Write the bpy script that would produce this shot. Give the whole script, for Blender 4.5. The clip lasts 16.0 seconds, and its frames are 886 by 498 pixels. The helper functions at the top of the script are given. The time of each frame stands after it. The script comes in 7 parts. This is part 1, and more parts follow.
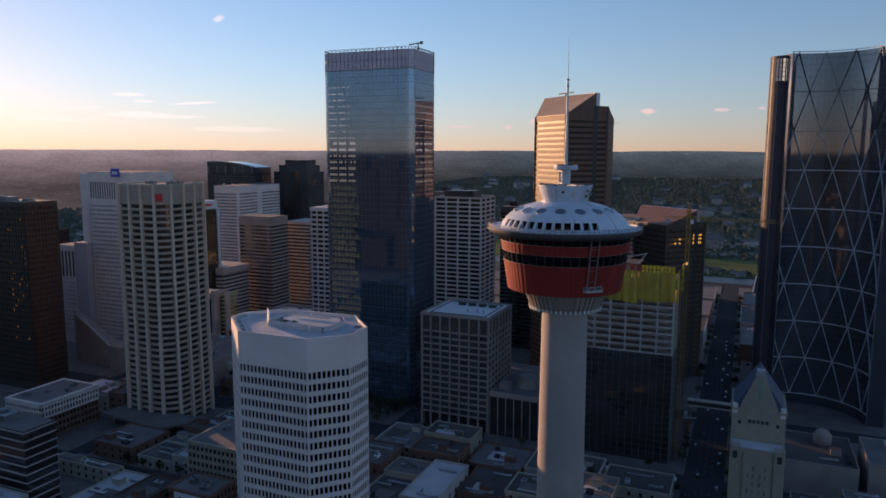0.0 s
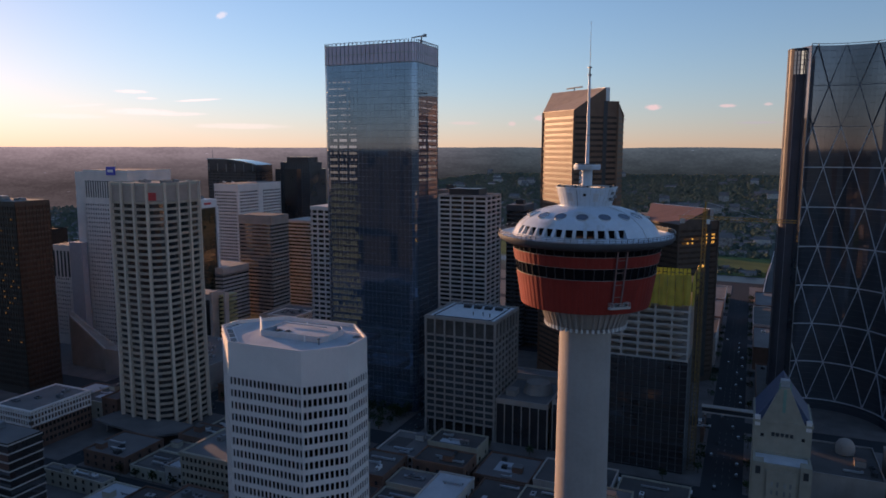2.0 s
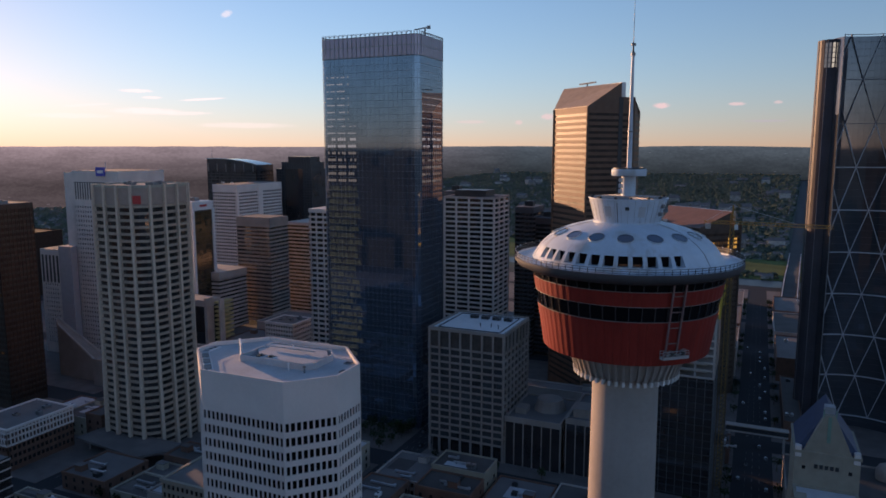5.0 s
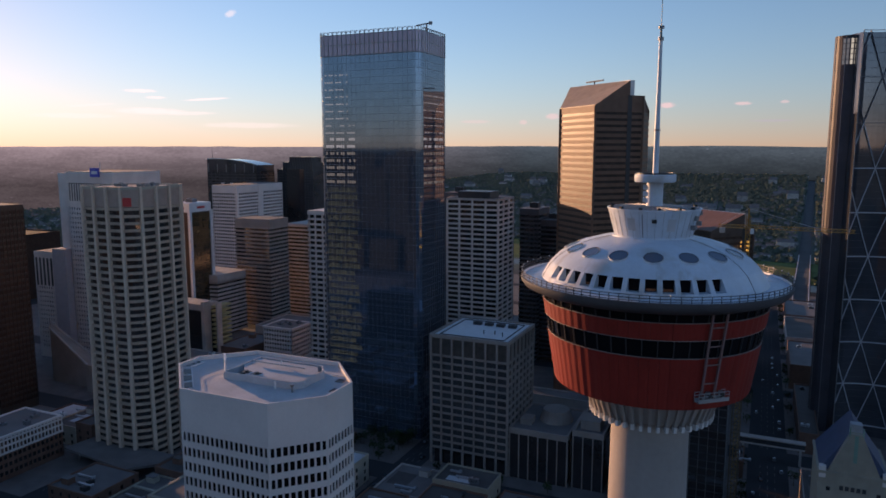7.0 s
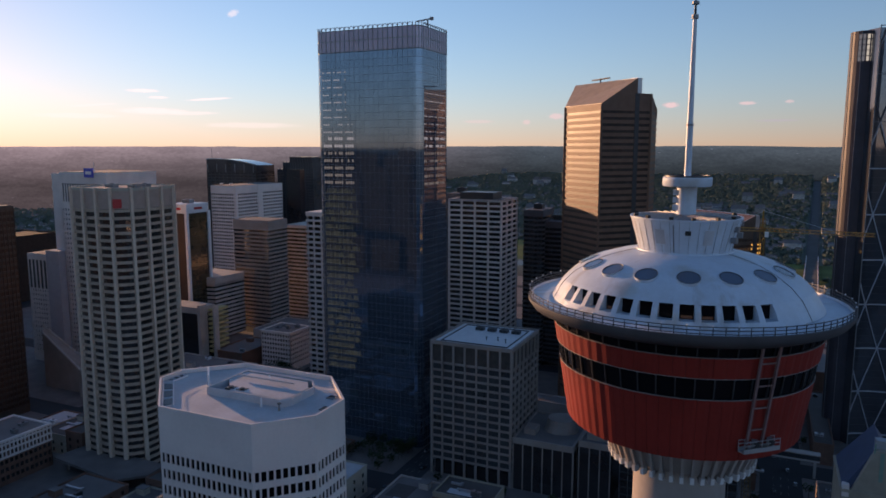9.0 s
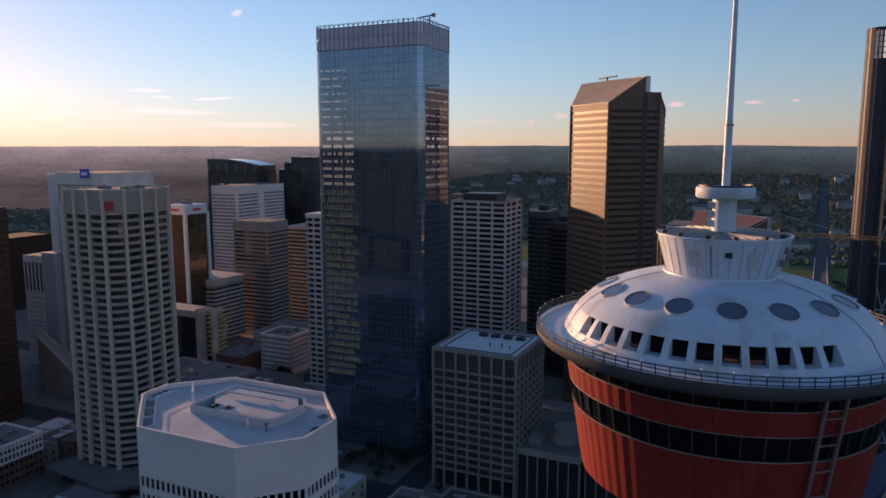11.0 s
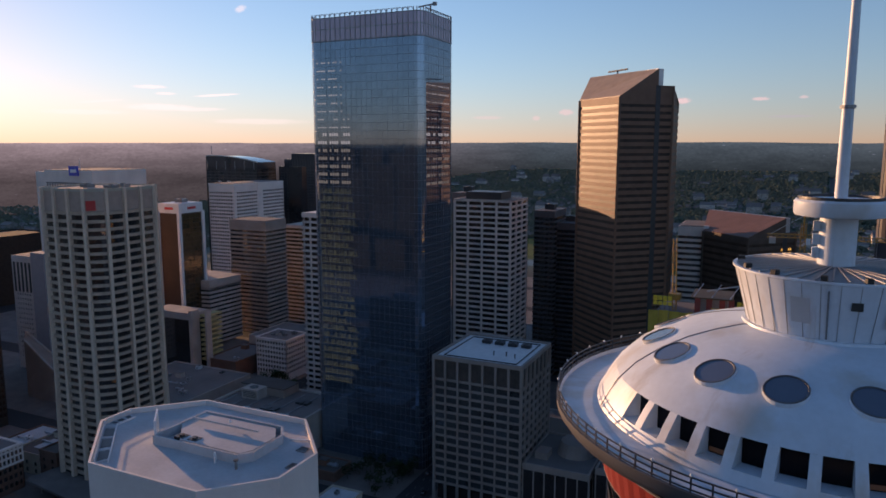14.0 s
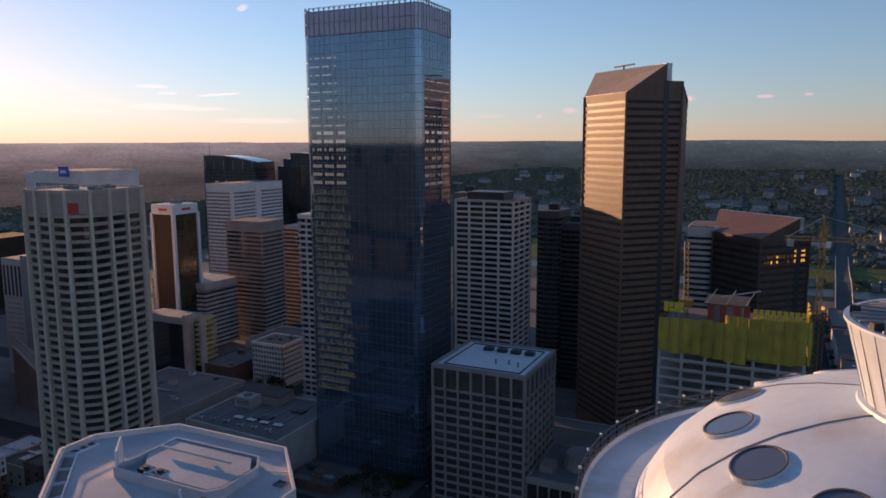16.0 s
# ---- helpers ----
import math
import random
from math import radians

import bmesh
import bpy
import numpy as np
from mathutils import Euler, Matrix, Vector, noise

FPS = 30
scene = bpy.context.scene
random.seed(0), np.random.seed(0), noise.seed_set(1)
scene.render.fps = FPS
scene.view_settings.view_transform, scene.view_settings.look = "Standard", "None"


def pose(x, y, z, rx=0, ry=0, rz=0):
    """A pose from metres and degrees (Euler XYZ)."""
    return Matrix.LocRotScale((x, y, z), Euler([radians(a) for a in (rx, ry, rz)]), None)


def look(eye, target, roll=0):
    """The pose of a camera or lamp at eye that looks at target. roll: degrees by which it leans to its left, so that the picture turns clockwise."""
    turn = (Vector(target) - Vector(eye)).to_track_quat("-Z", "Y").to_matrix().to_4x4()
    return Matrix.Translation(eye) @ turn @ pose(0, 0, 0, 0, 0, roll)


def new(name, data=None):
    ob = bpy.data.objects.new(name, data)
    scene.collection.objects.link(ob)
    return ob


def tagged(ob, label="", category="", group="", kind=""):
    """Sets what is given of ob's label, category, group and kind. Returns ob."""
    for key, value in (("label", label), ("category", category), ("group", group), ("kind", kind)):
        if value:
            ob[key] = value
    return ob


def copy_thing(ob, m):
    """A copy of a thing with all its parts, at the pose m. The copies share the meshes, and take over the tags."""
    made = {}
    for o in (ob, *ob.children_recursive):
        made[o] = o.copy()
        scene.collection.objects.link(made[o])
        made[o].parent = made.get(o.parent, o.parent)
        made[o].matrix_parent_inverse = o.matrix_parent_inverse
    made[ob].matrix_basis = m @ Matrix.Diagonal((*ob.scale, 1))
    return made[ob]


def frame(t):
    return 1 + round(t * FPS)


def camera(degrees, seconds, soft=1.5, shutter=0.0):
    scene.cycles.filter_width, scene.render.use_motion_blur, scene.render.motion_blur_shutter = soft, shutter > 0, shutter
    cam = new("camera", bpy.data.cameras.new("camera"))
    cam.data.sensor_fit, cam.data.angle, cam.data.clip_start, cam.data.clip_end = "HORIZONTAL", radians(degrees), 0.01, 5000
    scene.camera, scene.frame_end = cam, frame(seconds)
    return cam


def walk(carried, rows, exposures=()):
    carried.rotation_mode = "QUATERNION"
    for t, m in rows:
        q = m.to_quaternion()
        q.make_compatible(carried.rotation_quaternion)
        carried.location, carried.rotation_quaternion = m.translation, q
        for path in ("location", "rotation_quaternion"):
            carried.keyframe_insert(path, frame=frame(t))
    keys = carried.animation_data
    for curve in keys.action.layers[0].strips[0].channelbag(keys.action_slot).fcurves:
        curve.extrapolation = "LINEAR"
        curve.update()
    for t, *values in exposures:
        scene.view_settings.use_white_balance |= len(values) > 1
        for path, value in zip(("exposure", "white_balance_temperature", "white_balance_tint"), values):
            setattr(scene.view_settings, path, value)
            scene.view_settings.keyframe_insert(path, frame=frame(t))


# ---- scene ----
cam = camera(63.8, 16.0, 1.65)
PATH = [
    (0, (0.944, -1.894, 171.510), (0.167, -0.071, 171.244), 0.2),
    (0.5, (-0.673, 1.227, 171.490), (-1.452, 3.049, 171.222), 0.2),
    (1, (-2.297, 4.787, 171.531), (-3.079, 6.608, 171.261), 0.2),
    (1.5, (-4.052, 9.081, 171.624), (-4.836, 10.901, 171.352), 0.2),
    (2, (-6.022, 13.734, 171.693), (-6.809, 15.552, 171.418), 0.1),
    (2.5, (-8.108, 18.572, 171.638), (-8.898, 20.388, 171.361), 0.1),
    (3, (-10.172, 23.422, 171.389), (-10.964, 25.238, 171.112), 0.1),
    (3.5, (-11.978, 27.925, 171.379), (-12.773, 29.739, 171.101), 0.1),
    (4, (-13.827, 32.424, 171.524), (-14.625, 34.237, 171.246), 0),
    (6.5, (-20.794, 51.997, 172.344), (-21.605, 53.804, 172.066), 0.1),
    (7, (-22.050, 55.494, 172.195), (-22.864, 57.299, 171.917), 0),
    (7.5, (-23.332, 58.963, 171.956), (-24.149, 60.767, 171.679), 0),
    (8, (-24.526, 62.262, 171.823), (-25.345, 64.065, 171.546), 0),
    (8.5, (-25.630, 65.240, 171.938), (-26.450, 67.043, 171.660), 0.1),
    (9, (-26.699, 68.109, 172.015), (-27.521, 69.911, 171.737), 0),
    (11.5, (-31.770, 82.366, 172.516), (-32.605, 84.162, 172.235), 0),
    (12, (-32.972, 85.355, 172.523), (-33.809, 87.150, 172.239), -0),
    (12.5, (-34.166, 88.516, 172.501), (-35.005, 90.309, 172.216), -0),
    (13, (-35.428, 91.763, 172.385), (-36.268, 93.556, 172.099), -0),
    (13.5, (-36.610, 95.276, 172.346), (-37.453, 97.067, 172.059), -0.1),
    (14, (-37.847, 98.932, 172.275), (-38.691, 100.722, 171.987), -0),
    (14.5, (-39.168, 102.691, 172.219), (-40.015, 104.480, 171.930), -0.1),
    (15, (-40.411, 106.424, 172.046), (-41.259, 108.212, 171.755), -0.1),
    (15.5, (-41.564, 110.109, 172.037), (-42.415, 111.895, 171.746), -0.1),
    (16, (-42.820, 113.846, 172.097), (-43.672, 115.631, 171.806), -0.2),
]
walk(cam, [(t, look(eye, target, roll)) for t, eye, target, roll in PATH], [(0.0, 0.65, 6700, 34), (16.0, 0.65, 6700, 34)])

# ---- light ----
SUN_AZ, SUN_EL = 66.0, 5.0      # degrees left of +y, degrees up
az, el = radians(SUN_AZ), radians(SUN_EL)
SUN_DIR = Vector((-math.sin(az) * math.cos(el), math.cos(az) * math.cos(el), math.sin(el)))
world = bpy.data.worlds.new("evening_sky")
scene.world = world
world.use_nodes = True
background = world.node_tree.nodes["Background"]
background.inputs["Strength"].default_value = 0.12


def sky_layer(air, dust, ozone, gain):
    """One model sky under the same sun, tinted by gain."""
    n, l = world.node_tree.nodes, world.node_tree.links
    sky = n.new("ShaderNodeTexSky")
    sky.sky_type, sky.sun_disc = "NISHITA", False
    sky.sun_elevation, sky.sun_rotation = el, -az
    sky.air_density, sky.dust_density, sky.ozone_density, sky.altitude = air, dust, ozone, 0.0
    tint = n.new("ShaderNodeVectorMath")
    tint.operation = "MULTIPLY"
    tint.inputs[1].default_value = gain
    l.new(sky.outputs["Color"], tint.inputs[0])
    return tint.outputs[0]


# blue upper air, the warm belt along the horizon, and the dusty glow round the low sun
layers = [sky_layer(0.6, 0.0, 0.0, (0.285, 0.177, 0.525)), sky_layer(1.4, 0.0, 2.0, (0.20, 0.72, 0.785)), sky_layer(1.4, 2.5, 2.0, (0.094, 0.068, 0.004))]
for other in layers[1:]:
    both = world.node_tree.nodes.new("ShaderNodeVectorMath")
    both.operation = "ADD"
    world.node_tree.links.new(layers[0], both.inputs[0])
    world.node_tree.links.new(other, both.inputs[1])
    layers[0] = both.outputs[0]
world.node_tree.links.new(layers[0], background.inputs["Color"])
sun = new("sun", bpy.data.lights.new("sun", "SUN"))
sun.data.energy, sun.data.angle, sun.data.color = 4.0, radians(0.5), (1.0, 0.63, 0.30)
sun.matrix_world = Matrix.Translation((-900, 480, 300)) @ SUN_DIR.to_track_quat("Z", "Y").to_matrix().to_4x4()


# ---- materials ----
def mat(name, color, rough=0.7, metal=0.0, vary=0.25, scale=0.3, fine=4.0, bump=0.1, spec=0.5, ior=1.5, piece=0.0, streak=0.0):
    """A surface with variation at two scales, fine relief, rain streaks and a different tone for each piece."""
    m = bpy.data.materials.new(name)
    m.use_nodes = True
    n, l = m.node_tree.nodes, m.node_tree.links
    p = n["Principled BSDF"]
    p.inputs["Roughness"].default_value, p.inputs["Metallic"].default_value = rough, metal
    p.inputs["Specular IOR Level"].default_value, p.inputs["IOR"].default_value = spec, ior
    g = n.new("ShaderNodeNewGeometry")
    big, small = n.new("ShaderNodeTexNoise"), n.new("ShaderNodeTexNoise")
    big.inputs["Scale"].default_value, small.inputs["Scale"].default_value = scale, fine
    big.inputs["Detail"].default_value, small.inputs["Detail"].default_value = 4, 3
    for t in (big, small):
        l.new(g.outputs["Position"], t.inputs["Vector"])
    both = n.new("ShaderNodeMath")
    both.operation = "MULTIPLY_ADD"
    both.inputs[1].default_value = 0.4
    l.new(small.outputs["Fac"], both.inputs[0])
    l.new(big.outputs["Fac"], both.inputs[2])
    total = both.outputs[0]
    if streak:
        mp, run = n.new("ShaderNodeMapping"), n.new("ShaderNodeTexNoise")
        mp.inputs["Scale"].default_value = (1, 1, 0.06)
        run.inputs["Scale"].default_value = 1.2
        l.new(g.outputs["Position"], mp.inputs["Vector"])
        l.new(mp.outputs[0], run.inputs["Vector"])
        a = n.new("ShaderNodeMath")
        a.operation = "MULTIPLY_ADD"
        a.inputs[1].default_value = streak
        l.new(run.outputs["Fac"], a.inputs[0])
        l.new(total, a.inputs[2])
        total = a.outputs[0]
    if piece:
        o = n.new("ShaderNodeObjectInfo")
        s = n.new("ShaderNodeMath")
        s.operation = "ADD"
        l.new(o.outputs["Random"], s.inputs[0])
        l.new(g.outputs["Random Per Island"], s.inputs[1])
        a = n.new("ShaderNodeMath")
        a.operation = "MULTIPLY_ADD"
        a.inputs[1].default_value = piece
        l.new(s.outputs[0], a.inputs[0])
        l.new(total, a.inputs[2])
        total = a.outputs[0]
    mid = 0.7 + 0.5 * streak + piece
    r = n.new("ShaderNodeMapRange")
    r.inputs["From Min"].default_value, r.inputs["From Max"].default_value = mid - 0.35, mid + 0.35
    r.inputs["To Min"].default_value, r.inputs["To Max"].default_value = 1 - vary, 1 + vary
    r.clamp = True
    l.new(total, r.inputs["Value"])
    c = n.new("ShaderNodeVectorMath")
    c.operation = "SCALE"
    c.inputs[0].default_value = color
    l.new(r.outputs[0], c.inputs["Scale"])
    l.new(c.outputs[0], p.inputs["Base Color"])
    if bump:
        b = n.new("ShaderNodeBump")
        b.inputs["Strength"].default_value, b.inputs["Distance"].default_value = bump, 0.05
        l.new(small.outputs["Fac"], b.inputs["Height"])
        l.new(b.outputs[0], p.inputs["Normal"])
    return m


def glow(name, color, power):
    m = bpy.data.materials.new(name)
    m.use_nodes = True
    p = m.node_tree.nodes["Principled BSDF"]
    p.inputs["Base Color"].default_value, p.inputs["Roughness"].default_value = (0.03, 0.03, 0.03, 1), 0.2
    p.inputs["Emission Color"].default_value, p.inputs["Emission Strength"].default_value = (*color, 1), power
    return m


def glass(name, color, rough=0.06, metal=0.0, ior=1.9, vary=0.5, piece=0.35):
    return mat(name, color, rough, metal, vary=vary, scale=0.05, fine=0.5, bump=0.0, spec=0.8, ior=ior, piece=piece)


M = dict(
    white_paint=mat("white_painted_metal", (0.535, 0.60, 0.675), 0.45, vary=0.16, scale=0.25, fine=2.5, bump=0.04, streak=0.12),
    white_panel=mat("white_wall_panel", (0.66, 0.66, 0.67), 0.45, vary=0.12, fine=3, bump=0.05, piece=0.08, streak=0.2),
    red=mat("red_painted_cladding", (0.25, 0.025, 0.018), 0.55, vary=0.22, scale=0.3, fine=3, bump=0.05, piece=0.12, streak=0.25, spec=0.25),
    rim=mat("grey_rim_metal", (0.075, 0.075, 0.082), 0.55, vary=0.25, streak=0.2),
    shaft=mat("pale_board_marked_concrete", (0.31, 0.275, 0.26), 0.85, vary=0.16, scale=0.15, fine=1.5, bump=0.2, streak=0.3),
    concrete=mat("weathered_concrete", (0.42, 0.36, 0.325), 0.88, vary=0.25, scale=0.1, fine=2, bump=0.2, piece=0.1, streak=0.25),
    pale_stone=mat("pale_precast_stone", (0.68, 0.59, 0.545), 0.8, vary=0.16, scale=0.1, fine=2, piece=0.1, streak=0.2),
    beige=mat("sandy_precast", (0.42, 0.36, 0.285), 0.82, vary=0.2, scale=0.1, fine=2, piece=0.12, streak=0.25),
    grid_stone=mat("dull_grey_concrete", (0.30, 0.24, 0.21), 0.88, vary=0.25, scale=0.1, fine=2, bump=0.2, piece=0.12, streak=0.25),
    oct_stone=mat("near_white_cladding", (0.70, 0.62, 0.585), 0.7, vary=0.10, scale=0.08, fine=1.5, bump=0.1, piece=0.06, streak=0.15),
    granite=mat("brown_polished_granite", (0.185, 0.102, 0.068), 0.62, vary=0.2, scale=0.2, fine=3, bump=0.03, piece=0.14, spec=0.3),
    granite_roof=mat("brown_metal_roof", (0.46, 0.32, 0.20), 0.5, vary=0.2, scale=0.2, fine=2),
    grey_metal=mat("grey_metal", (0.22, 0.225, 0.235), 0.45, 0.4, vary=0.2),
    dark_metal=mat("dark_metal", (0.05, 0.05, 0.054), 0.45, 0.3, vary=0.25),
    steel=mat("galvanised_steel", (0.45, 0.46, 0.48), 0.4, 0.6, vary=0.2),
    diagrid=mat("grey_diagrid_cladding", (0.48, 0.49, 0.52), 0.55, 0.1, vary=0.12),
    glass_blue=glass("blue_curtain_glass", (0.195, 0.275, 0.375), 0.042, 0.78, 1.6, 0.16, 0.3),
    glass_dark=glass("dark_window_glass", (0.032, 0.027, 0.028), 0.06, 0.0, 1.6),
    glass_black=mat("black_ribbon_glass", (0.006, 0.006, 0.008), 0.15, vary=0.4, scale=0.05, fine=0.5, bump=0.0, spec=0.15, ior=1.4, piece=0.3),
    glass_bow=glass("black_blue_curtain_glass", (0.125, 0.13, 0.15), 0.04, 0.6, 1.65, 0.3, 0.2),
    glass_bronze=mat("bronze_window_glass", (0.06, 0.036, 0.026), 0.45, vary=0.4, scale=0.05, fine=0.5, bump=0.0, spec=0.25, piece=0.35),
    # the sunset's golden reflection is put into this glass colour
    glass_gold=glass("sunset_gold_glass", (0.07, 0.048, 0.022), 0.1, 0.2, 1.6),
    glass_teal=glass("teal_window_glass", (0.055, 0.055, 0.06), 0.06, 0.1, 1.7),
    blind=mat("drawn_window_blind", (0.20, 0.19, 0.175), 0.8, vary=0.5, piece=0.5),
    roof=mat("gravel_roof", (0.165, 0.145, 0.14), 0.95, vary=0.3, scale=0.06, fine=3, bump=0.3, piece=0.2),
    roof_pale=mat("pale_roof_membrane", (0.47, 0.47, 0.49), 0.8, vary=0.22, scale=0.12, fine=1.2, bump=0.1),
    roof_dark=mat("tar_roof", (0.09, 0.076, 0.071), 0.9, vary=0.4, scale=0.06, fine=2, bump=0.3, piece=0.3),
    brick=mat("dark_red_brick", (0.17, 0.085, 0.06), 0.9, vary=0.3, scale=0.2, fine=4, piece=0.2),
    asphalt=mat("asphalt", (0.052, 0.046, 0.046), 0.85, vary=0.35, scale=0.05, fine=2, bump=0.15),
    paving=mat("concrete_paving", (0.155, 0.13, 0.12), 0.9, vary=0.35, scale=0.1, fine=2, bump=0.15),
    paint=mat("worn_road_paint", (0.22, 0.22, 0.21), 0.8, vary=0.4, scale=1, fine=6),
    # haze put into the base colour: paler and bluer than near foliage
    far_leaf=mat("woodland_with_painted_haze", (0.16, 0.195, 0.15), 0.95, vary=0.2, scale=0.01, fine=0.2, bump=0.0, spec=0.1, piece=0.45),
    leaf=mat("dark_summer_foliage", (0.028, 0.048, 0.018), 0.9, vary=0.6, scale=0.04, fine=0.6, bump=0.0, spec=0.2, piece=0.45),
    bark=mat("grey_bark", (0.09, 0.07, 0.05), 0.95, vary=0.3),
    grass=mat("river_meadow", (0.10, 0.125, 0.035), 0.95, vary=0.5, scale=0.02, fine=0.3, bump=0.2, spec=0.2),
    water=mat("river_water", (0.04, 0.052, 0.055), 0.38, vary=0.2, scale=0.05, fine=0.6, bump=0.3, ior=1.33),
    yellow=mat("yellow_debris_netting", (0.41, 0.275, 0.035), 0.75, vary=0.3, scale=0.2, fine=2, bump=0.25, piece=0.3),
    crane=mat("yellow_crane_paint", (0.34, 0.19, 0.035), 0.5, vary=0.2),
    orange=mat("red_formwork", (0.34, 0.06, 0.045), 0.6, vary=0.3),
    blue_sign=mat("blue_sign", (0.06, 0.07, 0.45), 0.4, vary=0.05),
    red_sign=mat("red_sign", (0.55, 0.03, 0.03), 0.4, vary=0.05),
    slate_blue=mat("blue_metal_roof", (0.04, 0.065, 0.125), 0.5, vary=0.2, streak=0.2),
    verdigris=mat("green_copper", (0.16, 0.28, 0.22), 0.6, vary=0.2),
    cream=mat("cream_stone", (0.31, 0.265, 0.205), 0.8, vary=0.16, piece=0.08, streak=0.2),
    car=mat("car_paint", (0.075, 0.075, 0.08), 0.35, 0.2, vary=0.95, piece=0.9),
    black=mat("black_rubber", (0.02, 0.02, 0.02), 0.7),
    house=mat("far_house_wall", (0.34, 0.315, 0.29), 0.9, vary=0.6, piece=0.6),
    lamp_yellow=glow("yellow_site_lamp", (1.0, 0.55, 0.10), 0.5),
    glow_low=glow("dim_yellow_glow", (1.0, 0.55, 0.15), 0.05),
    lamp_cool=glow("pale_lit_room", (0.90, 0.88, 0.66), 0.35),
    lamp_faint=glow("faint_lit_room", (0.75, 0.80, 0.78), 0.10),
)


def leafy(m, share):
    """Lets some of the light through the leaves."""
    n, l = m.node_tree.nodes, m.node_tree.links
    tr, mix = n.new("ShaderNodeBsdfTranslucent"), n.new("ShaderNodeMixShader")
    mix.inputs[0].default_value = share
    p = n["Principled BSDF"]
    l.new(p.inputs["Base Color"].links[0].from_socket, tr.inputs["Color"])
    l.new(p.outputs[0], mix.inputs[1])
    l.new(tr.outputs[0], mix.inputs[2])
    l.new(mix.outputs[0], n["Material Output"].inputs["Surface"])


def stained(m, colour, low, high, scale):
    """Rusty run-off over paint, in patches of its own shape."""
    n, l = m.node_tree.nodes, m.node_tree.links
    p = n["Principled BSDF"]
    g, mp, t, r, mix = n.new("ShaderNodeNewGeometry"), n.new("ShaderNodeMapping"), n.new("ShaderNodeTexNoise"), n.new("ShaderNodeMapRange"), n.new("ShaderNodeMix")
    mp.inputs["Scale"].default_value = (scale, scale, scale * 0.5)
    t.inputs["Scale"].default_value, t.inputs["Detail"].default_value = 1.0, 6
    r.inputs["From Min"].default_value, r.inputs["From Max"].default_value, r.inputs["To Max"].default_value = low, high, 0.5
    mix.data_type = "RGBA"
    mix.inputs[7].default_value = (*colour, 1)
    l.new(g.outputs["Position"], mp.inputs["Vector"])
    l.new(mp.outputs[0], t.inputs["Vector"])
    l.new(t.outputs["Fac"], r.inputs["Value"])
    l.new(r.outputs[0], mix.inputs["Factor"])
    l.new(p.inputs["Base Color"].links[0].from_socket, mix.inputs[6])
    l.new(mix.outputs[2], p.inputs["Base Color"])


stained(M["white_paint"], (0.36, 0.27, 0.16), 0.55, 0.75, 0.3)


def runs_from(m, cx, cy, colour, low, high, share):
    """Rusty runs that spread outwards and down from an upright axis."""
    n, l = m.node_tree.nodes, m.node_tree.links
    p = n["Principled BSDF"]
    g, off, xyz, turn, ln, mul, vec, t, r, mix = (n.new("ShaderNode" + k) for k in ("NewGeometry", "VectorMath", "SeparateXYZ", "Math", "VectorMath", "Math", "CombineXYZ", "TexNoise", "MapRange", "Mix"))
    off.operation, off.inputs[1].default_value = "SUBTRACT", (cx, cy, 160)
    l.new(g.outputs["Position"], off.inputs[0])
    l.new(off.outputs[0], xyz.inputs[0])
    turn.operation, ln.operation, mul.operation = "ARCTAN2", "LENGTH", "MULTIPLY"
    l.new(xyz.outputs[0], turn.inputs[0])
    l.new(xyz.outputs[1], turn.inputs[1])
    l.new(off.outputs[0], ln.inputs[0])
    mul.inputs[1].default_value = 0.035
    l.new(ln.outputs["Value"], mul.inputs[0])
    l.new(turn.outputs[0], vec.inputs[0])
    l.new(mul.outputs[0], vec.inputs[1])
    t.inputs["Scale"].default_value, t.inputs["Detail"].default_value, t.inputs["Roughness"].default_value = 3.2, 6, 0.65
    l.new(vec.outputs[0], t.inputs["Vector"])
    r.inputs["From Min"].default_value, r.inputs["From Max"].default_value, r.inputs["To Max"].default_value = low, high, share
    l.new(t.outputs["Fac"], r.inputs["Value"])
    mix.data_type = "RGBA"
    mix.inputs[7].default_value = (*colour, 1)
    l.new(r.outputs[0], mix.inputs["Factor"])
    l.new(p.inputs["Base Color"].links[0].from_socket, mix.inputs[6])
    l.new(mix.outputs[2], p.inputs["Base Color"])


runs_from(M["white_paint"], -34.5, 147.2, (0.24, 0.165, 0.10), 0.57, 0.72, 0.55)
M["glass_bow"].node_tree.nodes["Principled BSDF"].inputs["Specular Tint"].default_value = (0.8, 0.88, 1.0, 1)
leafy(M["leaf"], 0.3)
leafy(M["far_leaf"], 0.5)


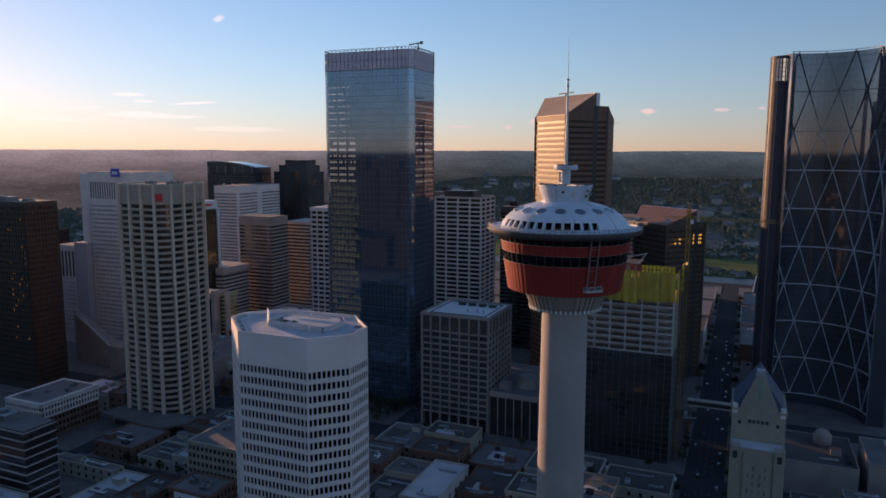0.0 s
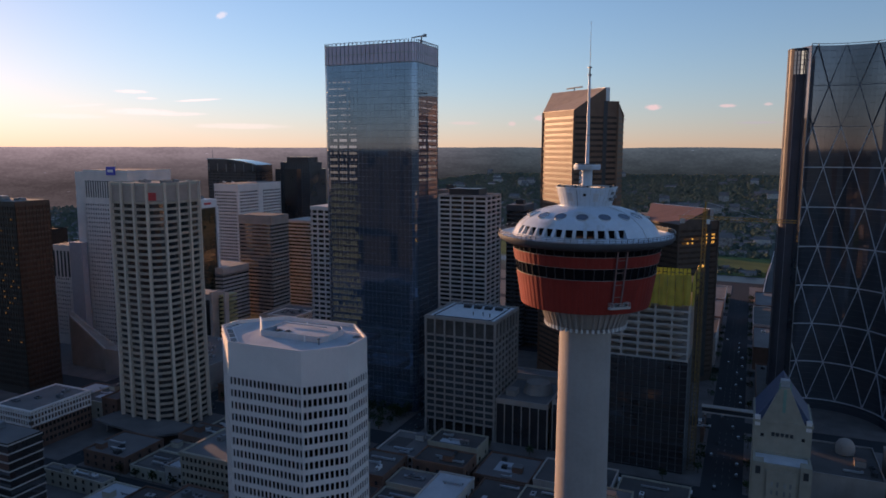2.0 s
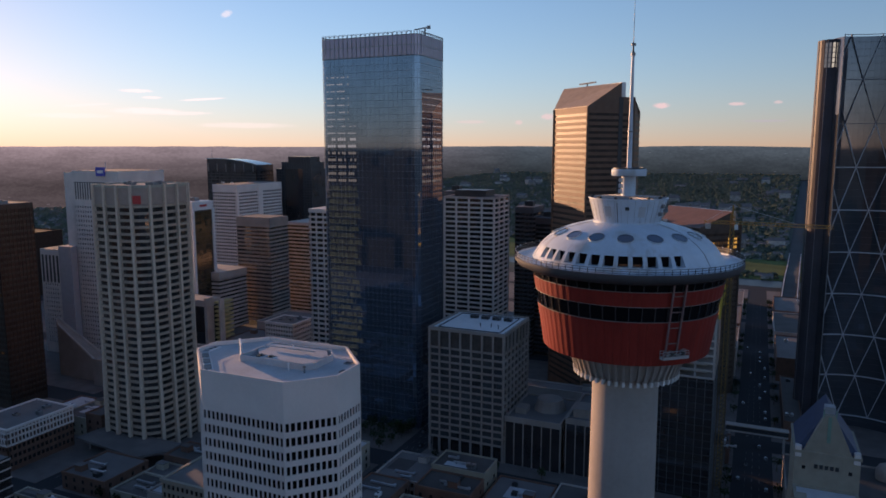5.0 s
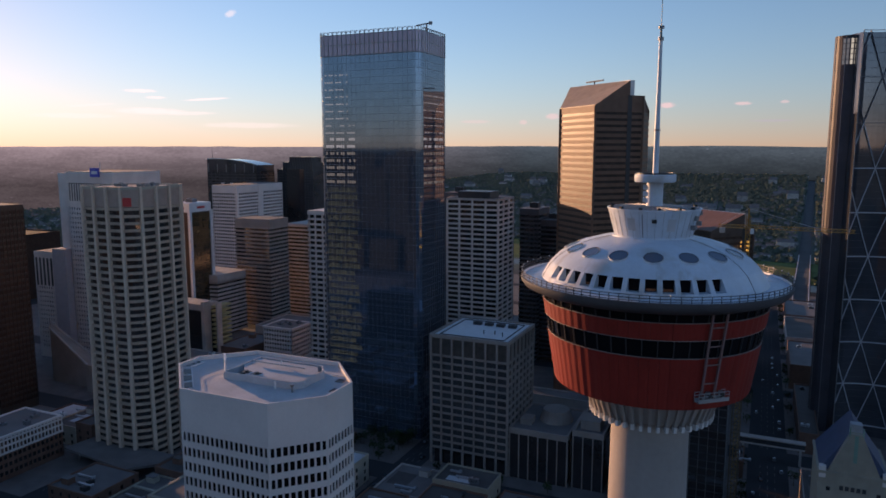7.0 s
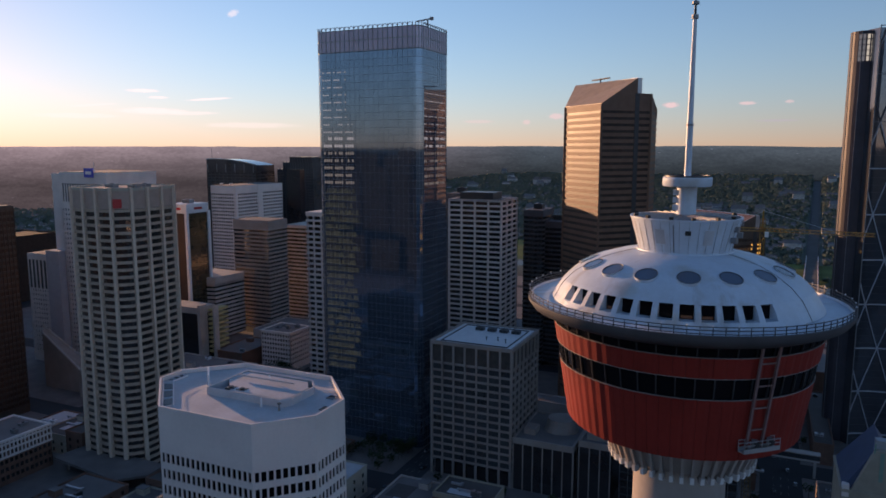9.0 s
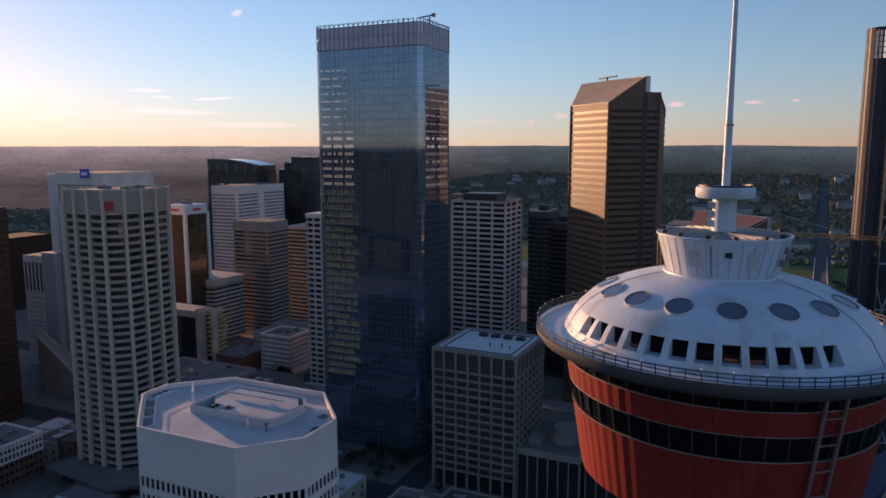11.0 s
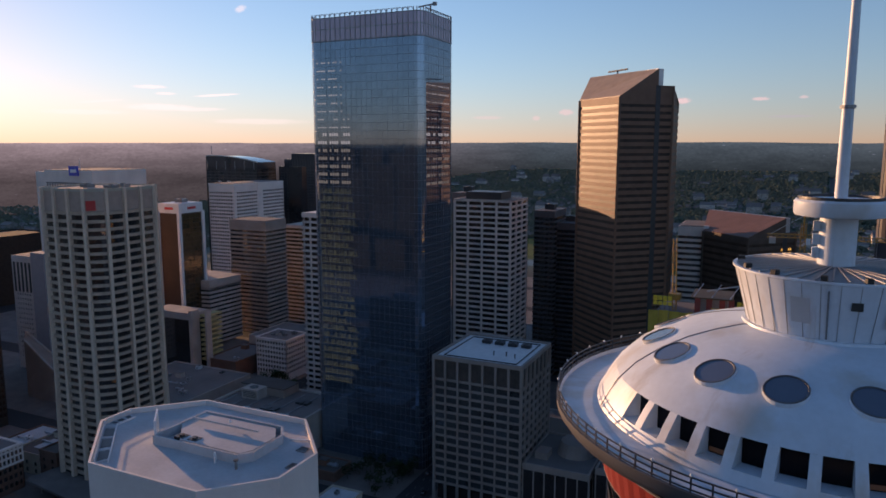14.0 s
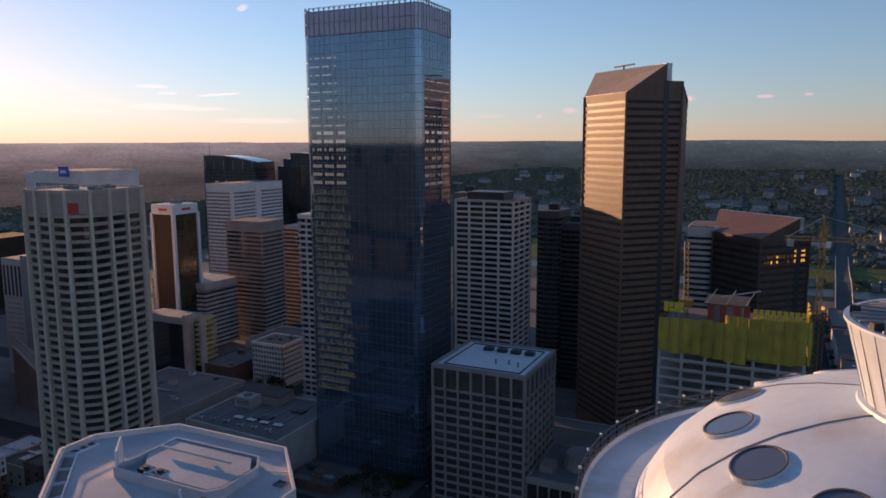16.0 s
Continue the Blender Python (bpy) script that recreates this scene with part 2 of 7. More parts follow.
# ---- building blocks ----
class Mesh:
    """Gathers faces for one mesh object."""

    def __init__(self):
        self.v, self.f = [], []

    def add(self, verts, faces):
        k = len(self.v)
        self.v += [tuple(p) for p in verts]
        self.f += [tuple(i + k for i in f) for f in faces]
        return self

    def box(self, x0, x1, y0, y1, z0, z1):
        return self.add([(x0, y0, z0), (x1, y0, z0), (x1, y1, z0), (x0, y1, z0), (x0, y0, z1), (x1, y0, z1), (x1, y1, z1), (x0, y1, z1)],
                        [(3, 2, 1, 0), (4, 5, 6, 7), (0, 1, 5, 4), (1, 2, 6, 5), (2, 3, 7, 6), (3, 0, 4, 7)])

    def bar(self, a, b, w, h=None):
        """A square bar from a to b."""
        a, b = Vector(a), Vector(b)
        d = (b - a).normalized()
        side = d.cross(Vector((0, 0, 1)))
        side = side.normalized() if side.length > 1e-4 else Vector((1, 0, 0))
        up = side.cross(d)
        s, u = side * w / 2, up * (h or w) / 2
        return self.add([a - s - u, a + s - u, a + s + u, a - s + u, b - s - u, b + s - u, b + s + u, b - s + u],
                        [(0, 1, 2, 3), (7, 6, 5, 4), (4, 5, 1, 0), (5, 6, 2, 1), (6, 7, 3, 2), (7, 4, 0, 3)])

    def prism(self, poly, z0, z1, top=True, bottom=False):
        n = len(poly)
        zz = z1 if isinstance(z1, (list, tuple)) else [z1] * n
        faces = [(i, (i + 1) % n, n + (i + 1) % n, n + i) for i in range(n)]
        if top:
            faces.append(tuple(range(n, 2 * n)))
        if bottom:
            faces.append(tuple(reversed(range(n))))
        return self.add([(x, y, z0) for x, y in poly] + [(x, y, z) for (x, y), z in zip(poly, zz)], faces)

    def ring(self, outer, inner, z0, z1):
        n = len(outer)
        v = [(x, y, z0) for x, y in outer] + [(x, y, z1) for x, y in outer] + [(x, y, z1) for x, y in inner] + [(x, y, z0) for x, y in inner]
        f = []
        for i in range(n):
            j = (i + 1) % n
            f += [(i, j, n + j, n + i), (n + i, n + j, 2 * n + j, 2 * n + i), (2 * n + i, 2 * n + j, 3 * n + j, 3 * n + i), (3 * n + i, 3 * n + j, j, i)]
        return self.add(v, f)

    def lathe(self, profile, cx, cy, steps=64, a0=0.0, a1=360.0):
        """Turns (radius, z) points round an upright axis."""
        whole = abs(a1 - a0) > 359.9
        cols = steps if whole else steps + 1
        v = []
        for i in range(cols):
            a = radians(a0 + (a1 - a0) * i / steps)
            v += [(cx + r * math.sin(a), cy - r * math.cos(a), z) for r, z in profile]
        m, f = len(profile), []
        for i in range(steps):
            j = (i + 1) % cols
            f += [(i * m + k, j * m + k, j * m + k + 1, i * m + k + 1) for k in range(m - 1)]
        return self.add(v, f)

    def tube(self, cx, cy, r, z0, z1, steps=12, r1=None):
        r1 = r if r1 is None else r1
        return self.prism_taper(cx, cy, r, r1, z0, z1, steps)

    def ribbon(self, pts, w, z0, z1):
        """A continuous upright band of width w along plan points; z0 and z1 may change along it."""
        n = len(pts)
        za, zb = (z if isinstance(z, (list, tuple)) else [z] * n for z in (z0, z1))
        v = []
        for i, p in enumerate(pts):
            a, b = Vector(pts[max(i - 1, 0)]), Vector(pts[min(i + 1, n - 1)])
            d = (b - a).normalized()
            s = Vector((-d.y, d.x)) * w / 2
            x, y = p
            v += [(x - s.x, y - s.y, za[i]), (x + s.x, y + s.y, za[i]), (x + s.x, y + s.y, zb[i]), (x - s.x, y - s.y, zb[i])]
        f = [(3, 2, 1, 0), tuple(4 * (n - 1) + k for k in range(4))]
        for i in range(n - 1):
            f += [(4 * i + k, 4 * i + (k + 1) % 4, 4 * i + 4 + (k + 1) % 4, 4 * i + 4 + k) for k in range(4)]
        return self.add(v, f)

    def prism_taper(self, cx, cy, r0, r1, z0, z1, steps):
        a = [2 * math.pi * i / steps for i in range(steps)]
        return self.add([(cx + r0 * math.cos(t), cy + r0 * math.sin(t), z0) for t in a] + [(cx + r1 * math.cos(t), cy + r1 * math.sin(t), z1) for t in a],
                        [(i, (i + 1) % steps, steps + (i + 1) % steps, steps + i) for i in range(steps)] + [tuple(range(steps, 2 * steps)), tuple(reversed(range(steps)))])

    def data(self, name, material):
        me = bpy.data.meshes.new(name)
        me.from_pydata(self.v, [], self.f)
        me.materials.append(M[material])
        me.update()
        return me


def part(name, mesh, material, parent, label="", smooth=False, kind=""):
    """One mesh object under a thing or under a part."""
    me = mesh.data(name, material) if isinstance(mesh, Mesh) else mesh
    ob = new(name, me)
    if smooth:
        me.shade_smooth()
        me.set_sharp_from_angle(angle=radians(35))
    ob.parent = parent
    return tagged(ob, label, "", "", kind)


def thing(name, label, category, group="", kind="", at=(0, 0, 0)):
    ob = new(name)
    ob.location = at
    return tagged(ob, label, category, group, kind)


def solid(name, mesh, material, label, category, kind="", group=""):
    return tagged(new(name, mesh.data(name, material)), label, category, group, kind)


def rect(x0, x1, y0, y1):
    return [(x0, y0), (x1, y0), (x1, y1), (x0, y1)]


def rounded(x0, x1, y0, y1, r, k=5):
    out = []
    for cx, cy, a in ((x1 - r, y0 + r, -90), (x1 - r, y1 - r, 0), (x0 + r, y1 - r, 90), (x0 + r, y0 + r, 180)):
        out += [(cx + r * math.cos(radians(a + 90 * i / k)), cy + r * math.sin(radians(a + 90 * i / k))) for i in range(k + 1)]
    return out


def inset(poly, d):
    """A convex plan (anticlockwise) moved in by d on every side."""
    n, out = len(poly), []
    for i in range(n):
        a, b, c = Vector(poly[i - 1]), Vector(poly[i]), Vector(poly[(i + 1) % n])
        u, w = (b - a).normalized(), (c - b).normalized()
        nu, nw = Vector((-u.y, u.x)), Vector((-w.y, w.x))
        k = nu + nw
        out.append(tuple(b + k * (d / max(0.2, 0.5 * k.length_squared))))
    return out


PANES = {}


def panes(parent, places, material, name="window", most=300, tilt=0.25):
    """Window panes (centre, along, width, height): the first ones are objects on shared meshes, the rest one joined mesh."""
    rnd = random.Random(len(places) * 7 + int(places[0][2] * 100))
    rest = Mesh()
    for k, (c, along, w, h) in enumerate(places):
        if k < most:
            key = (round(w, 2), round(h, 2), material)
            if key not in PANES:
                PANES[key] = Mesh().add([(-w / 2, 0, -h / 2), (w / 2, 0, -h / 2), (w / 2, 0, h / 2), (-w / 2, 0, h / 2), (-w / 2, 0.08, -h / 2), (w / 2, 0.08, -h / 2), (w / 2, 0.08, h / 2), (-w / 2, 0.08, h / 2)],
                                        [(0, 1, 2, 3), (5, 4, 7, 6), (4, 0, 3, 7), (1, 5, 6, 2), (3, 2, 6, 7), (4, 5, 1, 0)]).data(name, material)
            ob = new(name, PANES[key])
            ob.matrix_basis = Matrix.Translation(c) @ Matrix.Rotation(math.atan2(along[1], along[0]) + radians(rnd.gauss(0, tilt)), 4, "Z") @ Matrix.Rotation(radians(rnd.gauss(0, tilt)), 4, "X")
            ob.parent = parent
        else:
            a = Vector((along[0], along[1], 0)) * (w / 2)
            n = Vector((-along[1], along[0], 0))
            j = [n * rnd.uniform(-1, 1) * 0.004 * tilt * h for _ in range(3)]
            c = Vector(c)
            u = Vector((0, 0, h / 2))
            rest.add([c - a - u + j[0], c + a - u + j[1], c + a + u + j[2], c - a + u + j[0] + j[2] - j[1]], [(0, 1, 2, 3)])
    if rest.v:
        part("glazing", rest, material, parent, kind="stuff")


def facade(parent, poly, z0, floors, fh, sill, bay, pier, wall, pane, deep=0.45, sides=None, most=0, proud=0.12, head=0.0, tilt=0.25, pier_mat=None, band=True, core="dark_metal"):
    """Storeys on a convex plan: a dark core, a spandrel ring for each floor, piers between the bays and panes set back behind them.
    sides: which plan edges carry panes; others keep rings and piers only."""
    z1 = z0 + floors * fh
    back = inset(poly, deep + 0.25)
    part("core", Mesh().prism(back, z0, z1), core, parent)
    if band:
        inner = inset(poly, deep + 0.1)
        ring = Mesh().ring(poly, inner, -head, sill)
        me = ring.data("spandrel", wall)
        for k in range(floors + 1):
            ob = new("spandrel", me)
            ob.location.z, ob.parent = z0 + k * fh, parent
    n, spots = len(poly), []
    glassline = inset(poly, deep)
    for i in range(n):
        a, b = Vector(poly[i]), Vector(poly[(i + 1) % n])
        ln = (b - a).length
        along = (b - a) / ln
        out = Vector((along.y, -along.x))
        count = max(1, round(ln / bay))
        step = ln / count
        if pier and ln > 1.5:
            for k in range(count + 1):
                w = pier
                c = a + along * min(max(k * step, w / 2 - proud), ln - w / 2 + proud)
                p, q = c - along * w / 2, c + along * w / 2
                m = Mesh().prism([tuple(p + out * proud), tuple(q + out * proud), tuple(q - out * (deep + 0.1)), tuple(p - out * (deep + 0.1))], z0, z1 + sill - 0.02)
                part("pier", m, pier_mat or wall, parent)
        if sides is not None and i not in sides:
            continue
        ga, gb = Vector(glassline[i]), Vector(glassline[(i + 1) % n])
        for f in range(floors):
            for k in range(count):
                c = ga + (gb - ga) * ((k + 0.5) / count)
                spots.append(((c.x, c.y, z0 + f * fh + (sill + fh - head) / 2), (along.x, along.y), (gb - ga).length / count - pier * 0.9, fh - sill - head))
    if spots:
        spots.sort(key=lambda s: (-s[0][2]))
        panes(parent, spots, pane, most=most, tilt=tilt)
    return z1


def roof_deck(parent, poly, z, material="roof", wall="concrete", kerb=0.9, thick=0.4):
    inner = inset(poly, thick)
    part("roof", Mesh().prism(inner, z - 0.4, z), material, parent)
    part("parapet", Mesh().ring(poly, inner, z - 0.42, z + kerb), wall, parent)


def roof_unit(x, y, z, w, d, h, material="grey_metal", label="grey metal plant unit on a flat roof"):
    """A rooftop plant box with a louvred side and a fan on top."""
    t = thing("roof_unit", label, "roof unit", "roof plant")
    part("casing", Mesh().box(x - w / 2, x + w / 2, y - d / 2, y + d / 2, z, z + h), material, t)
    m = Mesh()
    for k in range(4):
        m.box(x - w * 0.4, x + w * 0.4, y - d / 2 - 0.06, y - d / 2 - 0.003, z + h * (0.2 + 0.17 * k), z + h * (0.27 + 0.17 * k))
    part("louvre", m, "dark_metal", t)
    part("fan", Mesh().tube(x, y, min(w, d) * 0.3, z + h, z + h + 0.35, 10), "dark_metal", t)
    return t


# ---- ground, river and distance ----
def land(x, y):
    """Height of the ground: flat downtown, a sunken river, then a slow rise to a ridge."""
    r = math.hypot(x, y)
    a = math.degrees(math.atan2(-x, y))
    if r < 1150:
        return 0.0
    k = min(1.0, (r - 1150) / 3450)
    far = 186 + 5 * noise.noise((a * 0.12, 0.3, 0)) + 2.5 * noise.noise((a * 0.6, 7.1, 0)) - 6 * max(0.0, min(1.0, (a - 28) / 20)) - 6 * max(0.0, min(1.0, (4 - a) / 10))
    return far * k ** 1.45 + 7 * noise.noise((x * 0.0022, y * 0.0022, 3)) * min(1, 3 * k) * (1 - k)


def ground_sheet():
    m = Mesh()
    rings = [0, 300, 600, 850, 1000, 1150] + [1150 + 3650 * (i / 34) ** 1.25 for i in range(1, 35)]
    steps = 240
    for i, r in enumerate(rings):
        m.v += [(r * math.cos(2 * math.pi * j / steps), r * math.sin(2 * math.pi * j / steps), land(r * math.cos(2 * math.pi * j / steps), r * math.sin(2 * math.pi * j / steps))) for j in range(steps)]
        if i:
            m.f += [((i - 1) * steps + j, i * steps + j, i * steps + (j + 1) % steps, (i - 1) * steps + (j + 1) % steps) for j in range(steps)]
    ob = solid("ground", m, "asphalt", "flat city ground rising to wooded hills at the horizon", "ground", "structure")
    mt = bpy.data.materials.new("city_and_woodland_ground")
    mt.use_nodes = True
    n, l = mt.node_tree.nodes, mt.node_tree.links
    p = n["Principled BSDF"]
    p.inputs["Roughness"].default_value, p.inputs["Specular IOR Level"].default_value = 0.95, 0.1
    g = n.new("ShaderNodeNewGeometry")
    ln = n.new("ShaderNodeVectorMath")
    ln.operation = "LENGTH"
    l.new(g.outputs["Position"], ln.inputs[0])
    woods = n.new("ShaderNodeTexNoise")
    woods.inputs["Scale"].default_value, woods.inputs["Detail"].default_value, woods.inputs["Roughness"].default_value = 0.006, 8, 0.7
    town = n.new("ShaderNodeTexVoronoi")
    town.inputs["Scale"].default_value = 0.03
    for t in (woods, town):
        l.new(g.outputs["Position"], t.inputs["Vector"])
    # far ground paled too, so its colour carries the same haze
    ramp = n.new("ShaderNodeValToRGB")
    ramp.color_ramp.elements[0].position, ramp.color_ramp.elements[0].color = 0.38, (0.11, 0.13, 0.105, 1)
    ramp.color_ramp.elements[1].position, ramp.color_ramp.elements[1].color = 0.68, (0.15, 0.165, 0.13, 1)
    l.new(woods.outputs["Fac"], ramp.inputs["Fac"])
    tone = n.new("ShaderNodeValToRGB")
    tone.color_ramp.elements[0].position, tone.color_ramp.elements[0].color = 0.0, (0.16, 0.15, 0.14, 1)
    tone.color_ramp.elements[1].position, tone.color_ramp.elements[1].color = 0.22, (0, 0, 0, 1)
    l.new(town.outputs["Distance"], tone.inputs["Fac"])
    add = n.new("ShaderNodeMix")
    add.data_type, add.blend_type = "RGBA", "ADD"
    add.inputs["Factor"].default_value = 0.5
    l.new(ramp.outputs[0], add.inputs[6])
    l.new(tone.outputs[0], add.inputs[7])
    city = n.new("ShaderNodeMapRange")
    city.inputs["From Min"].default_value, city.inputs["From Max"].default_value = 1000, 1150
    l.new(ln.outputs["Value"], city.inputs["Value"])
    mix = n.new("ShaderNodeMix")
    mix.data_type = "RGBA"
    mix.inputs[6].default_value = (0.05, 0.051, 0.055, 1)
    l.new(city.outputs[0], mix.inputs["Factor"])
    l.new(add.outputs[2], mix.inputs[7])
    l.new(mix.outputs[2], p.inputs["Base Color"])
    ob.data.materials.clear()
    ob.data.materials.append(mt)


ground_sheet()


def near_edge(a):
    """Where the hazy distance begins: nearer towards the sun."""
    k = max(0.0, min(1.0, (math.degrees(a) - 18) / 16))
    return 2800 - 900 * k * k * (3 - 2 * k)


def backdrop_hills():
    """The far country beyond the suburbs: a plain backdrop that hardly shifts along the walk, its haze put into
    emission.
    """
    m = Mesh()
    rings = [(i / 26) ** 1.1 for i in range(27)]
    steps = 150
    for i, f in enumerate(rings):
        for j in range(steps + 1):
            a = radians(-20 + 92 * j / steps)
            r = near_edge(a) + (4750 - near_edge(a)) * f
            x, y = -r * math.sin(a), r * math.cos(a)
            rough = 1.0 * noise.noise((x * 0.012, y * 0.012, 9)) + 0.8 * noise.noise((x * 0.04, y * 0.04, 2))
            m.v.append((x, y, land(x, y) + 4 + rough * (1 if 0 < i < 26 else 0) * min(1, (26 - i) / 6)))
        if i:
            k = steps + 1
            m.f += [((i - 1) * k + j, (i - 1) * k + j + 1, i * k + j + 1, i * k + j) for j in range(steps)]
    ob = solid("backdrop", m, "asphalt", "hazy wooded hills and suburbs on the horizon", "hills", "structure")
    mt = bpy.data.materials.new("distance_with_haze_glow")
    mt.use_nodes = True
    n, l = mt.node_tree.nodes, mt.node_tree.links
    p = n["Principled BSDF"]
    p.inputs["Roughness"].default_value, p.inputs["Specular IOR Level"].default_value = 1.0, 0.0
    g = n.new("ShaderNodeNewGeometry")
    ln = n.new("ShaderNodeVectorMath")
    ln.operation = "LENGTH"
    l.new(g.outputs["Position"], ln.inputs[0])
    # woods and clearings, laid out by bearing and by height over the plain
    xyz, polar, turn, drop, rise = n.new("ShaderNodeSeparateXYZ"), n.new("ShaderNodeCombineXYZ"), n.new("ShaderNodeMath"), n.new("ShaderNodeMath"), n.new("ShaderNodeMath")
    l.new(g.outputs["Position"], xyz.inputs[0])
    turn.operation, drop.operation, rise.operation = "ARCTAN2", "SUBTRACT", "DIVIDE"
    l.new(xyz.outputs[0], turn.inputs[0])
    l.new(xyz.outputs[1], turn.inputs[1])
    drop.inputs[1].default_value = 170.0
    l.new(xyz.outputs[2], drop.inputs[0])
    l.new(drop.outputs[0], rise.inputs[0])
    l.new(ln.outputs["Value"], rise.inputs[1])
    l.new(turn.outputs[0], polar.inputs[0])
    l.new(rise.outputs[0], polar.inputs[1])
    flat = n.new("ShaderNodeMapping")
    flat.inputs["Scale"].default_value = (1, 5, 1)
    l.new(polar.outputs[0], flat.inputs["Vector"])
    wide, fine = n.new("ShaderNodeTexNoise"), n.new("ShaderNodeTexNoise")
    wide.inputs["Scale"].default_value, wide.inputs["Detail"].default_value, wide.inputs["Roughness"].default_value = 16, 4, 0.6
    fine.inputs["Scale"].default_value, fine.inputs["Detail"].default_value, fine.inputs["Roughness"].default_value = 190, 4, 0.75
    l.new(flat.outputs[0], wide.inputs["Vector"])
    stretch = n.new("ShaderNodeMapping")
    stretch.inputs["Scale"].default_value = (1, 1.8, 1)
    l.new(polar.outputs[0], stretch.inputs["Vector"])
    l.new(stretch.outputs[0], fine.inputs["Vector"])
    mx = n.new("ShaderNodeMath")
    mx.operation = "MULTIPLY_ADD"
    mx.inputs[1].default_value = 0.8
    sb = n.new("ShaderNodeMath")
    sb.operation = "SUBTRACT"
    sb.inputs[1].default_value = 0.5
    l.new(fine.outputs["Fac"], sb.inputs[0])
    l.new(sb.outputs[0], mx.inputs[0])
    l.new(wide.outputs["Fac"], mx.inputs[2])
    ramp = n.new("ShaderNodeValToRGB")
    ramp.color_ramp.elements[0].position, ramp.color_ramp.elements[0].color = 0.38, (0.006, 0.010, 0.006, 1)
    ramp.color_ramp.elements[1].position, ramp.color_ramp.elements[1].color = 0.66, (0.020, 0.026, 0.014, 1)
    l.new(mx.outputs[0], ramp.inputs["Fac"])
    # far roofs and bright walls scattered in the settled parts
    spot, bright = n.new("ShaderNodeTexVoronoi"), n.new("ShaderNodeMapRange")
    spot.inputs["Scale"].default_value = 80
    l.new(flat.outputs[0], spot.inputs["Vector"])
    bright.inputs["From Min"].default_value, bright.inputs["From Max"].default_value = 0.2, 0.06
    l.new(spot.outputs["Distance"], bright.inputs["Value"])
    pick, keep, settled, roofs = n.new("ShaderNodeSeparateColor"), n.new("ShaderNodeMapRange"), n.new("ShaderNodeMapRange"), n.new("ShaderNodeMath")
    l.new(spot.outputs["Color"], pick.inputs[0])
    keep.inputs["From Min"].default_value, keep.inputs["From Max"].default_value = 0.55, 1.0
    l.new(pick.outputs[0], keep.inputs["Value"])
    settled.inputs["From Min"].default_value, settled.inputs["From Max"].default_value = 0.50, 0.62
    l.new(wide.outputs["Fac"], settled.inputs["Value"])
    roofs.operation = "MULTIPLY"
    l.new(keep.outputs[0], roofs.inputs[0])
    l.new(bright.outputs[0], roofs.inputs[1])
    houses = n.new("ShaderNodeMath")
    houses.operation = "MULTIPLY"
    l.new(roofs.outputs[0], houses.inputs[0])
    l.new(settled.outputs[0], houses.inputs[1])
    pale = n.new("ShaderNodeMix")
    pale.data_type = "RGBA"
    pale.inputs[7].default_value = (0.5, 0.47, 0.44, 1)
    l.new(houses.outputs[0], pale.inputs["Factor"])
    l.new(ramp.outputs[0], pale.inputs[6])
    l.new(pale.outputs[2], p.inputs["Base Color"])
    # haze put into the hills' emission: stronger towards the low sun and with distance
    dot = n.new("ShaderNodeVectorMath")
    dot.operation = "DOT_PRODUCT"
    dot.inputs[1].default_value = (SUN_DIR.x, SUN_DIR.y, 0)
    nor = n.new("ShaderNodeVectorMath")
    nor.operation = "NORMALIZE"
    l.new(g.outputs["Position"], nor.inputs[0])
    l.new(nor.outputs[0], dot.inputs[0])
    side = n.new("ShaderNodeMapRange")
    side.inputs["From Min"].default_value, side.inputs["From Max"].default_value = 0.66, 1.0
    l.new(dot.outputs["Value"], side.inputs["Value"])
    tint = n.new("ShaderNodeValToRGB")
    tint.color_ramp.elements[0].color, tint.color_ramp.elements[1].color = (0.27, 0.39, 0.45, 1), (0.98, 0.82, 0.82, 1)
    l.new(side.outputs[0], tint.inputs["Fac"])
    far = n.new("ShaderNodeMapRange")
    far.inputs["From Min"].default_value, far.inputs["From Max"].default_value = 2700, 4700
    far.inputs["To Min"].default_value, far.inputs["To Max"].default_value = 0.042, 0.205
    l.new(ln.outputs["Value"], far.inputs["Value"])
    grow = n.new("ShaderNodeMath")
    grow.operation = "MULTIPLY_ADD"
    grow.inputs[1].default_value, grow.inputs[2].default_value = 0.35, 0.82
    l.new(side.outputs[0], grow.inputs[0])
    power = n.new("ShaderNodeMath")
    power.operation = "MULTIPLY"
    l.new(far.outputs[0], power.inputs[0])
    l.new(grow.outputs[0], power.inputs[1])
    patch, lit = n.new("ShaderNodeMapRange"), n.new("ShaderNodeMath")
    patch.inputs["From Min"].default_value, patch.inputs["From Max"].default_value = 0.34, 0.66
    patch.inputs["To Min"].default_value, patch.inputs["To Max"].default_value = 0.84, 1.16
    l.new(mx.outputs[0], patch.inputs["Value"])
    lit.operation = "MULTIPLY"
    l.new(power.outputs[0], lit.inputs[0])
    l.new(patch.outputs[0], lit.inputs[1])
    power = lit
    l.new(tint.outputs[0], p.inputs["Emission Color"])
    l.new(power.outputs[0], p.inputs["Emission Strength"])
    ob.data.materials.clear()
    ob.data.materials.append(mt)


backdrop_hills()


CLOUD_TONES = ((1.0, 0.92, 0.82), (0.78, 0.60, 0.55), (0.42, 0.41, 0.46))


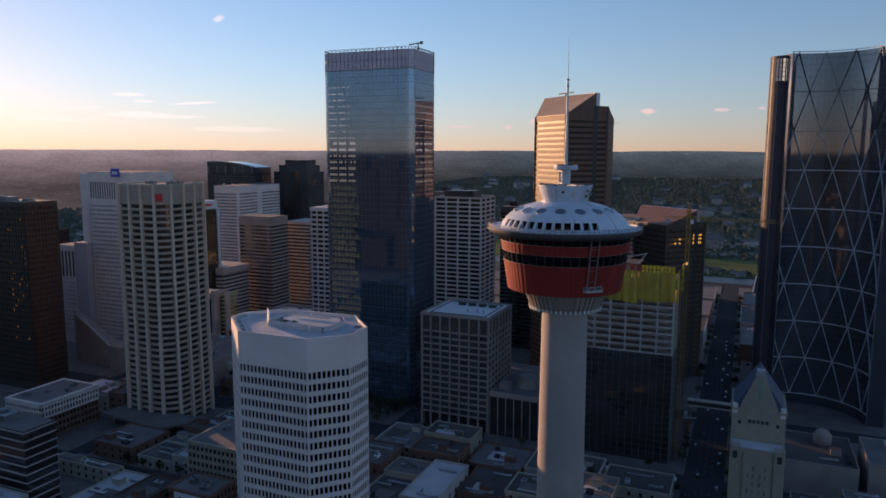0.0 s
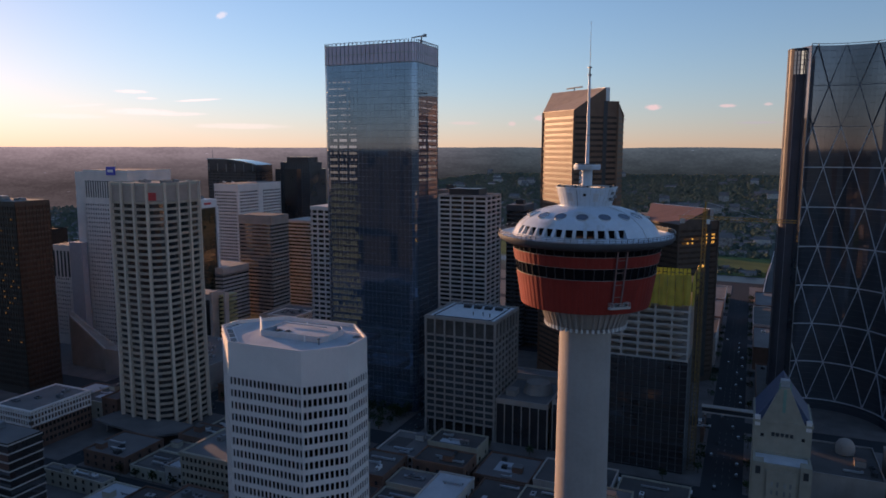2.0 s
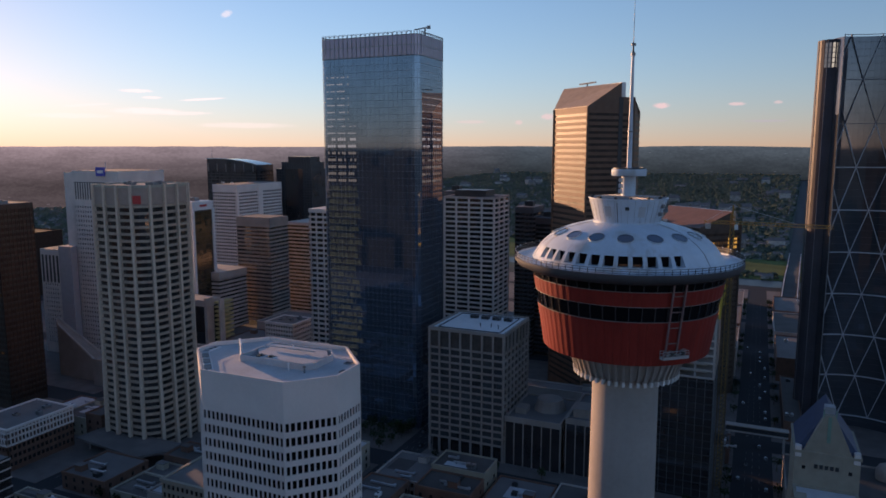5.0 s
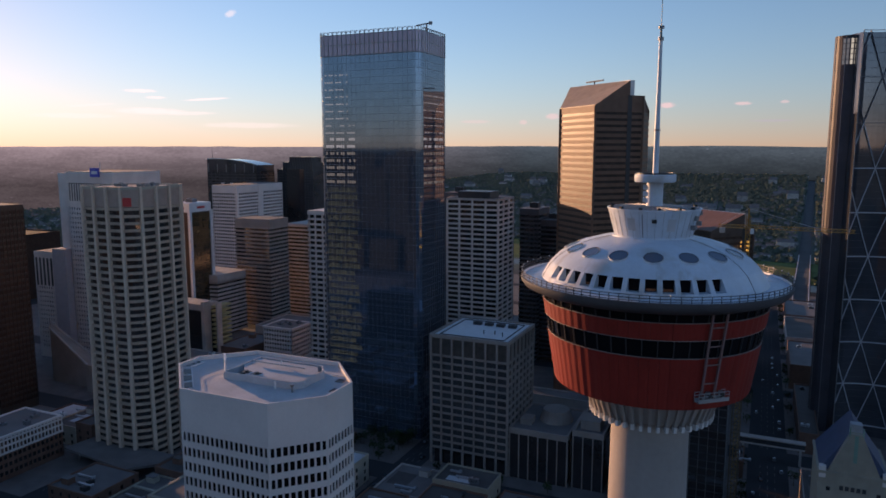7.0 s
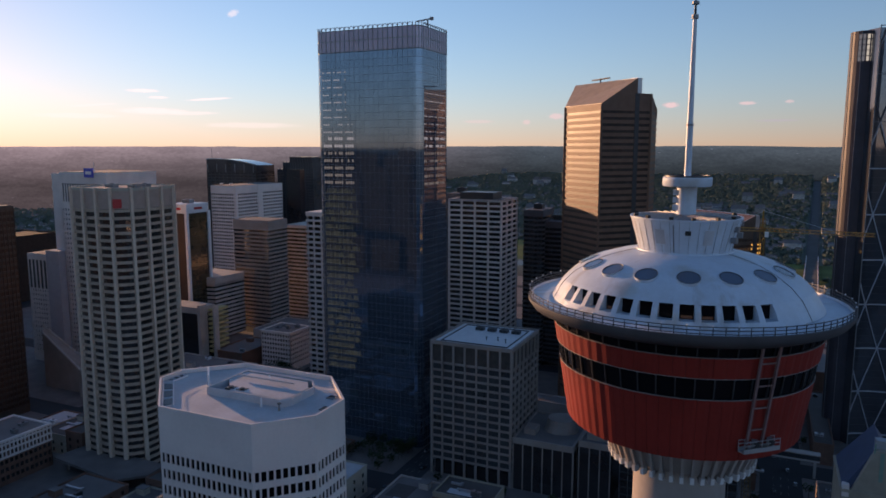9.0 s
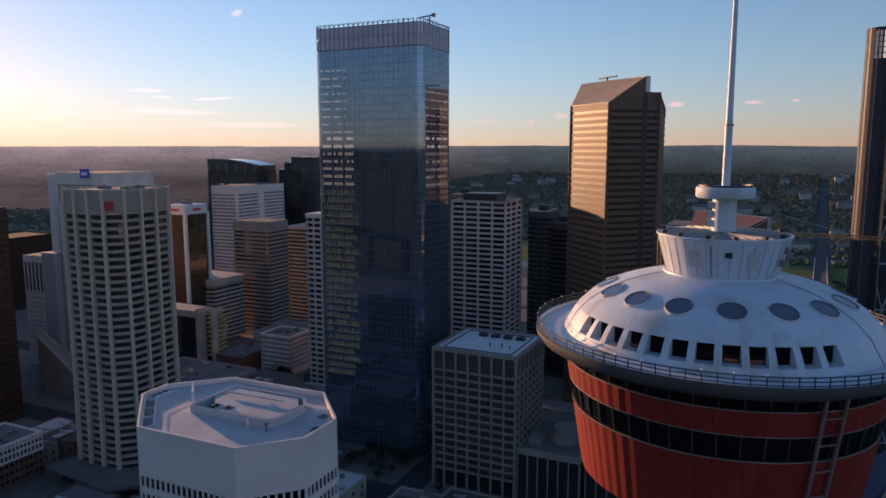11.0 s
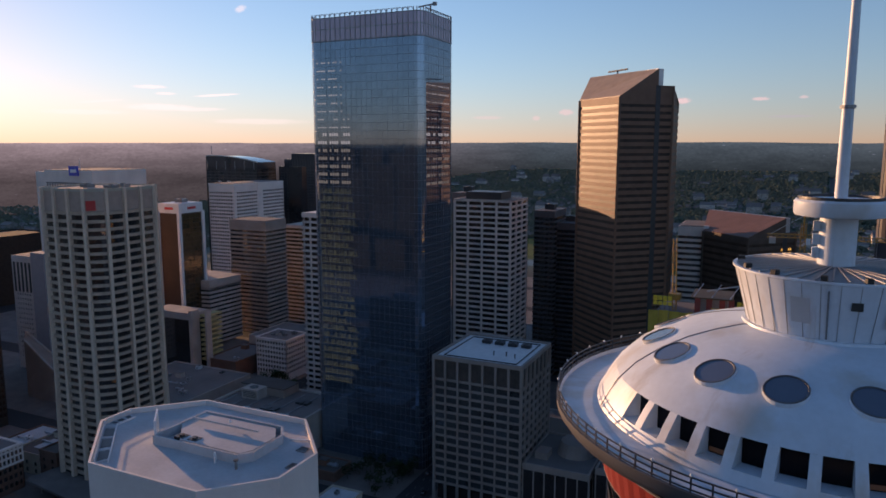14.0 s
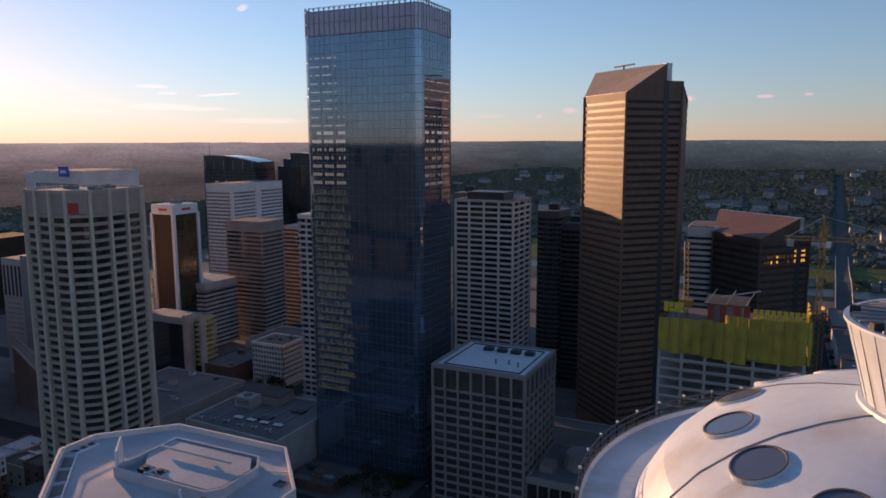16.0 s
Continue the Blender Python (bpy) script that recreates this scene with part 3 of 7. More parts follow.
def cloud(x, y, z, w, h, tilt, cover, tone, seed):
    """A thin ragged wisp of evening cloud far off."""
    d = Vector((x, y, 0)).normalized()
    m = Mesh().add([(-w / 2, 0, -h / 2), (w / 2, 0, -h / 2), (w / 2, 0, h / 2), (-w / 2, 0, h / 2)], [(0, 1, 2, 3)])
    mt = bpy.data.materials.new("cloud_wisp")
    mt.use_nodes = True
    n, l = mt.node_tree.nodes, mt.node_tree.links
    n.remove(n["Principled BSDF"])
    co = n.new("ShaderNodeTexCoord")
    unit, grain = n.new("ShaderNodeMapping"), n.new("ShaderNodeMapping")
    unit.inputs["Scale"].default_value = (2 / w, 1, 2 / h)
    grain.inputs["Scale"].default_value, grain.inputs["Location"].default_value = (3.2 * (w / h) ** 0.35 / w, 1, 2.2 / h), (seed * 1.7, seed, seed * 0.6)
    nz, rad = n.new("ShaderNodeTexNoise"), n.new("ShaderNodeVectorMath")
    nz.inputs["Scale"].default_value, nz.inputs["Detail"].default_value, nz.inputs["Roughness"].default_value, nz.inputs["Distortion"].default_value = 1.5, 8, 0.62, 0.5
    rad.operation = "LENGTH"
    for q in (unit, grain):
        l.new(co.outputs["Object"], q.inputs["Vector"])
    l.new(grain.outputs[0], nz.inputs["Vector"])
    l.new(unit.outputs[0], rad.inputs[0])
    fall, a, b = n.new("ShaderNodeMapRange"), n.new("ShaderNodeMath"), n.new("ShaderNodeMapRange")
    fall.interpolation_type = "SMOOTHSTEP"
    fall.inputs["From Min"].default_value, fall.inputs["From Max"].default_value = 0.98, 0.0
    l.new(rad.outputs["Value"], fall.inputs["Value"])
    a.operation = "MULTIPLY"
    l.new(fall.outputs[0], a.inputs[0])
    l.new(nz.outputs["Fac"], a.inputs[1])
    b.interpolation_type = "SMOOTHSTEP"
    b.inputs["From Min"].default_value, b.inputs["From Max"].default_value, b.inputs["To Max"].default_value = 0.06, 0.38, cover
    l.new(a.outputs[0], b.inputs["Value"])
    em, tr, mix = n.new("ShaderNodeEmission"), n.new("ShaderNodeBsdfTransparent"), n.new("ShaderNodeMixShader")
    em.inputs["Color"].default_value, em.inputs["Strength"].default_value = (*CLOUD_TONES[tone], 1), 0.72
    l.new(b.outputs[0], mix.inputs[0])
    l.new(tr.outputs[0], mix.inputs[1])
    l.new(em.outputs[0], mix.inputs[2])
    l.new(mix.outputs[0], n["Material Output"].inputs["Surface"])
    me = m.data("cloud", "asphalt")
    me.materials.clear()
    me.materials.append(mt)
    ob = tagged(new("cloud", me), ("thin pale wisp of cloud in the evening sky", "small pink evening cloud", "thin grey evening cloud")[tone], "cloud", "evening clouds", "structure")
    ob.matrix_basis = Matrix.Translation((x, y, z)) @ Matrix.Rotation(math.atan2(-d.x, d.y), 4, "Z") @ Matrix.Rotation(radians(-tilt), 4, "Y")
    ob.visible_shadow = False


# place, width, height, tilt, cover and tone of each wisp
CLOUDS = [(-3232, 3059, 495, 281, 35, 0, 0.75, 0),
          (-3179, 3119, 460, 183, 25, 0, 0.65, 0),
          (-2983, 3308, 457, 415, 21, 4.5, 0.8, 0),
          (-3201, 3102, 384, 598, 63, 0, 0.6, 0),
          (-3405, 2872, 411, 387, 25, 5, 0.35, 0),
          (-3047, 3254, 375, 422, 35, 2, 0.4, 0),
          (-2815, 3462, 311, 914, 56, 0, 0.3, 0),
          (-3462, 2808, 352, 703, 49, 0, 0.35, 0),
          (-566, 4421, 424, 155, 56, 0, 0.75, 1),
          (-159, 4453, 426, 155, 35, 0, 0.6, 1),
          (52, 4454, 430, 77, 32, 0, 0.45, 1),
          (-758, 4396, 355, 141, 28, 0, 0.5, 2),
          (-1209, 4294, 366, 141, 63, 0, 0.55, 1),
          (-1378, 4244, 333, 77, 49, 0, 0.45, 1),
          (-5, 4460, 329, 387, 25, 0, 0.35, 2),
          (-2833, 3364, 931, 106, 63, 25, 0.45, 0),
          (-1650, 4146, 337, 317, 35, 0, 0.3, 1)]
for k, args in enumerate(CLOUDS):
    cloud(*args, 1.3 + 2.1 * k)


def strip(name, x0, x1, y0, y1, z, material, label, category):
    return solid(name, Mesh().box(x0, x1, y0, y1, z - 0.3, z), material, label, category, "structure")


AVENUES = [(166, 184), (262, 274), (366, 384), (470, 488), (590, 606), (690, 706), (800, 816), (905, 920)]
STREETS = [(-22, -2), (-200, -185), (-352, -338), (-440, -426), (140, 156)]
cuts_x = [-760, *[v for s in sorted(STREETS) for v in s], 300]
cuts_y = [-60, *[v for a in AVENUES for v in a], 985]
for i in range(0, len(cuts_x), 2):
    for j in range(0, len(cuts_y), 2):
        strip("pavement", cuts_x[i] + 0.1, cuts_x[i + 1] - 0.1, cuts_y[j] + 0.1, cuts_y[j + 1] - 0.1, 0.16, "paving", "raised city block paving with a kerb", "pavement")
for x0, x1 in STREETS:
    c, m = (x0 + x1) / 2, Mesh()
    for y in range(-50, 900, 9):
        if not any(a - 1 < y < b + 1 for a, b in AVENUES):
            m.box(c - 0.1, c + 0.1, y, y + 3.5, 0.001, 0.012)
            m.box(c - 3.6, c - 3.45, y, y + 3.5, 0.001, 0.012)
            m.box(c + 3.45, c + 3.6, y, y + 3.5, 0.001, 0.012)
    solid("lane_marking", m, "paint", "dashed worn white lane lines on the street", "road marking", "stuff")

# the river, its far bank and the long straight road over it
river = Mesh()
for i in range(-9, 6):
    x0, x1 = i * 90, (i + 1) * 90
    bend = lambda x: 1010 + 0.00035 * (x - 60) ** 2
    river.add([(x0, bend(x0), 0.25), (x1, bend(x1), 0.25), (x1, bend(x1) + 48, 0.25), (x0, bend(x0) + 48, 0.25)], [(0, 1, 2, 3)])
solid("river", river, "water", "calm grey river reflecting the evening sky", "river", "structure")
meadow = Mesh()
for i in range(-9, 6):
    for j in range(6):
        q = [(x, bend(x) + 52 + y) for x, y in ((i * 90, j * 30), ((i + 1) * 90, j * 30), ((i + 1) * 90, (j + 1) * 30), (i * 90, (j + 1) * 30))]
        meadow.add([(x, y, land(x, y) + 0.5) for x, y in q], [(0, 1, 2, 3)])
solid("meadow", meadow, "grass", "yellow-green grass bank beside the river", "grass", "structure")

road = Mesh()
pts = [(-12 + 37 * min(1, max(0, (y - 300) / 700)) + 0.055 * max(0, y - 1000), y) for y in range(900, 3400, 60)]
for (x0, y0), (x1, y1) in zip(pts, pts[1:]):
    za, zb = (max(land(x, y) + 1.2, 9 * max(0, 1 - abs(y - 1050) / 140)) for x, y in ((x0, y0), (x1, y1)))
    road.add([(x0 - 9, y0, za), (x0 + 9, y0, za), (x1 + 9, y1, zb), (x1 - 9, y1, zb)], [(0, 1, 2, 3)])
    for s in (-9, 9):
        road.add([(x0 + s - .5, y0, za - 2), (x0 + s - .5, y0, za + 1), (x1 + s - .5, y1, zb + 1), (x1 + s - .5, y1, zb - 2), (x0 + s + .5, y0, za - 2), (x0 + s + .5, y0, za + 1), (x1 + s + .5, y1, zb + 1), (x1 + s + .5, y1, zb - 2)],
                 [(0, 1, 2, 3), (7, 6, 5, 4), (1, 5, 6, 2)])
kerbs = Mesh()
for (x0, y0), (x1, y1) in zip(pts, pts[1:]):
    za, zb = (max(land(x, y) + 1.2, 9 * max(0, 1 - abs(y - 1050) / 140)) for x, y in ((x0, y0), (x1, y1)))
    if y0 < 1300:
        for s in (-8.2, 8.2):
            kerbs.bar((x0 + s, y0, za + .55), (x1 + s, y1, zb + .55), 0.9, 1.1)
solid("bridge_parapet", kerbs, "pale_stone", "pale concrete parapets along a road bridge", "parapet", "structure")
solid("bridge_road", road, "asphalt", "long straight road on a bridge over the river and up the hill", "road", "structure")


def lump(rnd, x, y, z, r, h, m):
    """A rough low crown of leaves: two uneven rings and a cap."""
    k = 5
    b = len(m.v)
    for ring, (f, zz) in enumerate(((0.85, 0.1), (0.95, 0.62))):
        for i in range(k):
            a = 2 * math.pi * (i + 0.5 * ring) / k
            q = r * f * rnd.uniform(0.7, 1.25)
            m.v.append((x + q * math.cos(a), y + q * math.sin(a), z + h * zz * rnd.uniform(0.8, 1.15)))
    m.v.append((x + r * rnd.uniform(-.3, .3), y + r * rnd.uniform(-.3, .3), z + h))
    for i in range(k):
        j = (i + 1) % k
        m.f += [(b + i, b + j, b + k + i), (b + j, b + k + j, b + k + i), (b + k + i, b + k + j, b + 2 * k)]


def suburbs():
    rnd = random.Random(5)
    woods, walls, roofs = Mesh(), Mesh(), Mesh()
    for _ in range(100000):
        a, r = radians(rnd.uniform(-14, 62)), 1000 + 1950 * rnd.random() ** 0.8
        x, y = -r * math.sin(a), r * math.cos(a)
        if y < bend(x) + 58 and abs(x) < 900 or abs(x - (-12 + 37 + 0.055 * max(0, y - 1000))) < 16:
            continue
        if r > near_edge(a) + 150:
            continue
        thick = noise.noise((x * 0.004, y * 0.004, 1.7))
        if abs(x) < 900 and y < bend(x) + 230 and thick < -0.22:
            continue
        if thick > 0.05 or rnd.random() < 0.93:
            s = rnd.uniform(2.0, 4.2) * (1 + (r - 1000) / 2400)
            lump(rnd, x, y, land(x, y) - 1, s, s * rnd.uniform(1.3, 2.0), woods)
        else:
            z, w, d, h = land(x, y) - 1, rnd.uniform(6, 12), rnd.uniform(6, 11), rnd.uniform(4, 6.5)
            if rnd.random() < 0.05:
                w, d, h = w * 3, d * 2, h * rnd.uniform(1.5, 4)
            walls.box(x - w / 2, x + w / 2, y - d / 2, y + d / 2, z, z + h)
            roofs.add([(x - w / 2, y - d / 2, z + h), (x + w / 2, y - d / 2, z + h), (x + w / 2, y + d / 2, z + h), (x - w / 2, y + d / 2, z + h), (x - w / 2, y, z + h * 1.45), (x + w / 2, y, z + h * 1.45)],
                      [(0, 1, 5, 4), (2, 3, 4, 5), (3, 0, 4), (1, 2, 5)])
    solid("far_trees", woods, "far_leaf", "dense green tree cover over the suburbs, paled for haze", "trees", "stuff")
    solid("far_houses", walls, "house", "small pale suburban houses among trees", "houses", "stuff")
    solid("far_roofs", roofs, "roof", "grey pitched roofs of suburban houses", "roofs", "stuff")


suburbs()


# ---- the observation tower ----
TX, TY = -34.5, 147.2


def at_tower(r, phi, z):
    a = radians(phi)
    return Vector((TX + r * math.sin(a), TY - r * math.cos(a), z))


def red_radius(z):
    return 12.0 + (z - 143.15) * (13.68 - 12.0) / (153.45 - 143.15)


DOME = [(13.75, 156.1), (13.42, 156.7), (12.72, 157.9), (11.6, 159.0), (10.1, 159.95), (8.5, 160.65), (6.8, 161.15), (5.3, 161.45), (4.6, 161.5)]


def dome_at(z):
    for (r0, z0), (r1, z1) in zip(DOME, DOME[1:]):
        if z0 <= z <= z1:
            return r0 + (r1 - r0) * (z - z0) / (z1 - z0)
    return DOME[-1][0]


def observation_tower():
    t = thing("observation_tower", "concrete observation tower with a red pod and white domed roof", "tower", at=(0, 0, 0))
    SX, RX = TX + 0.55, TX + 0.2  # axes of the shaft with its collar, and of the red pod
    part("shaft", Mesh().lathe([(6.25, 0), (5.4, 60), (5.15, 96), (4.85, 139.75)], SX, TY, 64), "shaft", t, "tapered pale concrete shaft", True)
    part("collar", Mesh().lathe([(4.8, 139.69), (7.1, 139.47), (7.35, 139.8), (7.65, 140.47), (8.15, 141.71), (8.75, 142.83), (8.9, 143.55)], SX, TY, 72), "shaft", t, "flared concrete collar", True)
    # ribs with scalloped feet round the collar
    rib = Mesh()
    prof = [(7.0, 138.85), (7.6, 138.96), (7.75, 139.69), (8.05, 140.47), (8.5, 141.71), (9.1, 142.94), (9.15, 143.48)]
    for s in (-0.16, 0.16):
        rib.v += [(s, -r, z) for r, z in prof] + [(s, -(r - 0.8), z) for r, z in prof]
    n = len(prof)
    for k in range(n - 1):
        rib.f += [(k, 2 * n + k, 2 * n + k + 1, k + 1), (k, k + 1, n + k + 1, n + k), (2 * n + k + 1, 2 * n + k, 3 * n + k, 3 * n + k + 1)]
    rib.f.append((n, 3 * n, 2 * n, 0))
    me = rib.data("rib", "shaft")
    for k in range(48):
        ob = part("rib", me, "shaft", t)
        ob.matrix_basis = Matrix.Translation((SX, TY, 0)) @ Matrix.Rotation(2 * math.pi * k / 48, 4, "Z")
    foot = Mesh().add([(-.2, -7.75, 138.68), (.2, -7.75, 138.68), (.2, -7.0, 138.68), (-.2, -7.0, 138.68), (-.17, -7.85, 139.35), (.17, -7.85, 139.35), (.17, -7.2, 139.35), (-.17, -7.2, 139.35)],
                      [(0, 1, 5, 4), (1, 2, 6, 5), (3, 0, 4, 7), (3, 2, 1, 0), (4, 5, 6, 7)]).data("rib_foot", "white_panel")
    for k in range(48):
        part("rib_foot", foot, "white_panel", t, "pale rounded rib foot").matrix_basis = Matrix.Translation((SX, TY, 0)) @ Matrix.Rotation(2 * math.pi * k / 48, 4, "Z")
    part("pod_floor", Mesh().lathe([(6.8, 143.2), (11.95, 143.15)], RX, TY, 96), "rim", t)
    part("pod_core", Mesh().lathe([(11.65, 143.2), (13.3, 153.3), (13.5, 154.8)], RX, TY, 96), "dark_metal", t, smooth=True)
    # red cladding panels between upright seams
    seg = 72
    for z0, z1 in ((143.15, 149.3), (151.5, 153.45)):
        m = Mesh()
        w = 0.975 * math.pi / seg
        for z, k in ((z0, 0), (z1, 1)):
            r = red_radius(z)
            m.v += [(-r * math.sin(w), -r * math.cos(w), z), (0.12, -r - 0.045, z), (r * math.sin(w), -r * math.cos(w), z), (r * math.sin(w), -(r - 0.15) * math.cos(w), z), (-r * math.sin(w), -(r - 0.15) * math.cos(w), z)]
        m.f = [(0, 1, 6, 5), (1, 2, 7, 6), (2, 3, 8, 7), (4, 0, 5, 9), (5, 6, 7, 8, 9), (4, 3, 2, 1, 0)]
        me = m.data("cladding_panel", "red")
        for k in range(seg):
            ob = part("cladding_panel", me, "red", t)
            ob.matrix_basis = Matrix.Translation((RX, TY, 0)) @ Matrix.Rotation(2 * math.pi * k / seg, 4, "Z")
    # ribbon windows
    for z0, z1, count in ((149.4, 151.4, 48), (153.55, 154.8, 48)):
        m, w = Mesh(), 0.95 * math.pi / count
        for z in (z0, z1):
            r = red_radius(z) - 0.22
            m.v += [(-r * math.sin(w), -r * math.cos(w), z), (r * math.sin(w), -r * math.cos(w), z)]
        m.f = [(0, 1, 3, 2)]
        me = m.data("window_pane", "glass_black")
        mull = Mesh().bar((0, -red_radius(z0) + 0.12, z0), (0, -red_radius(z1) + 0.12, z1), 0.12)
        mm = mull.data("mullion", "dark_metal")
        for k in range(count):
            turn = Matrix.Translation((RX, TY, 0)) @ Matrix.Rotation(2 * math.pi * (k + random.uniform(-.02, .02)) / count, 4, "Z")
            part("window_pane", me, "glass_black", t).matrix_basis = turn
            part("mullion", mm, "dark_metal", t).matrix_basis = Matrix.Translation((RX, TY, 0)) @ Matrix.Rotation(2 * math.pi * (k + 0.5) / count, 4, "Z")
    for z in (149.35, 151.45, 153.5):
        part("edge_trim", Mesh().lathe([(red_radius(z) - .1, z - .03), (red_radius(z) + .04, z - .03), (red_radius(z) + .04, z + .03), (red_radius(z) - .1, z + .03)], RX, TY, 96), "trim_grey", t)
    # overhanging rim with its gutter
    part("rim", Mesh().lathe([(13.2, 154.6), (14.7, 154.65), (15.95, 155.2), (16.35, 155.75), (16.38, 156.2), (16.2, 156.22)], TX, TY, 120), "rim", t, "grey underside of the overhanging rim", True)
    part("gutter", Mesh().lathe([(16.2, 156.22), (16.1, 156.0), (13.7, 156.08)], TX, TY, 120), "white_paint", t, "white rim gutter", True)
    # the dome shell, cut open for a row of recessed square windows
    shell, cheek, ledge = Mesh(), Mesh(), Mesh()
    half, zlo, zhi, rin = 2.95, 156.66, 158.06, 12.3
    cuts = [(-50.4 + 8.32 * k - half, -50.4 + 8.32 * k + half) for k in range(12)]
    lower = [p for p in DOME if p[1] < zlo] + [(dome_at(zlo), zlo)]
    middle = [(dome_at(zlo), zlo), (dome_at(157.4), 157.4), (dome_at(zhi), zhi)]
    upper = [(dome_at(zhi), zhi)] + [p for p in DOME if p[1] > zhi]
    shell.lathe(lower, TX, TY, 120).lathe(upper, TX, TY, 120)
    for k in range(11):
        shell.lathe(middle, TX, TY, 2, cuts[k][1], cuts[k + 1][0])
    shell.lathe(middle, TX, TY, 84, cuts[11][1], cuts[0][0] + 360)
    part("dome", shell, "white_paint", t, "shallow white dome", True)
    for k, (c0, c1) in enumerate(cuts):
        r = Mesh()
        for c in (c0, c1):
            v = [at_tower(q, c, z) for q, z in middle] + [at_tower(rin, c, zhi), at_tower(rin, c, zlo)]
            r.add(v, [(0, 1, 2, 3, 4)])
        r.add([at_tower(dome_at(zlo), c0, zlo), at_tower(dome_at(zlo), c1, zlo), at_tower(rin, c1, zlo), at_tower(rin, c0, zlo)], [(0, 1, 2, 3)])
        r.add([at_tower(dome_at(zhi), c0, zhi), at_tower(dome_at(zhi), c1, zhi), at_tower(rin, c1, zhi), at_tower(rin, c0, zhi)], [(3, 2, 1, 0)])
        d = part("window_recess", r, "white_paint", t)
        g = Mesh().add([at_tower(rin + .05, c0 + .15, zlo), at_tower(rin + .05, c1 - .15, zlo), at_tower(rin + .05, c1 - .15, zhi), at_tower(rin + .05, c0 + .15, zhi)], [(0, 1, 2, 3)])
        part("window_pane", g, "glass_black", d)
        if k in (3, 7, 8):
            lo = Mesh().add([at_tower(rin + .1, c0 + .6, zlo + .08), at_tower(rin + .1, c1 - .6, zlo + .08), at_tower(rin + .1, c1 - .6, zlo + .34), at_tower(rin + .1, c0 + .6, zlo + .34)], [(0, 1, 2, 3)])
            part("lit_interior", lo, "lamp_dim", d, "warm light in a window")
    # upright seams of the dome
    seam = Mesh()
    for (r0, z0), (r1, z1) in zip(DOME, DOME[1:]):
        seam.bar((0, -r0 - 0.01, z0 + 0.012), (0, -r1 - 0.01, z1 + 0.012), 0.07, 0.05)
    me = seam.data("seam", "grey_metal")
    for phi in (63, -67, 113, 158, 203, 248):
        part("seam", me, "grey_metal", t).matrix_basis = Matrix.Translation((TX, TY, 0)) @ Matrix.Rotation(radians(phi), 4, "Z")
    # portholes lie on the slope
    zc = 160.02
    rc = dome_at(zc)
    slope = math.atan2(160.65 - 159.95, 10.1 - 8.5)
    for k in range(16):
        phi = 8.6 + k * 22.5
        base = Matrix.Translation(at_tower(rc, phi, zc)) @ Matrix.Rotation(radians(phi), 4, "Z") @ Matrix.Rotation(slope, 4, "X")
        if k == 0:
            ring = Mesh().lathe([(1.11, 0.09), (1.09, 0.13), (1.02, 0.13), (1.0, 0.1)], 0, 0, 28).data("porthole_ring", "rim")
            curb = Mesh().lathe([(1.16, -0.3), (1.13, 0.095), (1.0, 0.1)], 0, 0, 28).data("porthole_curb", "white_paint")
            disc = Mesh().tube(0, 0, 1.04, -0.3, 0.08, 28).data("porthole", "glass_porthole")
        p = part("porthole", disc, "glass_porthole", t, "round grey roof window")
        p.matrix_basis = base
        part("porthole_ring", ring, "rim", p)
        part("porthole_curb", curb, "white_paint", p)
    # drum on top
    part("drum", Mesh().lathe([(4.66, 161.3), (4.74, 161.6), (5.62, 164.85), (5.72, 164.9), (5.72, 165.02), (5.5, 165.02)], TX, TY, 80), "white_paint", t, "flaring white drum", True)
    part("drum_roof", Mesh().lathe([(5.52, 165.0), (0.0, 165.15)], TX, TY, 80), "drum_top", t, "ribbed metal roof", True)
    part("drum_foot", Mesh().lathe([(5.05, 161.4), (4.98, 161.6), (4.7, 161.62)], TX, TY, 80), "white_paint", t)
    rib = Mesh().bar((0, -4.77, 161.6), (0, -5.62, 164.85), 0.025).data("drum_seam", "grey_metal")
    for k in range(36):
        part("drum_seam", rib, "grey_metal", t).matrix_basis = Matrix.Translation((TX, TY, 0)) @ Matrix.Rotation(2 * math.pi * k / 36, 4, "Z")
    rr = Mesh().bar((0, -0.9, 165.17), (0, -5.4, 165.05), 0.09).data("roof_rib", "drum_top")
    for k in range(40):
        part("roof_rib", rr, "drum_top", t).matrix_basis = Matrix.Translation((TX, TY, 0)) @ Matrix.Rotation(2 * math.pi * (k + .5) / 40, 4, "Z")
    hatch = Mesh().box(-0.28, 0.28, -5.42, -5.1, 163.5, 163.95)
    part("vent", hatch.data("vent", "black"), "black", t).matrix_basis = Matrix.Translation((TX, TY, 0)) @ Matrix.Rotation(radians(8.8), 4, "Z")
    for phi in (-64, -38, -9, 14, 41, 66, 118, 190, 262):
        m = Mesh().box(-0.16, 0.16, -5.5, -5.1, 165.02, 165.3)
        part("rim_spotlight", m.data("rim_spotlight", "black"), "black", t, "small dark spotlight").matrix_basis = Matrix.Translation((TX, TY, 0)) @ Matrix.Rotation(radians(phi), 4, "Z")
    m = Mesh().bar((0, -4.84, 161.7), (0, -5.58, 164.5), 0.09)
    part("conduit", m.data("conduit", "grey_metal"), "grey_metal", t).matrix_basis = Matrix.Translation((TX, TY, 0)) @ Matrix.Rotation(radians(-6), 4, "Z")
    m = Mesh().add([(-.5, -5.06, 162.5), (.5, -5.06, 162.5), (.5, -5.47, 164.0), (-.5, -5.47, 164.0)], [(0, 1, 2, 3)])
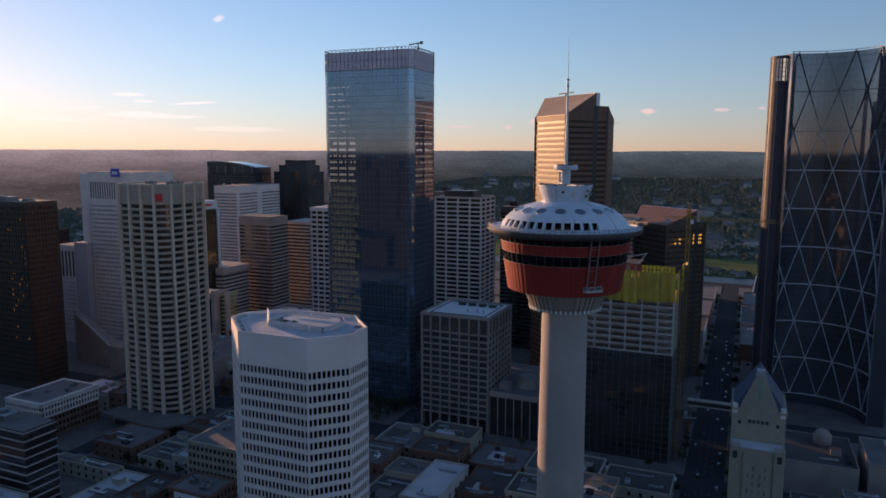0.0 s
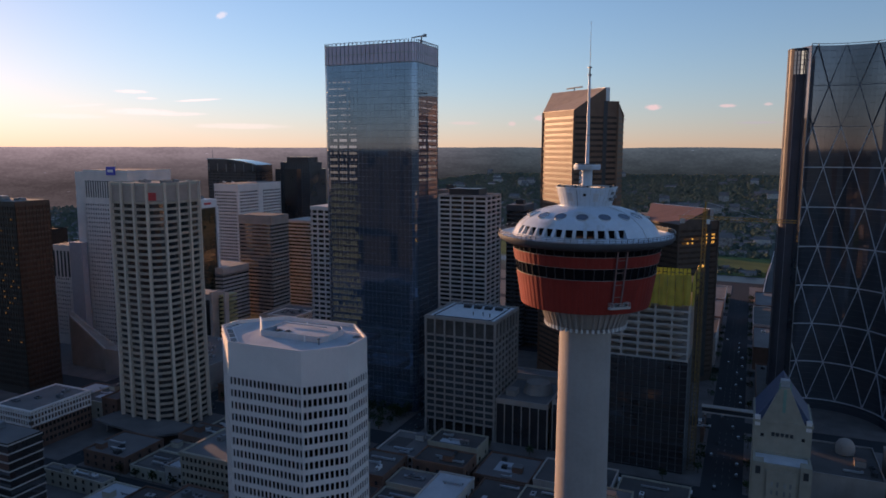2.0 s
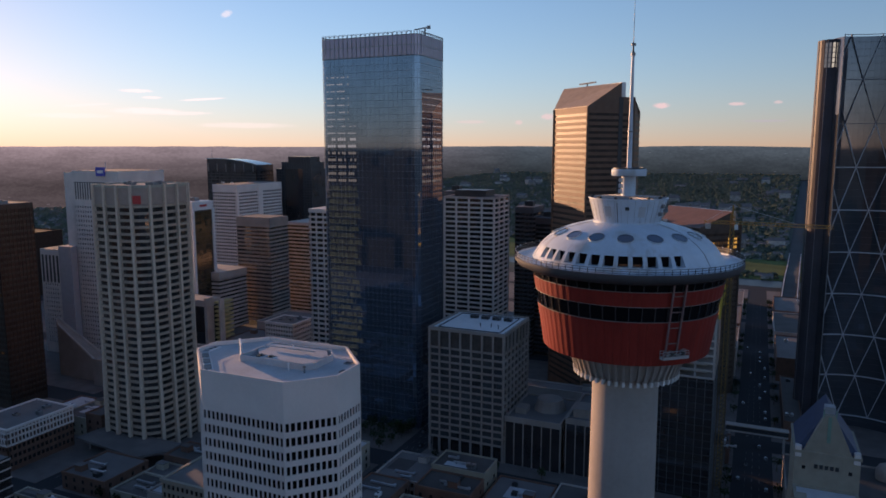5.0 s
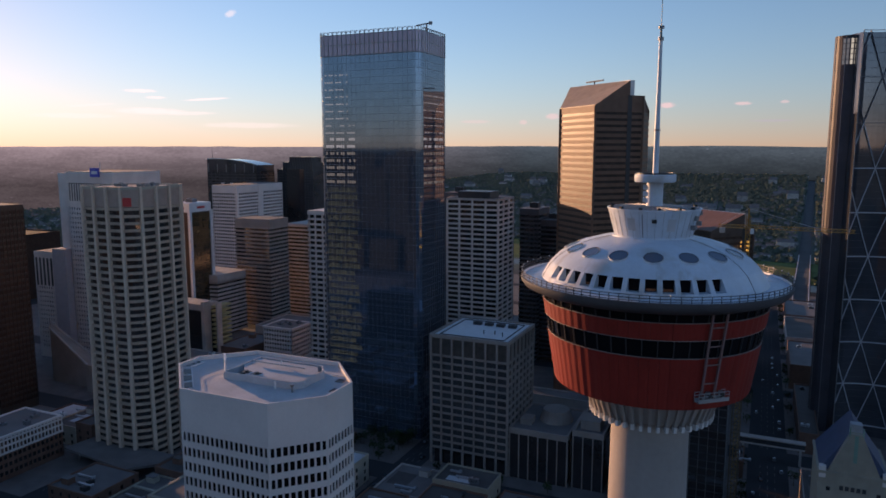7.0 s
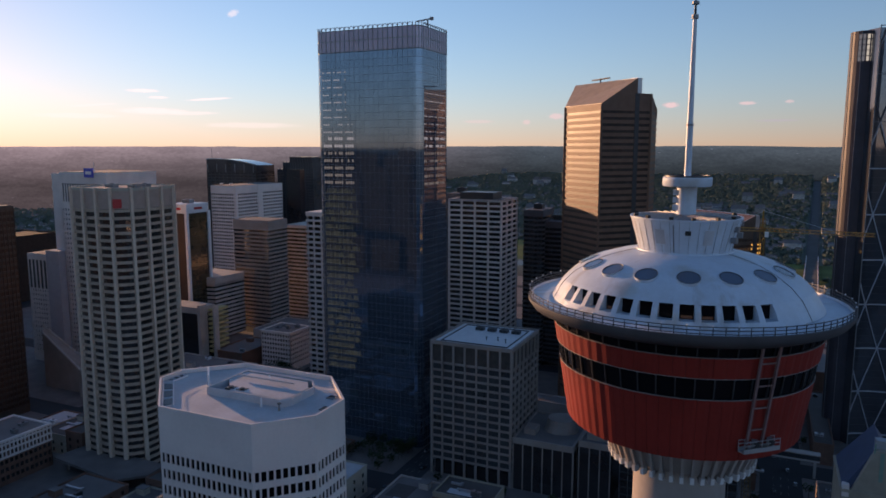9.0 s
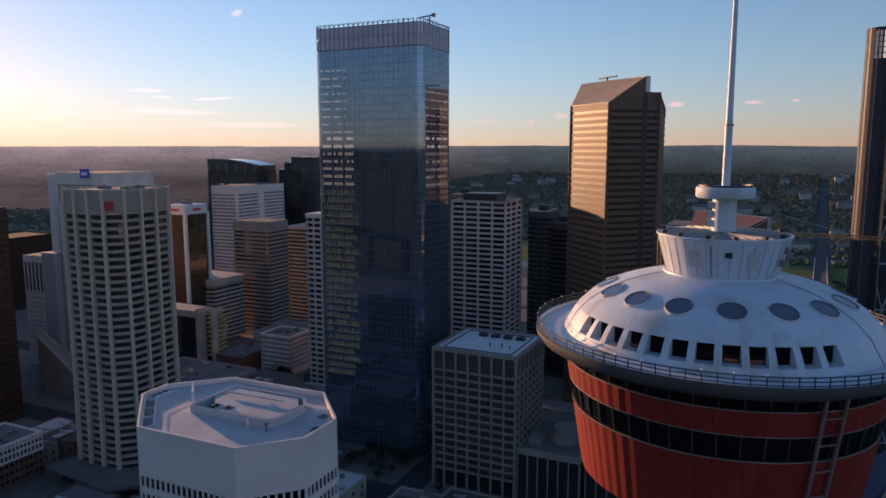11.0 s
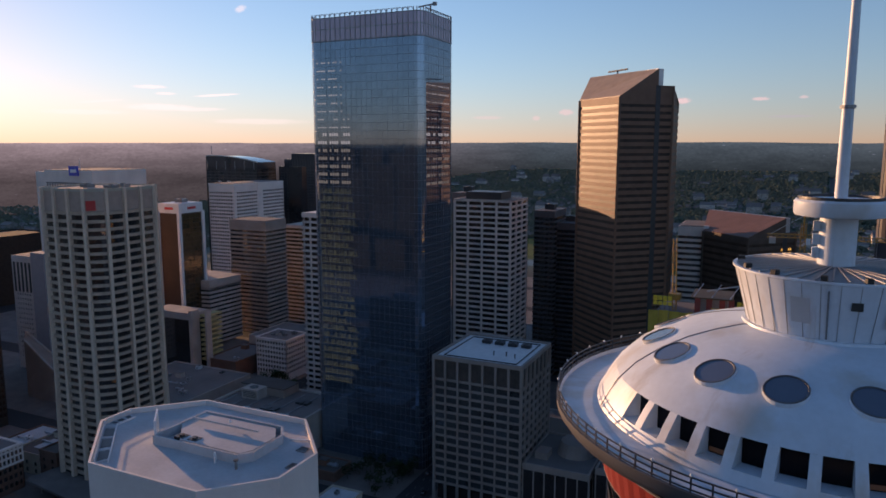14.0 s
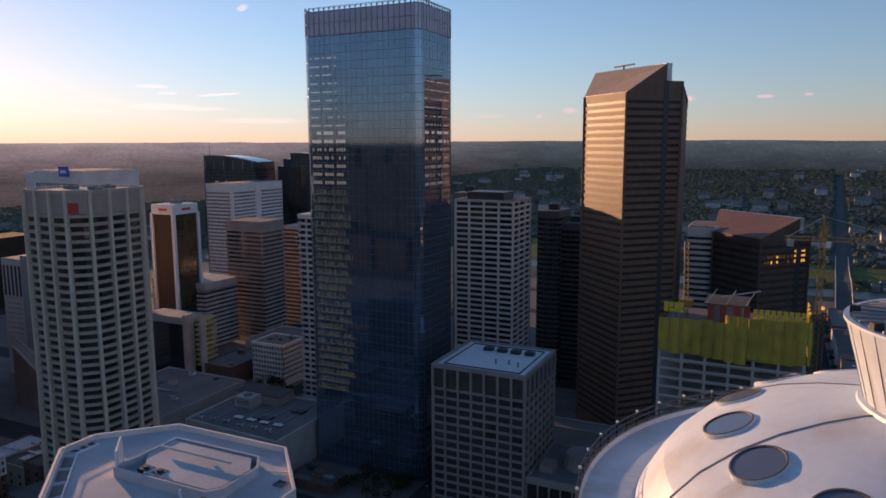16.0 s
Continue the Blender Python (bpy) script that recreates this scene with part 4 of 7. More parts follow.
    for phi in (-21, 31):
        part("louvre_panel", m.data("louvre_panel", "roof_pale"), "roof_pale", t, "grey louvred panel").matrix_basis = Matrix.Translation((TX, TY, 0)) @ Matrix.Rotation(radians(phi), 4, "Z")
    for phi, z in ((66, 162.6), (70, 163.7), (84, 163.0), (92, 164.2)):
        m = Mesh().box(-0.25, 0.25, -5.75, -5.2, z, z + 0.55)
        part("equipment_box", m.data("equipment_box", "grey_metal"), "grey_metal", t, "small grey box on the drum").matrix_basis = Matrix.Translation((TX, TY, 0)) @ Matrix.Rotation(radians(phi), 4, "Z")
    # mast: stub, ring, pole, whip
    part("mast_stub", Mesh().lathe([(1.02, 165.0), (1.02, 168.2)], TX, TY, 28), "white_paint", t, smooth=True)
    box = Mesh()
    for k in range(3):
        box.box(-1.35, -0.95, -0.45, 0.1, 165.6 + 0.8 * k, 166.2 + 0.8 * k)
    part("cable_box", box.data("cable_box", "white_paint"), "white_paint", t).matrix_basis = Matrix.Translation((TX, TY, 0))
    part("beacon_ring", Mesh().lathe([(0.9, 168.1), (2.4, 168.15), (2.5, 168.3), (2.5, 169.0), (2.4, 169.12), (0.3, 169.15)], TX, TY, 48), "white_paint", t, "white disc on the mast", True)
    part("beacon_rail", Mesh().lathe([(2.3, 169.12), (2.3, 169.3), (2.2, 169.3), (2.2, 169.12)], TX, TY, 48), "dark_metal", t)
    part("mast", Mesh().tube(TX, TY, 0.36, 169.1, 174.5, 16, 0.32).tube(TX, TY, 0.30, 174.5, 185.2, 14, 0.2), "white_paint", t, smooth=True)
    part("mast_collar", Mesh().tube(TX, TY, 0.34, 185.2, 185.6, 12).tube(TX, TY, 0.36, 186.6, 186.9, 12).tube(TX, TY, 0.42, 174.4, 174.6, 12), "grey_metal", t)
    part("whip_aerial", Mesh().tube(TX, TY, 0.16, 185.2, 187.0, 8, 0.1).tube(TX, TY, 0.05, 187.0, 195.0, 6, 0.02), "dark_metal", t)
    # guard rail with small lamps
    posts = 96
    post = Mesh().bar((0, -16.28, 156.2), (0, -16.28, 157.0), 0.07).data("rail_post", "dark_metal")
    bulb = Mesh().lathe([(0.0, 156.97), (0.06, 157.02), (0.075, 157.08), (0.05, 157.15), (0.0, 157.17)], 0, -16.28, 8).data("rim_lamp", "white_panel")
    for k in range(posts):
        turn = Matrix.Translation((TX, TY, 0)) @ Matrix.Rotation(2 * math.pi * k / posts, 4, "Z")
        part("rail_post", post, "dark_metal", t).matrix_basis = turn
        if k % 2 == 0:
            part("rim_lamp", bulb, "white_panel", t, "small white rim lamp").matrix_basis = turn
    for z in (156.35, 156.66, 156.97):
        part("guard_rail", Mesh().lathe([(16.24, z - .035), (16.31, z - .035), (16.31, z + .035), (16.24, z + .035), (16.24, z - .035)], TX, TY, 120), "dark_metal", t)
    # cleaning cradle on two rails
    for phi in (35.2, 42.6):
        m = Mesh().bar(at_tower(red_radius(144.5) + 0.4, phi, 144.5), at_tower(14.3, phi, 154.7), 0.22)
        part("cradle_rail", m, "rail_red", t)
    for z in (146.4, 148.6, 150.8, 153.0):
        part("cradle_rung", Mesh().bar(at_tower(red_radius(z) + 0.42, 35.2, z), at_tower(red_radius(z) + 0.42, 42.6, z), 0.12), "rail_red", t)
    zc = 144.3
    a, b = at_tower(red_radius(zc) + 0.75, 32.3, zc), at_tower(red_radius(zc) + 0.75, 50.0, zc)
    out = Vector((a.y - b.y, b.x - a.x, 0)).normalized()
    if out.dot(Vector((a.x - TX, a.y - TY, 0))) < 0:
        out = -out
    up = Vector((0, 0, 1))
    c = part("cradle", Mesh().bar(a, b, 0.8, 0.1), "steel", t, "grey metal window-cleaning cradle")
    for side in (-0.38, 0.38):
        for h in (0.35, 0.7, 1.05):
            part("cradle_bar", Mesh().bar(a + out * side + up * h, b + out * side + up * h, 0.07), "steel", c)
        for k in range(7):
            q = a + (b - a) * (k / 6) + out * side
            part("cradle_post", Mesh().bar(q, q + up * 1.08, 0.06), "steel", c)
        part("toe_board", Mesh().bar(a + out * side * 1.06 + up * .2, b + out * side * 1.06 + up * .2, 0.03, 0.36), "steel", c)
    for k in (0.36, 0.78):
        q = a + (b - a) * k + up * 0.1
        part("winch", Mesh().bar(q, q + up * 0.95, 0.5), "grey_metal", c, "grey winch in the cradle")
        part("winch_drum", Mesh().bar(q + up * .6 + out * .2, q + up * .6 + out * .46, 0.4), "dark_metal", c)
    return t


M["trim_grey"] = mat("weathered_grey_trim", (0.24, 0.21, 0.20), 0.6)
M["rail_red"] = mat("weathered_pinkish_grey_rail", (0.22, 0.13, 0.125), 0.6)
M["drum_top"] = mat("weathered_grey_roof_sheet", (0.26, 0.27, 0.29), 0.5, 0.4, vary=0.2)
M["lamp_dim"] = glow("dim_warm_interior", (1.0, 0.50, 0.15), 0.012)
M["glass_porthole"] = glass("grey_porthole_glass", (0.13, 0.155, 0.205), 0.2, 0.45, 1.5, 0.2, 0.2)
observation_tower()


# ---- towers ----
def glass_tower():
    t = thing("glass_office_tower", "tall blue mirror-glass office tower with rounded corners", "office tower")
    x0, x1, y0, y1, zt, zc = -267.2, -200.2, 419.0, 457.0, 225.6, 239.7
    plan = rounded(x0, x1, y0, y1, 4.5, 4)
    part("core", Mesh().prism(inset(plan, 0.5), 0, zt), "dark_metal", t)
    fh = 4.17
    floors = int(zt / fh)
    places = []
    n = len(plan)
    for i in range(n):
        a, b = Vector(plan[i]), Vector(plan[(i + 1) % n])
        ln = (b - a).length
        if (a.y > y1 - 0.2 and b.y > y1 - 0.2):
            continue
        count = max(1, round(ln / 1.5))
        along = (b - a) / ln
        for f in range(floors):
            for k in range(count):
                c = a + (b - a) * ((k + 0.5) / count)
                places.append(((c.x, c.y, zt - (f + 0.5) * fh), tuple(along), ln / count - 0.04, fh - 0.06))
    random.Random(3).shuffle(places)
    panes(t, places, "glass_blue", "glass_pane", 120, 0.06)
    # upright fins, one slim line of metal for each bay
    for i in range(n):
        a, b = Vector(plan[i]), Vector(plan[(i + 1) % n])
        ln = (b - a).length
        along = (b - a) / ln
        out = Vector((along.y, -along.x))
        if a.y > y1 - 0.2 and b.y > y1 - 0.2:
            continue
        count = max(1, round(ln / 3.0))
        for k in range(count):
            c = a + (b - a) * (k / count)
            m = Mesh().bar((c.x + out.x * .06, c.y + out.y * .06, 0), (c.x + out.x * .06, c.y + out.y * .06, zt), 0.06)
            part("fin", m, "grey_metal", t)
    line = Mesh().ring(inset(plan, -0.06), inset(plan, 0.2), -0.06, 0.06).data("floor_line", "grey_metal")
    for f in range(floors + 1):
        part("floor_line", line, "grey_metal", t).location.z = zt - f * fh
    # glow put on the panes: broken squares high at one corner and on the flank for sky seen through, long combed strips
    # lower down for a reflection
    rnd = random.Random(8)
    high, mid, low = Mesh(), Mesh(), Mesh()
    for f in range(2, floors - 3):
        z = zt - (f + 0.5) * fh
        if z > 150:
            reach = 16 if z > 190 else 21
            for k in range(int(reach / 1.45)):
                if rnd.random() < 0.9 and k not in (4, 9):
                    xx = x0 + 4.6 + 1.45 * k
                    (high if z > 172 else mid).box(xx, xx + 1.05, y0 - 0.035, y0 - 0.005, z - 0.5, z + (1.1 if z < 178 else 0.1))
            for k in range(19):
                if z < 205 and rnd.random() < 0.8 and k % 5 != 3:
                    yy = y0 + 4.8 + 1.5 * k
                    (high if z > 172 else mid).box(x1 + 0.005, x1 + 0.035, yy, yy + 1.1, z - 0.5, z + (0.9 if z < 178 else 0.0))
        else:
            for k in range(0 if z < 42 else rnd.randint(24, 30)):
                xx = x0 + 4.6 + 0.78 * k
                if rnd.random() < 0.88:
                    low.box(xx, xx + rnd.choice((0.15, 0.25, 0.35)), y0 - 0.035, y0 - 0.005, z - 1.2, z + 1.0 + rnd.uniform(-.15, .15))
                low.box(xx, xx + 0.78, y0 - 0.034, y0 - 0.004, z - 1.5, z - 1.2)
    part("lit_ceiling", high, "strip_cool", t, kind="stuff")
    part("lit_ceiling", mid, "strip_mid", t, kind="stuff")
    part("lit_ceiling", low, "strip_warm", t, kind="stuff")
    # open crown: screen of glass panes on posts with arched tops
    crown = []
    for i in range(n):
        a, b = Vector(plan[i]), Vector(plan[(i + 1) % n])
        ln = (b - a).length
        along = (b - a) / ln
        count = max(1, round(ln / 3.0))
        for k in range(count):
            c = a + (b - a) * ((k + 0.5) / count)
            for zz in (zt + 3.3, zt + 9.2):
                crown.append(((c.x, c.y, zz), tuple(along), ln / count - 0.35, 5.4))
            p = a + (b - a) * (k / count)
            part("crown_post", Mesh().bar((p.x, p.y, zt), (p.x, p.y, zc), 0.34), "grey_metal", t)
            w = ln / count
            if w > 2:
                arc = [(p + along * w * s, zc - 1.6 + 1.5 * math.sin(math.pi * s)) for s in (0, .2, .4, .6, .8, 1)]
                part("crown_arch", Mesh().ribbon([tuple(q) for q, _ in arc], 0.3, [z - .15 for _, z in arc], [z + .15 for _, z in arc]), "grey_metal", t)
    panes(t, crown, "crown_glass", "crown_pane", 70, 0.1)
    for zz in (zt + 0.3, zt + 6.2, zt + 12.0):
        part("crown_ring", Mesh().ring(inset(plan, -0.12), inset(plan, 0.25), zz - 0.2, zz + 0.2), "grey_metal", t)
    part("roof", Mesh().prism(inset(plan, 0.5), zt - 0.2, zt + 0.1), "roof", t)
    part("plant_room", Mesh().prism(rounded(x0 + 7, x1 - 7, y0 + 6, y1 - 6, 3, 3), zt, zt + 10.5), "plant_brown", t, "brown plant room behind the crown")
    # roof crane
    cx, cy = x1 - 8, y1 - 12
    c = thing("roof_crane", "small grey window-cleaning crane on a tower roof", "roof crane")
    part("post", Mesh().tube(cx, cy, 0.5, zt + 0.1, zc + 5, 8), "grey_metal", c)
    part("arm", Mesh().bar((cx - 7, cy, zc + 4.6), (cx + 3, cy, zc + 5.6), 0.7), "grey_metal", c)
    part("counterweight", Mesh().box(cx + 1.6, cx + 3.4, cy - .7, cy + .7, zc + 4.6, zc + 6.4), "grey_metal", c)
    return t


# glows that imitate light through and off the glass, no rooms behind
M["strip_cool"] = glow("see_through_sky_glow", (0.66, 0.70, 0.68), 0.26)
M["strip_mid"] = glow("see_through_pale_glow", (0.66, 0.64, 0.54), 0.13)
M["strip_warm"] = glow("reflected_block_glow", (0.52, 0.60, 0.38), 0.055)
M["crown_glass"] = glass("smoked_crown_glass", (0.42, 0.33, 0.41), 0.2, 0.25, 1.6, 0.2, 0.2)
M["plant_brown"] = mat("brown_louvre_wall", (0.20, 0.13, 0.10), 0.7, vary=0.15)
glass_tower()


def banded(parent, poly, z0, z1, fh, frac, wall, pane, deep=0.35, bay=3.0, sides=None, base=0.0):
    """Continuous window bands between stone bands, hung under the level z1 in whole storeys."""
    n = int((z1 - z0) / fh)
    return facade(parent, poly, z1 - n * fh, n, fh, fh * frac, bay, 0.0, wall, pane, deep, sides, tilt=0.3)


def brown_tower(S, W, N, E0, E, R, zs, zr, ze, zrr, label, fh=3.95, wall="granite", cover="granite_roof"):
    """Granite tower turned to the corner with a roof that slopes back to a ridge."""
    t = thing("granite_tower", label, "office tower", "brown granite towers")
    back = (R[0] - 6, R[1] + 14)
    backw = (N[0] + 4, N[1] + 12)
    plan = [W, S, E0, E, R, back, backw, N]
    ztop = zs - 4.0
    floors = int((ztop - 4) / fh)
    z0 = ztop - floors * fh
    facade(t, plan, z0, floors, fh, fh * 0.56, 3.2, 0.0, wall, "glass_bronze", 0.3, sides=[0, 1, 2, 3, 4, 7], most=0, tilt=0.3)
    part("base_wall", Mesh().prism(plan, 0, z0), wall, t)
    # head of the walls under the slope, and the sloping roof itself
    high = [W, S, E0, N]
    part("gable_wall", Mesh().prism(high, ztop + fh * 0.56 - 0.03, [zs, zs, zr, zr]), wall, t)
    nrm = Vector((0, 0, 0.25))
    q = [Vector((*p, z + 0.05)) for p, z in zip(high, (zs, zs, zr, zr))]
    part("sloping_roof", Mesh().add(q + [v + nrm for v in q], [(4, 5, 6, 7), (0, 1, 5, 4), (1, 2, 6, 5), (2, 3, 7, 6), (3, 0, 4, 7)]), cover, t, "brown metal roof sloping to a ridge")
    for k in range(1, 9):
        a, b = q[0].lerp(q[1], k / 9), q[3].lerp(q[2], k / 9)
        part("roof_batten", Mesh().bar(a + nrm, b + nrm, 0.07, 0.03), cover, t)
    low = [(E0[0] + .05, E0[1] + .05), E, R, back, backw, (N[0], N[1] + .05)]
    part("rear_wall", Mesh().prism(low, ztop + fh * 0.56 - 0.03, [ze, ze, zrr, zrr, ze, ze]), wall, t)
    # the ridge wall and a clad upright slot between the two halves
    part("ridge_wall", Mesh().prism([(E0[0] - .6, E0[1] - .1), (E0[0] + 2.2, E0[1] + 2.2), (N[0] + 2.2, N[1] + 2.2), (N[0] + .6, N[1] + .4)], ze - 2, zr + 0.2), "steel", t, "pale metal ridge wall")
    u = (Vector(E) - Vector(E0)).normalized()
    o = Vector((u.y, -u.x))
    e0 = Vector(E0)
    slot = [tuple(e0 - u * 1.6 + o * .12), tuple(e0 + u * 1.6 + o * .12), tuple(e0 + u * 1.6 - o * .5), tuple(e0 - u * 1.6 - o * .5)]
    part("upright_slot", Mesh().prism(slot, 4, ze), "dark_metal", t, "dark recessed slot")
    for a in (W, S, E):
        part("corner_pier", Mesh().tube(a[0], a[1], 0.7, 0, zs - .1 if a != E else ze - .1, 8), wall, t)
    return t


M["red_roof"] = mat("dull_red_brown_roof", (0.21, 0.11, 0.08), 0.6, vary=0.2, scale=0.2, fine=2)
# the same granite, darkened in colour for the shade on the shorter tower
M["granite_shaded"] = mat("brown_granite_in_shade", (0.11, 0.078, 0.062), 0.7, vary=0.25, scale=0.2, fine=3, bump=0.04, piece=0.14, spec=0.25)
brown_tower((-121.9, 510.0), (-152.8, 540.9), (-152.8, 566.6), (-103.8, 528.1), (-96.4, 535.5), (-96.4, 562.0), 199.6, 215.5, 206.3, 192.0,
            "tall brown granite office tower, sloping roof lit by low sun")
brown_tower((-52.3, 545.0), (-79.5, 572.0), (-79.5, 606.0), (-32.8, 565.0), (-27.0, 570.5), (-27.0, 596.0), 119.0, 129.5, 121.0, 112.0,
            "shorter brown granite tower with a sloping roof", wall="granite_shaded", cover="red_roof")
c = thing("roof_crane", "grey window-cleaning crane folded on a sloping roof", "roof crane")
part("arm", Mesh().bar((-141, 566, 218.6), (-127, 556, 219.0), 0.9), "dark_metal", c)
part("post", Mesh().bar((-134, 560, 214.5), (-134, 560, 218.6), 0.8), "dark_metal", c)


# top lattice levels get a darker colour in place of glass veiling them
M["faint_lattice"] = mat("lattice_dimmed_for_glass", (0.125, 0.13, 0.16), 0.5, vary=0.15)
M["faint_line"] = mat("slim_dark_mullion", (0.06, 0.063, 0.075), 0.5, vary=0.15)
M["glass_end"] = mat("dull_end_glass", (0.06, 0.055, 0.066), 0.5, vary=0.3, scale=0.05, fine=0.5, bump=0.0, spec=0.2)


def bow_tower():
    """Crescent tower: the hollow side faces the walk and carries a lattice of steel."""
    t = thing("curved_lattice_tower", "tall crescent-shaped dark glass tower with a pale steel lattice", "office tower")
    cx, cy, R, H = 43.47, 498.79, 36.02, 238.4
    a0, a1 = -33.5, 82.0
    steps = 24
    arc = lambda r, k: (cx + r * math.sin(radians(a0 + (a1 - a0) * k)), cy + r * math.cos(radians(a0 + (a1 - a0) * k)))
    inner = [arc(R, k / steps) for k in range(steps + 1)]
    outer = [arc(R + 9 + 20 * math.sin(math.pi * k / steps), k / steps) for k in range(steps, -1, -1)]
    plan = inner + outer
    n = len(plan)
    m = Mesh()
    m.v = [(x, y, 0) for x, y in plan] + [(x, y, H - 1) for x, y in plan]
    m.f = [((i + 1) % n, i, n + i, n + (i + 1) % n) for i in range(n)]
    for i in range(steps):
        m.f.append((n + i, n + 2 * steps + 1 - i, n + 2 * steps - i, n + i + 1))
    part("body", m, "glass_bow", t, "dark reflecting glass wall")
    # storeys of glass between lattice lines
    levels = 9
    hh = 25.7
    for lv in range(levels + 1):
        z = H - lv * hh
        pts = [arc(R - 0.5, k / 20) for k in range(21)]
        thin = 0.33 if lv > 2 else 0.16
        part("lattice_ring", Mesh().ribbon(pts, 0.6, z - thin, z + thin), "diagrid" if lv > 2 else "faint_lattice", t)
    # struts cross between nodes a fixed turn apart, cut off at the tower's upright edges
    pitch, first, span = 27.27, -26.8, a1 - a0
    for lv in range(levels):
        za, zb = H - lv * hh, H - (lv + 1) * hh
        for b in range(-1, 5):
            node = first + pitch * (b + (0.5 if lv % 2 else 0.0))
            for s in (-0.5, 0.5):
                ends = [(node - a0) / span, (node + s * pitch - a0) / span]
                lo, hi = 0.0, 1.0
                d = ends[1] - ends[0]
                cut = sorted(((0.002 - ends[0]) / d, (0.998 - ends[0]) / d))
                lo, hi = max(lo, cut[0]), min(hi, cut[1])
                if hi - lo < 0.05:
                    continue
                fr = [lo + (hi - lo) * q / 3 for q in range(4)]
                pts = [arc(R - 0.55, ends[0] + d * f) for f in fr]
                zz = [za + (zb - za) * f for f in fr]
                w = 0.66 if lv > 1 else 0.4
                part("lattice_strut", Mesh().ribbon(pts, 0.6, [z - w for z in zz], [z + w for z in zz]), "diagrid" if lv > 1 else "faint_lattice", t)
    for k in (0.0, 1.0):
        p = arc(R - 0.5, k)
        part("edge_mast", Mesh().bar((*p, 0), (*p, H + 0.3), 0.5), "grey_metal", t)
    # floor lines and mullions behind the lattice
    for f in range(1, 58):
        z = H - f * (H / 58)
        part("floor_line", Mesh().ribbon([arc(R - 0.1, k / 12) for k in range(13)], 0.2, z - .05, z + .05), "faint_line", t)
    # the flank past the hollow side: rounded end bay with lit top storeys
    ex, ey = 18.6, 541.0
    end = Mesh()
    r = 8.0
    end.v = [(ex + r * math.sin(radians(a)) * 1.0, ey + r * math.cos(radians(a)), z) for z in (0, H - 1.6) for a in range(-205, 21, 15)]
    q = len(end.v) // 2
    end.f = [(i, q + i, q + i + 1, i + 1) for i in range(q - 1)]
    end.f.append(tuple(reversed(range(q, 2 * q))))
    part("end_bay", end, "glass_end", t, "rounded dark glass end bay")
    for a in range(-205, 21, 45):
        x, y = ex + (r + .05) * math.sin(radians(a)), ey + (r + .05) * math.cos(radians(a))
        part("mullion", Mesh().bar((x, y, 0), (x, y, H - 1.5), 0.28), "grey_metal", t)
    edge = arc(R + 0.3, 0.0)
    part("shadow_joint", Mesh().prism([(ex + r * math.sin(radians(-200)), ey + r * math.cos(radians(-200)) + .4), (edge[0] + .3, edge[1] + .3), (edge[0] + 1, edge[1] + 9), (ex + 1, ey + 4)], 0, H - 2.6), "dark_metal", t, "dark recessed joint")
    for k in range(5):
        for a, lamp in ((-198, "lamp_cool"), (-183, "lamp_cool"), (-168, "lamp_faint"), (-153, "lamp_faint")):
            lo, hi = a - 4.6, a + 4.6
            z = H - 6 - 3.0 * k
            m = Mesh().add([(ex + (r + .04) * math.sin(radians(v)), ey + (r + .04) * math.cos(radians(v)), zz) for v, zz in ((lo, z), (hi, z), (hi, z + 2.5), (lo, z + 2.5))], [(3, 2, 1, 0)])
            part("lit_window", m, lamp, t, "pale lit window")
    return t


bow_tower()


